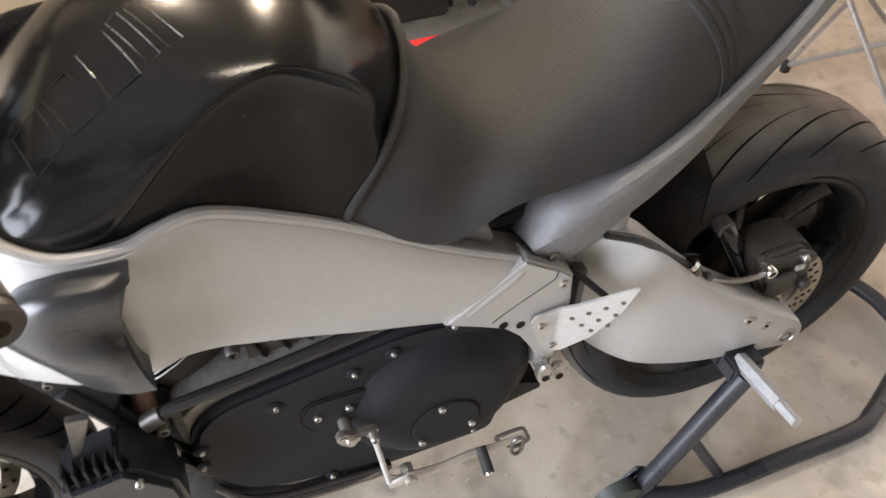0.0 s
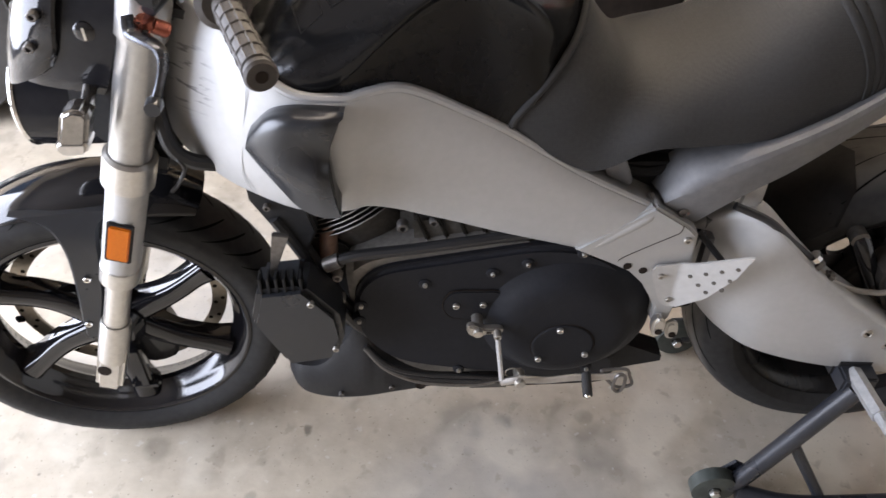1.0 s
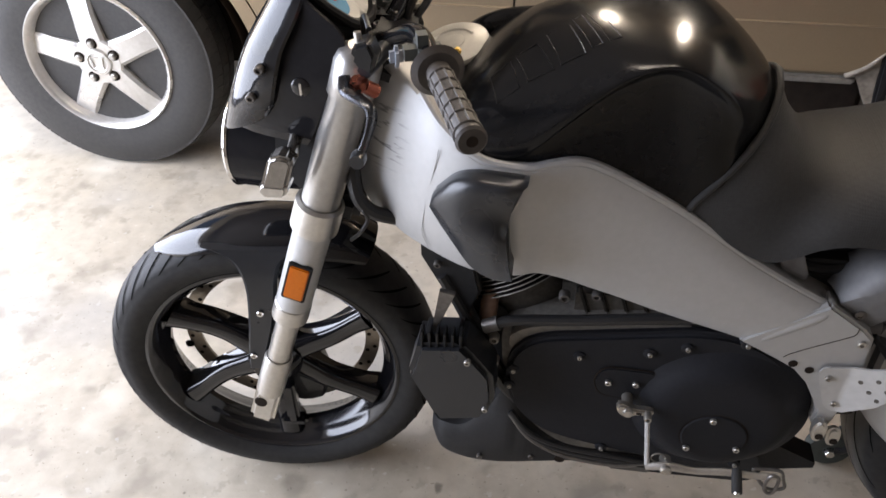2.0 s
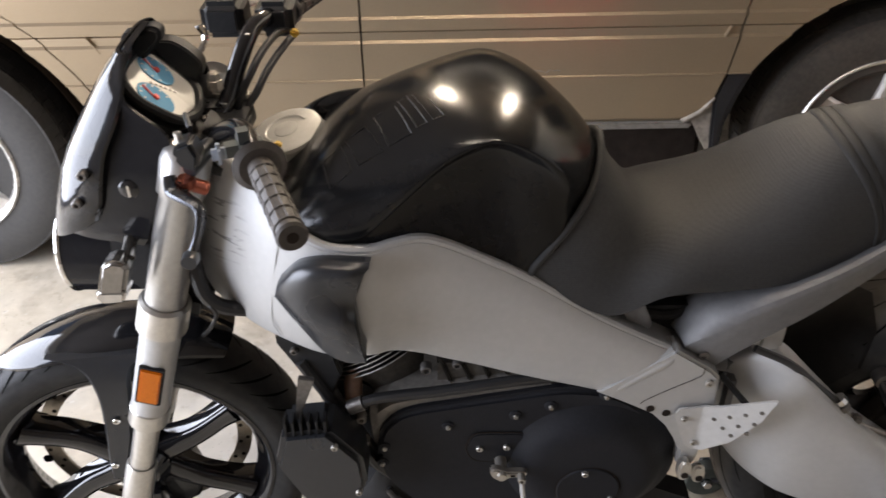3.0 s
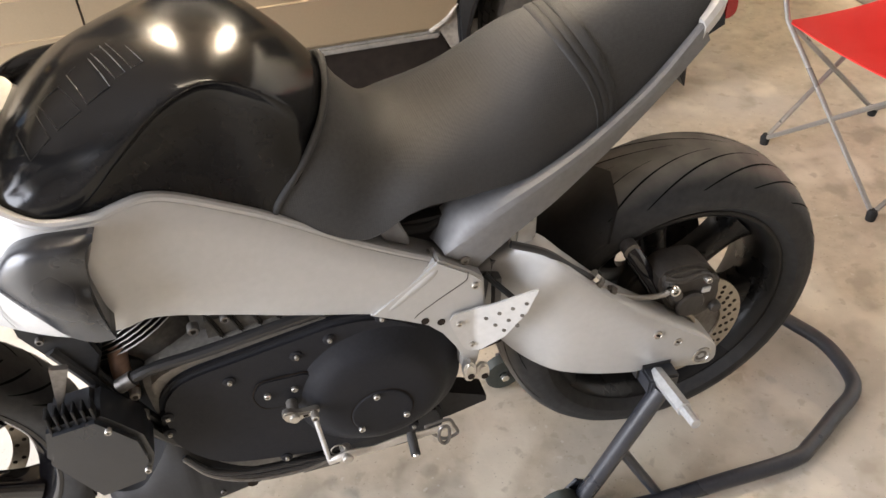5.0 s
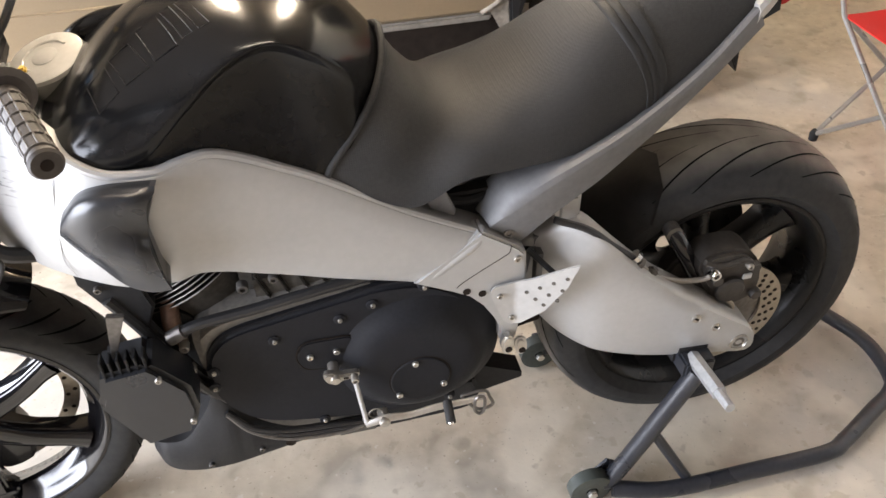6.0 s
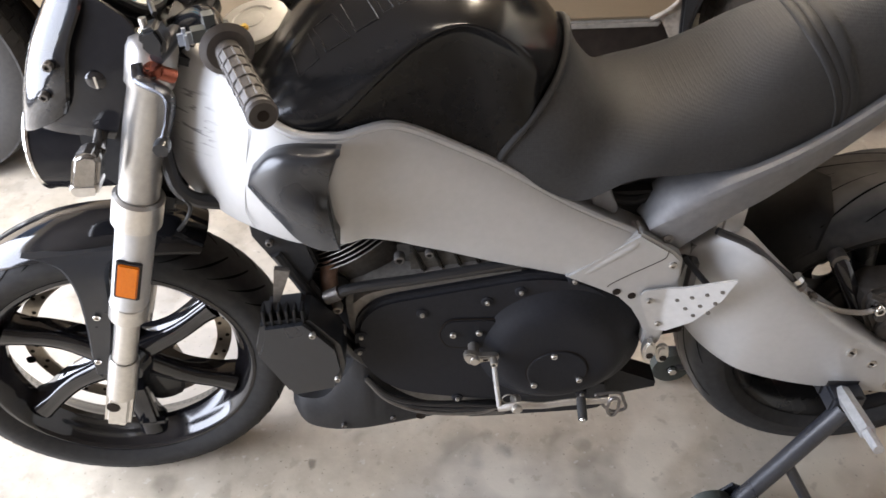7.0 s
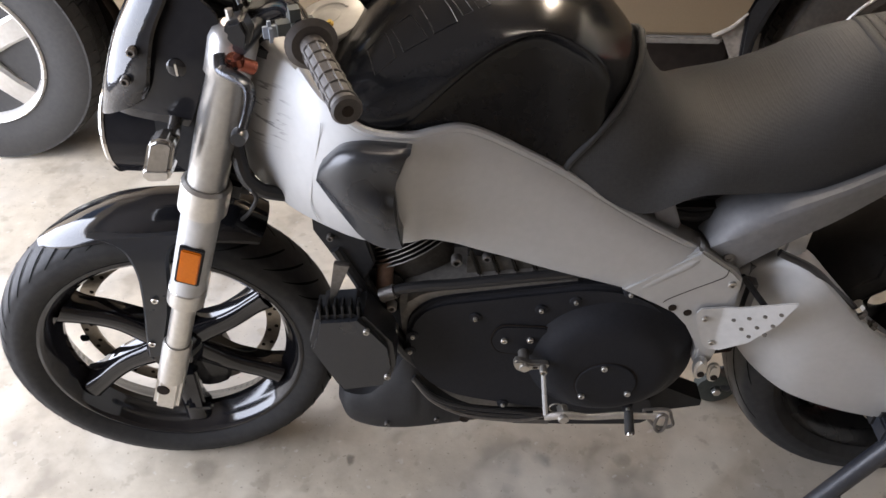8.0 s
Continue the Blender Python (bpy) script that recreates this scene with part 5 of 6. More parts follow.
strut = part("rear_strut", tube([(0.545, -0.104, 0.562), (0.550, -0.106, 0.554), (0.604, -0.120, 0.457), (0.609, -0.120, 0.449)], [0.012, 0.0155, 0.0155, 0.012], 16, smooth=False), GLOSS_BLACK, bike, "gloss black torque strut")
part("strut_eye", lathe([(-0.012, 0.0), (-0.012, 0.017), (0.012, 0.017), (0.012, 0.0)], (0.609, -0.122, 0.452), 18), CALIPER, strut)
part("strut_eye", lathe([(-0.010, 0.0), (-0.010, 0.014), (0.010, 0.014), (0.010, 0.0)], (0.546, -0.104, 0.560), 18), STEEL_DARK, strut)
part("caliper_knuckle", prism(flat2([(0.548, 0.470), (0.575, 0.505), (0.600, 0.490), (0.612, 0.455), (0.590, 0.428), (0.555, 0.440)], 2), -0.112, -0.075, 0.006), CALIPER, bike, "dusty brake torque knuckle")
part("brake_hose", tube([(0.325, -0.132, 0.652), (0.377, -0.142, 0.630), (0.418, -0.148, 0.594), (0.450, -0.153, 0.568), (0.470, -0.154, 0.550)], 0.006, 10), CABLE, bike, "black rear brake line")
part("brake_line", tube([(0.468, -0.155, 0.548), (0.500, -0.155, 0.517), (0.544, -0.155, 0.495), (0.586, -0.157, 0.489), (0.606, -0.160, 0.500)], 0.0048, 8), HOSE, bike, "grey rear brake hose")
for x, z in ((0.459, 0.568), (0.467, 0.553)):
    part("hose_clip", tube([(x - 0.003, -0.154, z + 0.003), (x + 0.003, -0.156, z - 0.003)], 0.0105, 10), CHROME if z > 0.56 else STEEL_DARK, bike, "bright crimped hose clip" if z > 0.56 else "")
part("hose_clip", box((0.480, -0.164, 0.518), (0.500, -0.150, 0.538), 0.004, turn=Matrix.Rotation(radians(40), 3, "Y")), STEEL_DARK, bike)
pulley = part("belt_pulley", lathe([(0.092, 0.03), (0.092, 0.150), (0.094, 0.158), (0.116, 0.158), (0.118, 0.150), (0.112, 0.140), (0.112, 0.03)], REAR_AXLE, 56, loop=True), WHEEL_DULL, rear_wheel, "black toothed belt pulley")
# added plate: blocks the pale floor that would show under the hugger
part("gap_plate", prism(flat2([(0.36, 0.50), (0.42, 0.57), (0.52, 0.54), (0.58, 0.46), (0.56, 0.40), (0.44, 0.38), (0.37, 0.42)], 3), 0.105, 0.113, 0.002), BLACK_PLASTIC, bike, "black plate added to darken a gap under the hugger")
part("shock", tube([(0.20, 0.0, 0.30), (0.38, 0.0, 0.34)], 0.03, 16), DARK_GAP, bike)
part("under_seat_tray", box((0.10, -0.09, 0.62), (0.36, 0.09, 0.72), 0.02), BLACK_PLASTIC, bike)
part("seat_hose", tube([(0.165, -0.09, 0.690), (0.20, -0.09, 0.684), (0.235, -0.085, 0.688)], 0.009, 10), BLACK_PLASTIC, bike, "black rubber boot under the seat")
part("side_plate", prism([(0.125, 0.735), (0.160, 0.730), (0.176, 0.690), (0.172, 0.680), (0.138, 0.700)], -0.120, -0.112, 0.002), SILVER_DULL, bike, "bare aluminium bracket under the seat")
part("overflow_tank", box((0.19, -0.06, 0.60), (0.28, 0.02, 0.685), 0.02), CREAM, bike, "cream plastic tank under the seat")
part("loom", tube([(0.17, -0.07, 0.69), (0.23, -0.065, 0.712), (0.29, -0.08, 0.705), (0.34, -0.09, 0.69)], 0.008, 8), CABLE, bike)
part("loom_tape", tube([(0.262, -0.086, 0.712), (0.276, -0.09, 0.700)], 0.010, 8), CREAM, bike)

# engine -------------------------------------------------------------
engine = part("crankcase", prism(flat2([(-0.236, 0.49), (-0.226, 0.536), (-0.178, 0.555), (-0.09, 0.570), (0.05, 0.583), (0.16, 0.56), (0.22, 0.48), (0.22, 0.38), (0.15, 0.27), (0.0, 0.25), (-0.17, 0.27), (-0.22, 0.36)], 4), -0.118, 0.12, 0.012), CRANK_GREY, bike, "cast grey crankcase")
PRIMARY = [(-0.224, 0.470), (-0.211, 0.508), (-0.175, 0.537), (-0.10, 0.553), (-0.01, 0.569), (0.06, 0.579), (0.13, 0.568), (0.185, 0.528), (0.222, 0.46), (0.226, 0.39), (0.198, 0.325), (0.14, 0.283), (0.05, 0.276), (-0.07, 0.292), (-0.16, 0.318), (-0.205, 0.365), (-0.224, 0.42)]
cover = part("primary_cover", prism(flat2(PRIMARY, 5), -0.137, -0.112, 0.008, seg=3), ENGINE_BLACK, bike, "wrinkle-black primary cover")
part("clutch_dome", lathe([(-0.130, 0.140), (-0.1365, 0.131), (-0.141, 0.123), (-0.149, 0.114), (-0.157, 0.105), (-0.162, 0.095), (-0.1645, 0.084), (-0.165, 0.070), (-0.165, 0.0)], (0.104, 0, 0.418), 56), ENGINE_BLACK, cover)
DERBY = (0.103, 0, 0.388)
part("derby_cover", lathe([(-0.160, 0.050), (-0.1665, 0.050), (-0.168, 0.048), (-0.168, 0.0)], DERBY, 40), ENGINE_BLACK, cover)
part("derby_joint", lathe([(-0.1635, 0.0515), (-0.1652, 0.0522), (-0.1652, 0.050), (-0.1635, 0.050)], DERBY, 40, loop=True), DARK_GAP, cover)
for p in ((0.095, -0.169, 0.430), (0.066, -0.169, 0.360), (0.141, -0.169, 0.369)):
    bolt(p, 0.0052, cover, ALU, 0.004)
PLATE = flat2([(-0.087, 0.460), (-0.081, 0.481), (-0.067, 0.492), (-0.032, 0.492), (-0.002, 0.490), (0.005, 0.474), (-0.004, 0.440), (-0.020, 0.427), (-0.063, 0.429), (-0.079, 0.437)], 4)
part("inspection_plate", prism(PLATE, -0.141, -0.132, 0.002), ENGINE_BLACK, cover)
part("plate_joint", tube([(-0.041 + (x + 0.041) * 1.02, -0.1385, 0.460 + (z - 0.460) * 1.02) for x, z in PLATE], 0.0012, 6, closed=True, smooth=False), DARK_GAP, cover)
for p in ((-0.067, -0.142, 0.462), (-0.025, -0.142, 0.464)):
    bolt(p, 0.0052, cover, ALU, 0.004)
for x, z in ((-0.115, 0.509), (-0.013, 0.530), (0.039, 0.549), (0.166, 0.510), (-0.214, 0.464), (-0.219, 0.428), (0.120, 0.568), (0.158, 0.292), (-0.06, 0.296)):
    boss = part("bolt_boss", lathe([(-0.128, 0.011), (-0.139, 0.0095), (-0.140, 0.008), (-0.140, 0.0)], (x, 0, z), 16), ENGINE_BLACK, cover)
    bolt((x, -0.140, z), 0.0036, cover, STEEL, 0.004)
part("upper_cover", loft(smooth_rings([[Vector((x, y, z)) for y, z in ((-0.095, z0 - 0.03), (-0.122, z0 - 0.02), (-0.122, z0 + 0.012), (-0.10, z0 + 0.022), (-0.06, z0 + 0.022))] for x, z0 in ((-0.222, 0.512), (-0.19, 0.533), (-0.10, 0.551), (0.0, 0.564), (0.04, 0.567))], 4)), CRANK_GREY, bike, "cast grey upper crankcase flange")
# front cylinder fins, leaning forward
cyl_axis = Vector((-0.45, 0, 0.89)).normalized()
for k in range(9):
    c = Vector((-0.2285, 0, 0.5895)) + cyl_axis * (k * 0.0085)
    b = lathe([(-0.0011, 0.0), (-0.0011, 0.1035), (0.0, 0.105), (0.0011, 0.1035), (0.0011, 0.0)], (0, 0, 0), 36, axis="z")
    bmesh.ops.transform(b, matrix=Matrix.Translation(c) @ cyl_axis.to_track_quat("Z", "Y").to_matrix().to_4x4() @ Matrix.Diagonal((0.98, 1.16, 1, 1)), verts=b.verts)
    fin = part("cooling_fin", b, FIN, engine)
    fin.data.materials.append(FIN_EDGE)
    for poly in fin.data.polygons:
        if all((fin.data.vertices[v].co - c).length > 0.097 for v in poly.vertices):
            poly.material_index = 1
part("front_cylinder", tube([Vector((-0.182, 0, 0.50)), Vector((-0.182, 0, 0.50)) + cyl_axis * 0.17], 0.085, 28), ENGINE_GREY, bike, "finned grey front cylinder")
part("rocker_box", box((-0.150, -0.100, 0.55), (0.02, 0.09, 0.625), 0.02), ENGINE_GREY, bike, "cast grey cylinder head")
bolt((-0.146, -0.101, 0.598), 0.009, engine, STEEL_DARK, 0.01)
for k in range(5):
    part("head_rib", box((-0.120 + k * 0.030, -0.106, 0.560), (-0.113 + k * 0.030, -0.096, 0.622), 0.003, turn=Matrix.Rotation(radians(-18), 3, "Y")), FIN, engine)
for x, z in ((-0.100, 0.606), (-0.055, 0.612), (-0.010, 0.618)):
    bolt((x, -0.102, z), 0.007, engine, STEEL_DARK, 0.008)
part("rear_cylinder", box((-0.02, -0.09, 0.57), (0.16, 0.09, 0.68), 0.02), ENGINE_GREY, bike)
part("clutch_cable", tube([(-0.262, -0.130, 0.545), (-0.218, -0.130, 0.564), (-0.134, -0.130, 0.575), (-0.049, -0.128, 0.587), (0.05, -0.122, 0.597)], 0.0085, 10), CABLE, bike, "black sheathed cable along the engine")
part("cable_ferrule", tube([(-0.262, -0.129, 0.544), (-0.240, -0.130, 0.556)], 0.0115, 12), STEEL_DARK, bike)
part("exhaust_header", tube([(-0.215, -0.055, 0.62), (-0.252, -0.080, 0.585), (-0.260, -0.092, 0.545), (-0.260, -0.088, 0.50), (-0.256, -0.04, 0.40), (-0.22, 0.0, 0.27), (-0.10, 0.0, 0.22)], 0.014, 14), COPPER, bike, "heat-browned exhaust header pipe")
# added block: keeps the pale floor from showing ahead of the engine
part("gap_block", prism(flat2([(-0.315, 0.56), (-0.28, 0.572), (-0.225, 0.550), (-0.205, 0.48), (-0.21, 0.36), (-0.25, 0.34), (-0.285, 0.40), (-0.305, 0.50)], 3), -0.085, 0.03, 0.012), BLACK_PLASTIC, bike, "black block added to hide a pale gap ahead of the engine")
for i, (dy, dz) in enumerate(((-0.10, 0.0), (-0.115, -0.012), (-0.09, -0.02))):
    part("front_hose", tube([(-0.33, dy, 0.64 + dz), (-0.30, dy, 0.575 + dz), (-0.265, dy - 0.01, 0.50 + dz), (-0.235, dy - 0.01, 0.43 + dz), (-0.20, dy, 0.36)], 0.0085, 8), CABLE, bike)
part("engine_mount", prism([(-0.36, 0.70), (-0.29, 0.69), (-0.27, 0.60), (-0.29, 0.55), (-0.33, 0.60), (-0.36, 0.66)], -0.115, -0.08, 0.004), BLACK_PLASTIC, bike)
bolt((-0.335, -0.117, 0.652), 0.0055, bike, STEEL_DARK, 0.006)
for p in ((-0.247, -0.122, 0.517), (-0.245, -0.13, 0.475), (-0.285, -0.115, 0.49)):
    bolt(p, 0.008, bike, STEEL, 0.01, "fitting")

# oil cooler scoop
scoop = part("oil_cooler_scoop", prism([(-0.373, 0.492), (-0.366, 0.512), (-0.355, 0.556), (-0.289, 0.564), (-0.272, 0.543), (-0.242, 0.500), (-0.238, 0.452), (-0.254, 0.402), (-0.322, 0.388), (-0.330, 0.391)], -0.196, -0.125, 0.011, seg=4), POD, bike, "dark grey angular plastic oil cooler scoop")
bolt((-0.280, -0.197, 0.534), 0.005, scoop, STEEL, 0.004)
bolt((-0.252, -0.197, 0.432), 0.005, scoop, STEEL, 0.004)
cooler = part("oil_cooler", box((-0.352, -0.188, 0.50), (-0.29, -0.13, 0.546), 0.004), BLACK_PLASTIC, bike, "finned black oil cooler")
for k in range(6):
    x = -0.351 + k * 0.0115
    part("cooler_fin", box((x, -0.190, 0.545), (x + 0.004, -0.168, 0.580), 0.0012), BLACK_PLASTIC, cooler)
part("cooler_stay", prism([(-0.325, 0.642), (-0.302, 0.637), (-0.333, 0.556), (-0.339, 0.556)], -0.165, -0.156, 0.0015), STEEL_DARK, bike, "grey tapered stay")

# belly pan, muffler, linkage
bp_rows = ((-0.357, 0.250, 0.192, 0.078), (-0.338, 0.262, 0.174, 0.105), (-0.295, 0.278, 0.168, 0.119), (-0.25, 0.345, 0.170, 0.124), (-0.215, 0.405, 0.176, 0.126), (-0.18, 0.33, 0.184, 0.126), (-0.13, 0.285, 0.193, 0.124), (-0.06, 0.262, 0.205, 0.120), (0.01, 0.245, 0.215, 0.112))
rings = []
for x, zt, zb, w in bp_rows:
    h = zt - zb
    left = [(-w * 0.55, zb), (-w * 0.85, zb + min(h, 0.05) * 0.15), (-w, zb + min(h, 0.06) * 0.6), (-w, zb + h * 0.8), (-w + 0.012, zt), (-w + 0.03, zt - 0.004)]
    rings.append([Vector((x, y, z)) for y, z in left] + [Vector((x, -y, z)) for y, z in reversed(left)])
belly = part("belly_pan", loft(smooth_rings(rings, 4)), BLACK_PLASTIC, bike, "matt black plastic belly pan")
for x, z in ((-0.265, 0.215), (-0.175, 0.232)):
    bolt((x, -0.1265, z), 0.005, belly, STEEL_DARK, 0.003)
part("grommet", lathe([(0.002, 0.009), (-0.002, 0.009), (-0.001, 0.006), (-0.001, 0)], (-0.125, -0.125, 0.235), 14), DARK_GAP, belly)
part("muffler", prism(flat2([(-0.10, 0.26), (0.18, 0.265), (0.22, 0.25), (0.22, 0.19), (0.15, 0.175), (-0.10, 0.18)], 3), -0.09, 0.09, 0.03, seg=4), BLACK_PLASTIC, bike, "black underslung muffler")
part("muffler_tip", loft([[Vector((x, y, z)) for y, z in ((-0.062, zb), (-0.02, zb - 0.004), (-0.02, zt), (-0.062, zt))] for x, zt, zb in ((0.18, 0.27, 0.185), (0.245, 0.258, 0.19), (0.318, 0.222, 0.208))]), BLACK_PLASTIC, bike, "black slash-cut muffler outlet")
for dz in (0.0, 0.012, 0.022):
    part("lower_cable", tube([(-0.215, -0.128, 0.345 + dz * 0.3), (-0.18, -0.138, 0.300 + dz * 0.5), (-0.12, -0.142, 0.268 + dz), (-0.03, -0.142, 0.258 + dz), (0.02, -0.138, 0.27)], 0.0048, 8), CABLE if dz else STEEL_DARK, bike)
part("stand_bracket", box((-0.045, -0.140, 0.238), (0.03, -0.115, 0.262), 0.006), ENGINE_GREY, bike)
part("shift_arm", prism(flat2([(-0.052, 0.444), (-0.041, 0.448), (-0.026, 0.441), (0.0, 0.440), (0.005, 0.434), (-0.002, 0.428), (-0.020, 0.427), (-0.032, 0.420), (-0.046, 0.426)], 3), -0.174, -0.160, 0.003), STEEL, bike, "zinc-plated gear selector arm")
part("arm_slot", box((-0.022, -0.1747, 0.431), (-0.012, -0.170, 0.437), 0.001), DARK_GAP, bike)
part("shift_spindle", lathe([(-0.13, 0.009), (-0.172, 0.009), (-0.178, 0.007), (-0.178, 0.0)], (-0.034, 0, 0.434), 18), STEEL, bike)
bolt((-0.004, -0.176, 0.434), 0.0062, bike, STEEL, 0.010)
part("shift_rod", tube([(-0.004, -0.184, 0.430), (0.004, -0.210, 0.360)], 0.004, 8), WHITE_SILVER, bike, "pale linkage rod")
part("rod_spring", tube([(0.020 + 0.011 * math.cos(a), -0.205, 0.372 + 0.011 * math.sin(a)) for a in (k * 2 * math.pi / 10 for k in range(10))], 0.0012, 5, closed=True, n=2), STEEL, bike)
lever = part("gear_lever", tube([(0.002, -0.212, 0.357), (0.035, -0.214, 0.366), (0.075, -0.214, 0.363), (0.12, -0.215, 0.370), (0.165, -0.217, 0.372), (0.20, -0.218, 0.378)], [0.0055, 0.0068, 0.0055, 0.006, 0.0052, 0.0045], 10, flat=0.7), ALU, bike, "polished aluminium gear lever")
part("lever_pivot", lathe([(-0.195, 0.009), (-0.221, 0.009), (-0.223, 0.007), (-0.223, 0.0)], (0.032, 0, 0.362), 16), STEEL, lever)
part("toe_peg", tube([(0.136, -0.212, 0.374), (0.134, -0.248, 0.366)], 0.0078, 12), RUBBER, lever, "black rubber toe peg")
part("toe_peg_cap", lathe([(-0.247, 0.0055), (-0.251, 0.004), (-0.251, 0)], (0.134, 0, 0.365), 12), CHROME, lever)
loop_pts = [(0.180, -0.222, 0.352), (0.181, -0.222, 0.376), (0.188, -0.222, 0.383), (0.196, -0.222, 0.376), (0.196, -0.222, 0.348), (0.188, -0.222, 0.339)]
part("stand_spring_loop", tube(loop_pts, 0.0028, 8, closed=True), STEEL_DARK, bike, "steel wire loop")
part("side_bracket", tube([(0.163, -0.205, 0.368), (0.173, -0.205, 0.374), (0.201, -0.205, 0.374), (0.21, -0.205, 0.355), (0.215, -0.205, 0.333), (0.19, -0.205, 0.329)], 0.0028, 8, closed=True), STEEL_DARK, bike, "bent steel stop bracket")
part("rear_brace", prism([(0.19, 0.40), (0.215, 0.41), (0.21, 0.33), (0.175, 0.27), (0.165, 0.30)], -0.11, -0.095, 0.003), STEEL_DARK, bike)

# front end ----------------------------------------------------------
lean = Vector((0.216, 0, 0.665)).normalized()
STEERED = [front_wheel, front_tyre]
for side in (-1, 1):
    y = side * 0.103
    foot = Vector((-0.654, y, 0.282))
    up = lambda d: foot + lean * d
    leg = part("fork_leg", tube([up(0.115), up(0.25)], [0.0198, 0.0198], 24, smooth=False), ALU, bike, "brushed aluminium fork leg")
    if side > 0:
        STEERED.append(leg)
    b = bmesh.new()
    tube([up(0.235), up(0.238), up(0.43), up(0.432)], [0.026, 0.0285, 0.029, 0.031], 28, b, smooth=False)
    part("lower_sleeve", b, WHITE_SILVER, leg)
    part("sleeve_end", tube([up(0.228), up(0.231), up(0.262), up(0.265)], [0.026, 0.0300, 0.0302, 0.028], 28, smooth=False), ALU, leg)
    part("clamp_ring", tube([up(0.428), up(0.432), up(0.478), up(0.482)], [0.031, 0.036, 0.036, 0.031], 28, smooth=False), ALU, leg)
    part("outer_tube", tube([up(0.48), up(0.664), up(0.669), up(0.715), up(0.728), up(0.736)], [0.0285, 0.0285, 0.032, 0.032, 0.028, 0.018], 28, smooth=False), FORK, leg)
    lug = bmesh.new()
    box((-0.0225, -0.019, -0.048), (0.0225, 0.019, 0.072), 0.008, lug, seg=3)
    tube([(0, 0, 0.03), (0, 0, 0.118), (0, 0, 0.125)], [0.0245, 0.0245, 0.022], 20, lug, smooth=False)
    bmesh.ops.transform(lug, matrix=Matrix.Translation(foot) @ Matrix.Rotation(math.atan2(lean.x, lean.z), 4, "Y"), verts=lug.verts)
    part("axle_lug", lug, ALU, leg)
    part("axle_hole", lathe([(side * 0.0206, 0.0), (side * 0.0206, 0.011), (side * 0.018, 0.012)], (-0.659, y, 0.292), 18), DARK_GAP, leg)
    refl = bmesh.new()
    box((-0.0152, -0.004, -0.0335), (0.0152, 0.004, 0.0335), 0.002, refl)
    bmesh.ops.transform(refl, matrix=Matrix.Translation(up(0.335) + Vector((0, side * 0.0305, 0))) @ Matrix.Rotation(math.atan2(lean.x, lean.z), 4, "Y"), verts=refl.verts)
    base = bmesh.new()
    box((-0.0188, -0.003, -0.039), (0.0188, 0.003, 0.039), 0.002, base)
    bmesh.ops.transform(base, matrix=Matrix.Translation(up(0.335) + Vector((0, side * 0.0285, 0))) @ Matrix.Rotation(math.atan2(lean.x, lean.z), 4, "Y"), verts=base.verts)
    part("reflector_base", base, BLACK_PLASTIC, leg)
    part("reflector", refl, ORANGE, leg, "amber reflector")
for d, h in ((0.455, 0.022), (0.69, 0.018)):
    c = Vector((-0.650, 0, 0.280)) + lean * d
    part("triple_clamp", box(c - Vector((0.015, 0.085, h)), c + Vector((0.055, 0.085, h)), 0.012, turn=Matrix.Rotation(math.atan2(lean.x, lean.z), 3, "Y")), BLACK_PLASTIC, bike, "black fork clamp")
STEERED.append(part("front_axle", tube([FRONT_AXLE + Vector((0, -0.11, 0)), FRONT_AXLE + Vector((0, 0.11, 0))], 0.012, 14), STEEL, bike))
# front caliper near the bottom of the rim
STEERED.append(part("front_caliper", prism(flat2([(-0.64, 0.245), (-0.60, 0.25), (-0.585, 0.19), (-0.60, 0.135), (-0.655, 0.13), (-0.66, 0.19)], 3), 0.02, 0.075, 0.008), GLOSS_BLACK, bike, "black front brake caliper"))
STEERED.append(part("caliper_mount", box((-0.650, -0.070, 0.165), (-0.626, -0.045, 0.275), 0.006), GLOSS_BLACK, bike))
STEERED.append(part("mount_foot", box((-0.664, -0.070, 0.160), (-0.612, -0.045, 0.180), 0.006), GLOSS_BLACK, bike))

# fender
fen = []
CREST = ((54, 0.349), (62, 0.348), (72, 0.337), (82, 0.325), (92, 0.317), (102, 0.313), (112, 0.311), (125, 0.309))  # degrees round the axle, height of the ridge
angles = [54 + 71 * v / 20 for v in range(21)]
for i, deg in enumerate(angles):
    r = next(p[1] + (q[1] - p[1]) * (deg - p[0]) / (q[0] - p[0]) for p, q in zip(CREST, CREST[1:]) if deg <= q[0] + 1e-6)
    a = radians(deg)
    t = i / (len(angles) - 1)
    w = 0.067 * (1 - (abs(t - 0.42) / (0.66 if t > 0.42 else 0.76)) ** 3.0)
    edge = min(r - 0.010, 0.291 + 0.030 * max(0.0, (72 - deg) / 18))
    h = r - edge
    base = [(-w, edge), (-w * 0.98, edge + h * 0.18), (-w * 0.90, edge + h * 0.42), (-w * 0.66, edge + h * 0.76), (-w * 0.33, edge + h * 0.95), (0, r)]
    base = base + [(-y, q) for y, q in reversed(base[:-1])]
    outer = [FRONT_AXLE + Vector((math.cos(a) * q, y, math.sin(a) * q)) for y, q in base]
    inner = [FRONT_AXLE + Vector((math.cos(a) * (q - 0.003), y * 0.96, math.sin(a) * (q - 0.003))) for y, q in reversed(base)]
    fen.append(outer + inner)
fender = part("front_fender", loft(smooth_rings(fen, 2)), FENDER_BLACK, bike, "gloss black front fender")
STEERED.append(fender)
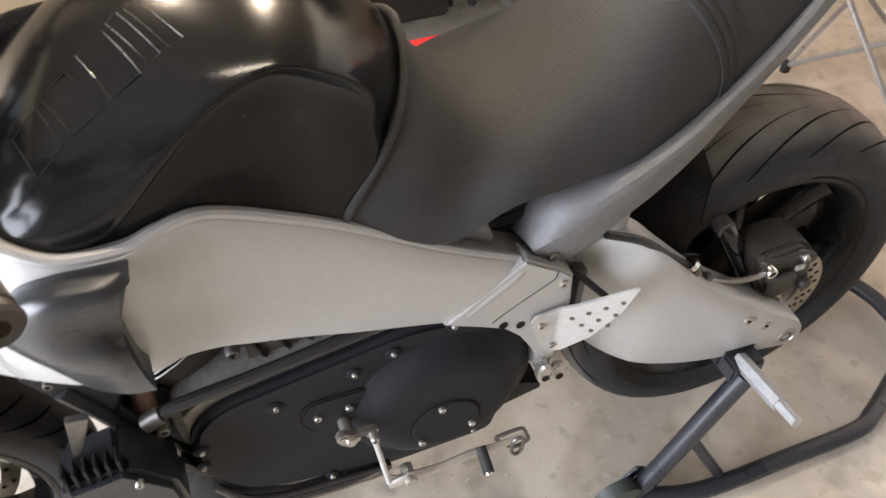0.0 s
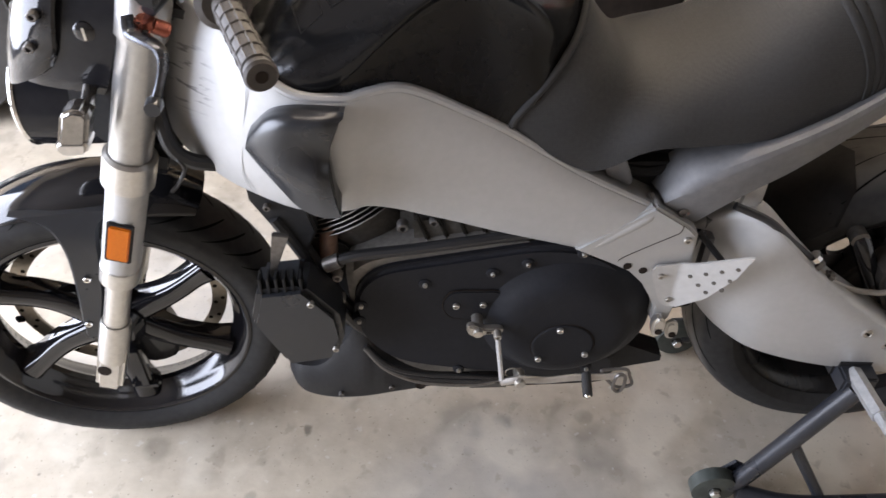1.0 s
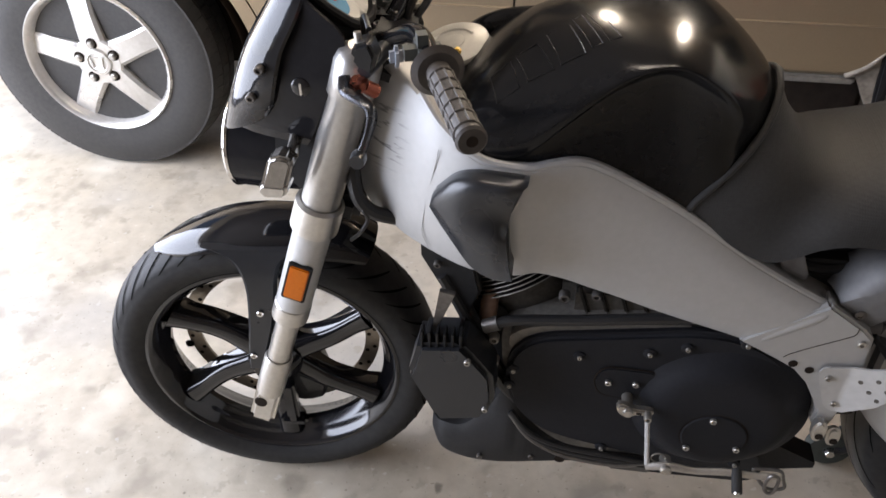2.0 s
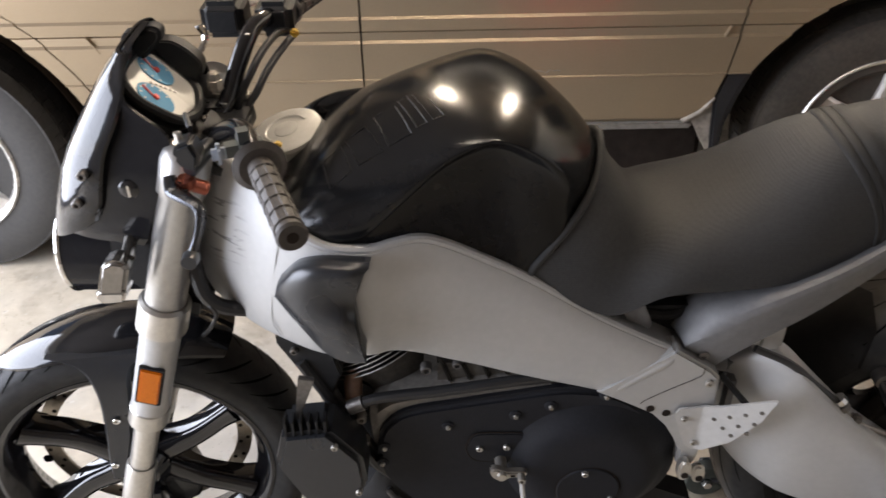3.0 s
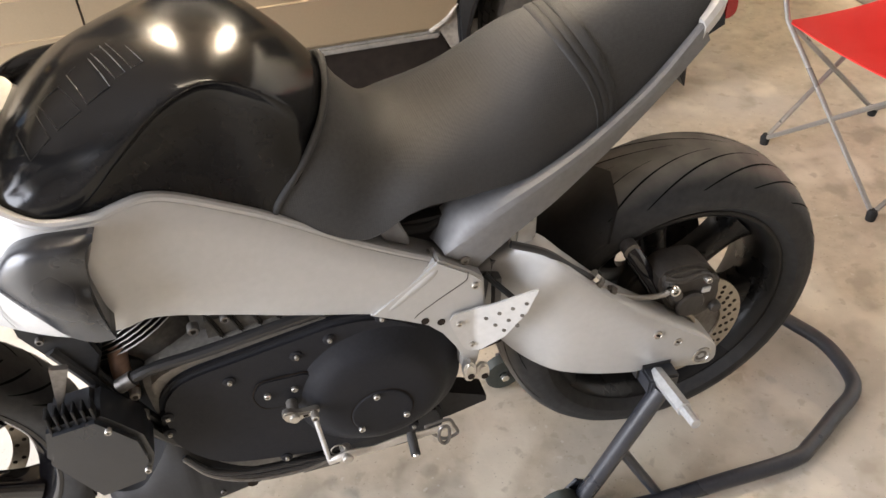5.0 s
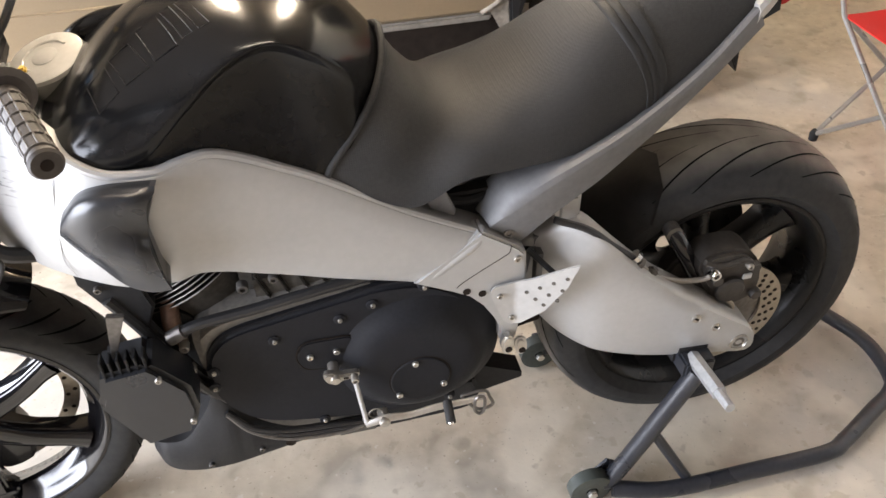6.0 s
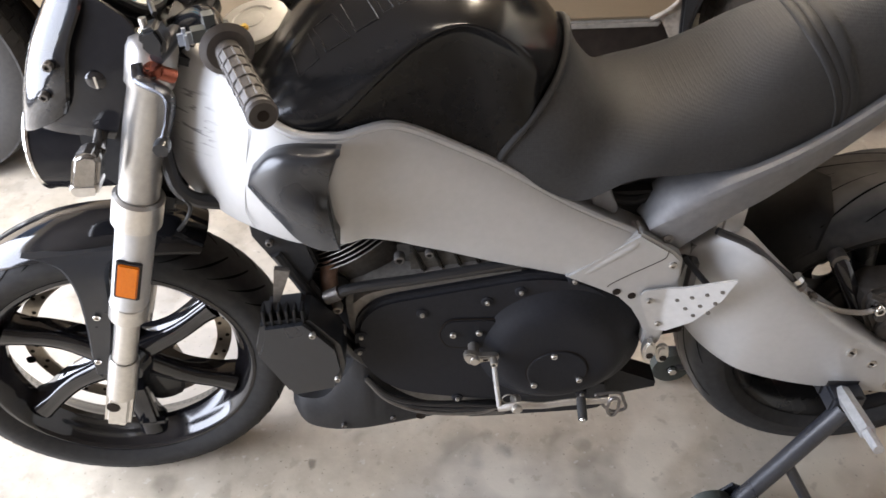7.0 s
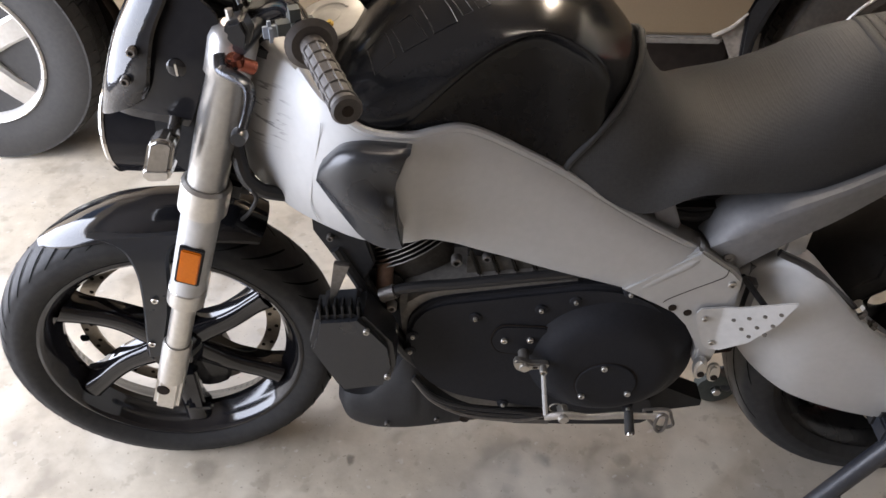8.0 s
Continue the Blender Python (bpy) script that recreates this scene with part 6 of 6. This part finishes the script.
for side in (-1, 1):
    rings = []
    stay_rows = ((-0.648, 0.603, 0.088, 0.066), (-0.646, 0.596, 0.066, 0.069), (-0.644, 0.585, 0.043, 0.076), (-0.643, 0.565, 0.031, 0.083), (-0.643, 0.525, 0.025, 0.089), (-0.655, 0.450, 0.021, 0.090), (-0.667, 0.40, 0.017, 0.089), (-0.677, 0.350, 0.012, 0.088))
    for x, z, half, y in stay_rows[0 if side < 0 else 2:]:
        rings.append([Vector((x - half, side * y, z)), Vector((x - half * 0.8, side * (y + 0.006), z)), Vector((x + half * 0.8, side * (y + 0.006), z)), Vector((x + half, side * y, z)), Vector((x + half, side * (y - 0.012), z)), Vector((x - half, side * (y - 0.012), z))])
    stay = part("fender_stay", loft(smooth_rings(rings, 3)), POD, fender, "dark grey fender stay")
    for p in ((-0.649, side * 0.097, 0.489), (-0.676, side * 0.095, 0.385)):
        bolt(p, 0.006, stay, CHROME, 0.004) if side < 0 else None

# the front wheel stands turned a little to the left
turned = Matrix.Translation(FRONT_AXLE) @ Matrix.Rotation(radians(6.5), 4, "Z") @ Matrix.Translation(-FRONT_AXLE)
for ob in STEERED:
    ob.matrix_local = turned

# fly screen, headlight cowl, instruments


def fairing():
    rows = (  # height z, nose x, rear x, half width
        (1.080, -0.500, -0.490, 0.050), (1.062, -0.515, -0.496, 0.078), (1.040, -0.530, -0.492, 0.096), (1.000, -0.554, -0.448, 0.106), (0.960, -0.580, -0.455, 0.114), (0.910, -0.603, -0.478, 0.115), (0.860, -0.622, -0.500, 0.108), (0.835, -0.628, -0.515, 0.098))
    rings = []
    for z, xn, xr, w in rows:
        ring = []
        for k in range(15):
            a = math.pi * k / 14
            c = math.cos(a)
            ring.append(Vector((xr + (xn - xr) * math.sin(a) ** 1.5, -(w + 0.003) * math.copysign(abs(c) ** 0.25, c), z + 0.01 * math.sin(a) - 0.005)))
        ring += [Vector((p.x + 0.010 * math.sin(math.pi * (14 - i) / 14), p.y * 0.95, p.z)) for i, p in enumerate(reversed(ring))]
        rings.append(ring)
    return part("headlight_cowl", loft(smooth_rings(rings, 4)), COWL_BLACK, bike, "black plastic headlight cowl")


cowl = fairing()
shield = []
for z, xn, xr, w, tilt in ((1.082, -0.510, -0.496, 0.062, 0.0), (1.055, -0.533, -0.494, 0.092, 0.0), (1.010, -0.565, -0.507, 0.107, 0.008), (0.960, -0.597, -0.530, 0.116, 0.015), (0.915, -0.618, -0.543, 0.119, 0.020), (0.872, -0.636, -0.553, 0.117, 0.028), (0.830, -0.650, -0.566, 0.108, 0.045)):
    ring = []
    for k in range(17):
        s = math.sin(math.pi * k / 16)
        c = math.cos(math.pi * k / 16)
        ring.append(Vector((xr + (xn - xr) * s ** 1.15, -w * math.copysign(abs(c) ** 0.42, c), z + tilt * (1 - s))))
    shield.append(ring + [p + Vector((0.004, -0.003 * (1 if p.y > 0 else -1), 0)) for p in reversed(ring)])
part("fly_screen", loft(smooth_rings(shield, 4)), MIRROR, cowl, "glossy smoked fly screen")
for p in ((-0.559, -0.118, 0.950), (-0.577, -0.117, 0.908)):
    bolt(p, 0.0065, cowl, STEEL_DARK, 0.006, "screw")
key = part("cowl_key", lathe([(0.012, 0.013), (-0.002, 0.013), (-0.004, 0.010), (-0.004, 0.0)], (-0.508, -0.114, 0.927), 20), GLOSS_BLACK, cowl, "round lock")
part("key_slot", box((-0.5095, -0.1195, 0.917), (-0.5065, -0.1178, 0.934), 0.0006), CHROME, key)
part("head_lamp", lathe([(-0.0735, 0.0), (-0.0735, 0.069), (-0.070, 0.0722), (-0.02, 0.074), (0.06, 0.072), (0.075, 0.06), (0.075, 0)], (-0.580, 0, 0.770), 40, axis="x"), COWL_BLACK, bike, "round black headlight shell")
part("lamp_rim", lathe([(-0.074, 0.069), (-0.0775, 0.0715), (-0.074, 0.0742), (-0.070, 0.0733)], (-0.580, 0, 0.770), 40, loop=True, axis="x"), CHROME, bike, "bright headlight rim")
part("lamp_bracket", prism([(-0.56, 0.87), (-0.48, 0.87), (-0.49, 0.77), (-0.53, 0.74), (-0.57, 0.78)], -0.098, 0.098, 0.008), BLACK_PLASTIC, bike)
for side in (-1, 1):
    y_a, y_b = sorted((side * 0.124, side * 0.158))
    sig = part("turn_signal", prism([(-0.572, 0.788), (-0.566, 0.777), (-0.538, 0.781), (-0.533, 0.792), (-0.519, 0.833), (-0.524, 0.842), (-0.538, 0.845), (-0.554, 0.838)], y_a, y_b, 0.007, seg=3), SMOKED, bike, "smoked chrome turn signal")
    part("signal_lens", prism([(-0.574, 0.789), (-0.567, 0.776), (-0.537, 0.779), (-0.532, 0.790), (-0.534, 0.798), (-0.570, 0.798)], y_a - 0.0015, y_b + 0.0015, 0.004, seg=3), ALU, sig, "chrome end of the turn signal")
    part("signal_stem", tube([(-0.53, side * 0.095, 0.846), (-0.528, side * 0.130, 0.832)], 0.009, 12), SMOKED, sig)

# instruments: a pod tilted to the rider
inst_turn = Matrix.Translation((-0.487, 0.0, 1.003)) @ Matrix.Rotation(radians(44), 4, "Y") @ Matrix.Diagonal((1.02, 0.86, 1.0, 1.0))
pod_out = flat2([(-0.058, 0.0), (-0.052, 0.055), (-0.02, 0.085), (0.02, 0.075), (0.045, 0.055), (0.058, 0.0), (0.045, -0.055), (0.02, -0.075), (-0.02, -0.085), (-0.052, -0.055)], 4)


def plate_z(outline, z0, z1, bevel):
    b = prism(outline, z0, z1, bevel)
    for v in b.verts:
        v.co = Vector((v.co.x, v.co.z, v.co.y))
    return b


inst = part("instrument_pod", plate_z(pod_out, -0.07, 0.012, 0.010), BLACK_PLASTIC, bike, "black instrument pod")
inst.matrix_local = inst_turn
FACE = mat("pale_dial_face", (0.62, 0.60, 0.55), (0.58, 0.56, 0.51), 0.3)
BLUE = mat("blue_dial", (0.09, 0.27, 0.45), (0.13, 0.30, 0.45), 0.6, 0.0, 160, 60, spec=0.15)
NEEDLE = mat("red_needle", (0.85, 0.06, 0.05), None, 0.4)
part("dial_face", plate_z([(x * 0.82, y * 0.82) for x, y in pod_out], 0.010, 0.0135, 0.0005), FACE, inst, "pale dial face")
b = tube([Vector((x * 0.9, y * 0.9, 0.014)) for x, y in pod_out], 0.007, 8, closed=True, smooth=False)
part("bezel", b, BLACK_PLASTIC, inst, "black bezel")
for cx, cy in ((-0.017, 0.024), (0.000, -0.042)):
    dial = part("dial", lathe([(0.0135, 0.0), (0.0135, 0.026), (0.0150, 0.026), (0.0150, 0.0)], (cx, cy, 0), 28, axis="z"), BLUE, inst, "blue gauge dial")
    part("needle", box((cx - 0.022, cy - 0.0015, 0.0150), (cx + 0.004, cy + 0.0015, 0.0165), 0.0005, turn=Matrix.Rotation(-0.35, 3, "Z")), NEEDLE, dial)
    for k in range(9):
        a = radians(-120 + 30 * k)
        tx, ty = cx - math.cos(a) * 0.0215, cy + math.sin(a) * 0.0215
        part("tick_bar", box((tx - 0.0014, ty - 0.0014, 0.0149), (tx + 0.0014, ty + 0.0014, 0.0155), 0), FACE, dial)
    part("needle_hub", lathe([(0.015, 0.004), (0.0175, 0.004), (0.0175, 0)], (cx, cy, 0), 12, axis="z"), NEEDLE, dial)
for k in range(6):
    part("tick_bar", box((-0.016 + k * 0.006, -0.016 + k * 0.004, 0.0136), (-0.012 + k * 0.006, -0.012 + k * 0.004, 0.0142), 0), STEEL_DARK, inst)
hood = part("sun_hood", prism(flat2([(-0.530, 1.050), (-0.527, 1.066), (-0.520, 1.076), (-0.507, 1.075), (-0.497, 1.080), (-0.486, 1.085), (-0.474, 1.080), (-0.474, 1.068), (-0.484, 1.056), (-0.505, 1.040)], 3), 0.018, 0.046, 0.006, seg=3), BLACK_PLASTIC, bike, "black two-humped hood over the instruments")
part("hood_side", prism(flat2([(-0.500, 1.046), (-0.486, 1.053), (-0.468, 1.050), (-0.448, 1.034), (-0.438, 1.018), (-0.443, 1.000), (-0.456, 0.990), (-0.476, 1.012)], 3), 0.052, 0.078, 0.006, seg=3), BLACK_PLASTIC, hood)

# handlebar and controls
bar = part("handlebar", tube([(-0.262, -0.360, 1.022), (-0.318, -0.215, 1.022), (-0.352, -0.135, 1.018), (-0.408, -0.055, 0.968), (-0.428, 0.0, 0.946), (-0.429, 0.030, 0.943), (-0.413, 0.060, 0.964), (-0.401, 0.085, 0.996), (-0.388, 0.112, 1.026), (-0.381, 0.140, 1.036), (-0.370, 0.168, 1.038), (-0.338, 0.24, 1.034), (-0.290, 0.350, 1.028)], 0.0125, 14), GLOSS_BLACK, bike, "gloss black handlebar")
for y in (-0.045, 0.045):
    part("bar_riser", box((-0.446, y - 0.014, 0.905), (-0.412, y + 0.014, 0.962), 0.006), BLACK_PLASTIC, bike)
    for dx in (-0.013, 0.013):
        part("riser_bolt", lathe([(0.955, 0.006), (0.967, 0.006), (0.967, 0.003), (0.962, 0.003), (0.962, 0)], (-0.429 + dx, y, 0), 10, axis="z"), CHROME, bar)
top_clamp = part("top_clamp", plate_z([(-0.480, -0.060), (-0.484, 0.0), (-0.474, 0.112), (-0.440, 0.128), (-0.398, 0.122), (-0.378, 0.060), (-0.378, -0.060)], 0.928, 0.950, 0.006), BLACK_PLASTIC, bike, "black top fork clamp")
for x, y in ((-0.437, 0.098), (-0.434, 0.022), (-0.397, 0.094)):
    part("bolt", lathe([(0.948, 0.0075), (0.957, 0.0075), (0.957, 0.004), (0.952, 0.0035), (0.952, 0.0)], (x, y, 0), 12, axis="z"), STEEL, top_clamp)
part("stem_nut", lathe([(0.955, 0.0105), (0.968, 0.0105), (0.969, 0.0085), (0.978, 0.008), (0.980, 0.005), (0.980, 0.0)], (-0.420, 0.035, 0.036), 6, axis="z"), STEEL, bike, "steel steering stem nut")


def grip(side, dx, dz):
    a, b = Vector((-0.257 + dx, side * 0.368, 1.024 + dz)), Vector((-0.312 + dx, side * 0.228, 1.022 + dz))
    g = part("grip", tube([a, a.lerp(b, 0.02), a.lerp(b, 0.04), b], [0.0138, 0.0162, 0.0140, 0.0140], 20, smooth=False), GRIP_RUBBER, bike, "dark ribbed rubber grip")
    d = (b - a).normalized()
    u = d.orthogonal().normalized()
    v = d.cross(u)
    for k in range(6):
        c = a.lerp(b, 0.10 + 0.148 * k)
        part("grip_ring", tube([c + (u * math.cos(t) + v * math.sin(t)) * 0.0143 for t in (2 * math.pi * i / 14 for i in range(14))], 0.0016, 6, closed=True, smooth=False), GRIP_RUBBER, g)
    for k in range(9):
        t = 2 * math.pi * k / 9
        o = (u * math.cos(t) + v * math.sin(t)) * 0.0141
        part("grip_rib", tube([a.lerp(b, 0.10) + o, a.lerp(b, 0.84) + o], 0.0013, 5), GRIP_RUBBER, g)
    part("grip_flange", tube([b - d * 0.006, b - d * 0.001, b + d * 0.004], [0.023, 0.0300, 0.027] if side < 0 else [0.018, 0.020, 0.018], 24, smooth=False), GRIP_RUBBER, g)
    part("bar_end_hole", tube([a - d * 0.0006, a + d * 0.003], 0.006, 12), DARK_GAP, g)
    return g


grip(-1, 0.0, 0.0)
grip(1, -0.030, 0.006)
part("switch_housing", box((-0.356, -0.212, 1.002), (-0.314, -0.168, 1.046), 0.015, seg=4, turn=Matrix.Rotation(radians(20), 3, "Z")), mat("grey_switch_plastic", (0.075, 0.08, 0.074), (0.05, 0.054, 0.05), 0.45), bike, "grey switch housing")
part("switch_button", box((-0.372, -0.200, 1.004), (-0.356, -0.184, 1.030), 0.006, turn=Matrix.Rotation(radians(20), 3, "Z")), PALE_SWITCH, bike, "pale grey switch")
part("choke_button", box((-0.296, -0.220, 1.036), (-0.288, -0.210, 1.043), 0.002), mat("yellow_switch", (0.65, 0.42, 0.05), None, 0.4), bike, "yellow switch button")
part("perch_body", prism([(-0.417, 1.022), (-0.397, 1.029), (-0.389, 1.008), (-0.394, 0.991), (-0.409, 0.990), (-0.420, 1.006)], -0.186, -0.154, 0.005), POD, bike, "dark grey clutch perch")
part("perch_nut", tube([(-0.413, -0.168, 1.020), (-0.414, -0.167, 1.032)], 0.0045, 10), STEEL, bike)
part("lever_perch", tube([(-0.410, -0.166, 0.980), (-0.404, -0.152, 0.986), (-0.396, -0.136, 0.992), (-0.391, -0.126, 0.995)], [0.010, 0.013, 0.013, 0.011], 14, flat=0.85), POD, bike, "black clutch lever perch")
adj = part("lever_adjuster", lathe([(-0.010, 0.0), (-0.010, 0.009), (-0.006, 0.012), (0.004, 0.012), (0.007, 0.008), (0.007, 0.0)], (-0.418, -0.165, 0.966), 20, axis="z"), RED_ANO, bike, "red anodised lever adjuster")
part("adjuster_knob", tube([(-0.412, -0.164, 0.962), (-0.400, -0.154, 0.950)], 0.009, 14), RED_ANO, adj)
lev = part("clutch_lever", tube([(-0.434, -0.168, 0.976), (-0.429, -0.178, 0.962), (-0.414, -0.190, 0.959), (-0.398, -0.201, 0.955), (-0.393, -0.211, 0.945), (-0.396, -0.226, 0.930), (-0.402, -0.236, 0.914)], [0.008, 0.0115, 0.0105, 0.0085, 0.0075, 0.0055, 0.006], 12, flat=0.55), LEVER_GREY, bike, "dark grey adjustable clutch lever")
part("lever_ball", lathe([(-0.009, 0.004), (-0.009, 0.009), (0.004, 0.010), (0.009, 0.008), (0.009, 0)], (-0.405, -0.241, 0.909), 16), POD, lev)
for k in range(3):
    p = Vector((-0.421 + 0.008 * k, -0.174 - 0.009 * k, 0.9705 - 0.0062 * k))
    part("lever_hole", lathe([(0.0, 0.003), (0.001, 0.003), (0.001, 0)], p, 10, axis="z"), DARK_GAP, lev)
# right-hand controls
part("brake_reservoir", box((-0.470, 0.185, 1.000), (-0.405, 0.255, 1.055), 0.012, seg=3), BLACK_PLASTIC, bike, "black brake master cylinder")
part("right_switch", box((-0.386, 0.170, 1.006), (-0.330, 0.245, 1.058), 0.012, seg=3), BLACK_PLASTIC, bike, "black right switch housing")
part("start_button", box((-0.334, 0.160, 1.011), (-0.322, 0.174, 1.022), 0.003), bpy.data.materials["yellow_switch"], bike)
part("brake_lever", tube([(-0.455, 0.20, 1.02), (-0.445, 0.27, 1.015), (-0.40, 0.36, 1.005)], [0.008, 0.007, 0.006], 8), ALU, bike)
part("mirror_stub", tube([(-0.458, 0.145, 1.040), (-0.452, 0.14, 1.022), (-0.462, 0.125, 1.002), (-0.47, 0.11, 0.985)], [0.008, 0.005, 0.005, 0.006], 8), CHROME, bike)
for path in (((-0.336, 0.200, 1.008), (-0.350, 0.155, 1.022), (-0.366, 0.100, 1.015), (-0.380, 0.070, 0.994), (-0.398, 0.060, 0.960), (-0.412, 0.055, 0.900)),
             ((-0.332, 0.205, 1.004), (-0.344, 0.165, 1.000), (-0.362, 0.120, 0.985), (-0.378, 0.085, 0.962), (-0.392, 0.066, 0.940), (-0.402, 0.060, 0.880))):
    part("throttle_cable", tube(path, 0.0055, 10), CABLE, bike, "black throttle cable")
    a, b = Vector(path[4]), Vector(path[5])
    part("cable_nut", tube([a.lerp(b, 0.25), a.lerp(b, 0.5)], 0.008, 8, smooth=False), STEEL, bike)
part("clutch_cable_upper", tube([(-0.404, -0.150, 1.028), (-0.416, -0.12, 1.030), (-0.432, -0.07, 0.995), (-0.430, -0.05, 0.92), (-0.40, -0.05, 0.84)], 0.0032, 8), CABLE, bike)
part("kill_switch", box((-0.376, 0.214, 1.050), (-0.356, 0.234, 1.063), 0.004), NEEDLE, bike, "red engine stop switch")
part("front_brake_hose", tube([(-0.455, -0.09, 0.735), (-0.440, -0.12, 0.742), (-0.434, -0.12, 0.724), (-0.447, -0.118, 0.698), (-0.47, -0.09, 0.66)], 0.003, 8), CABLE, bike)
part("head_hose", tube([(-0.46, -0.08, 0.83), (-0.455, -0.10, 0.795), (-0.447, -0.112, 0.758), (-0.43, -0.112, 0.735), (-0.406, -0.105, 0.722), (-0.37, -0.08, 0.70)], 0.011, 10), CABLE, bike)
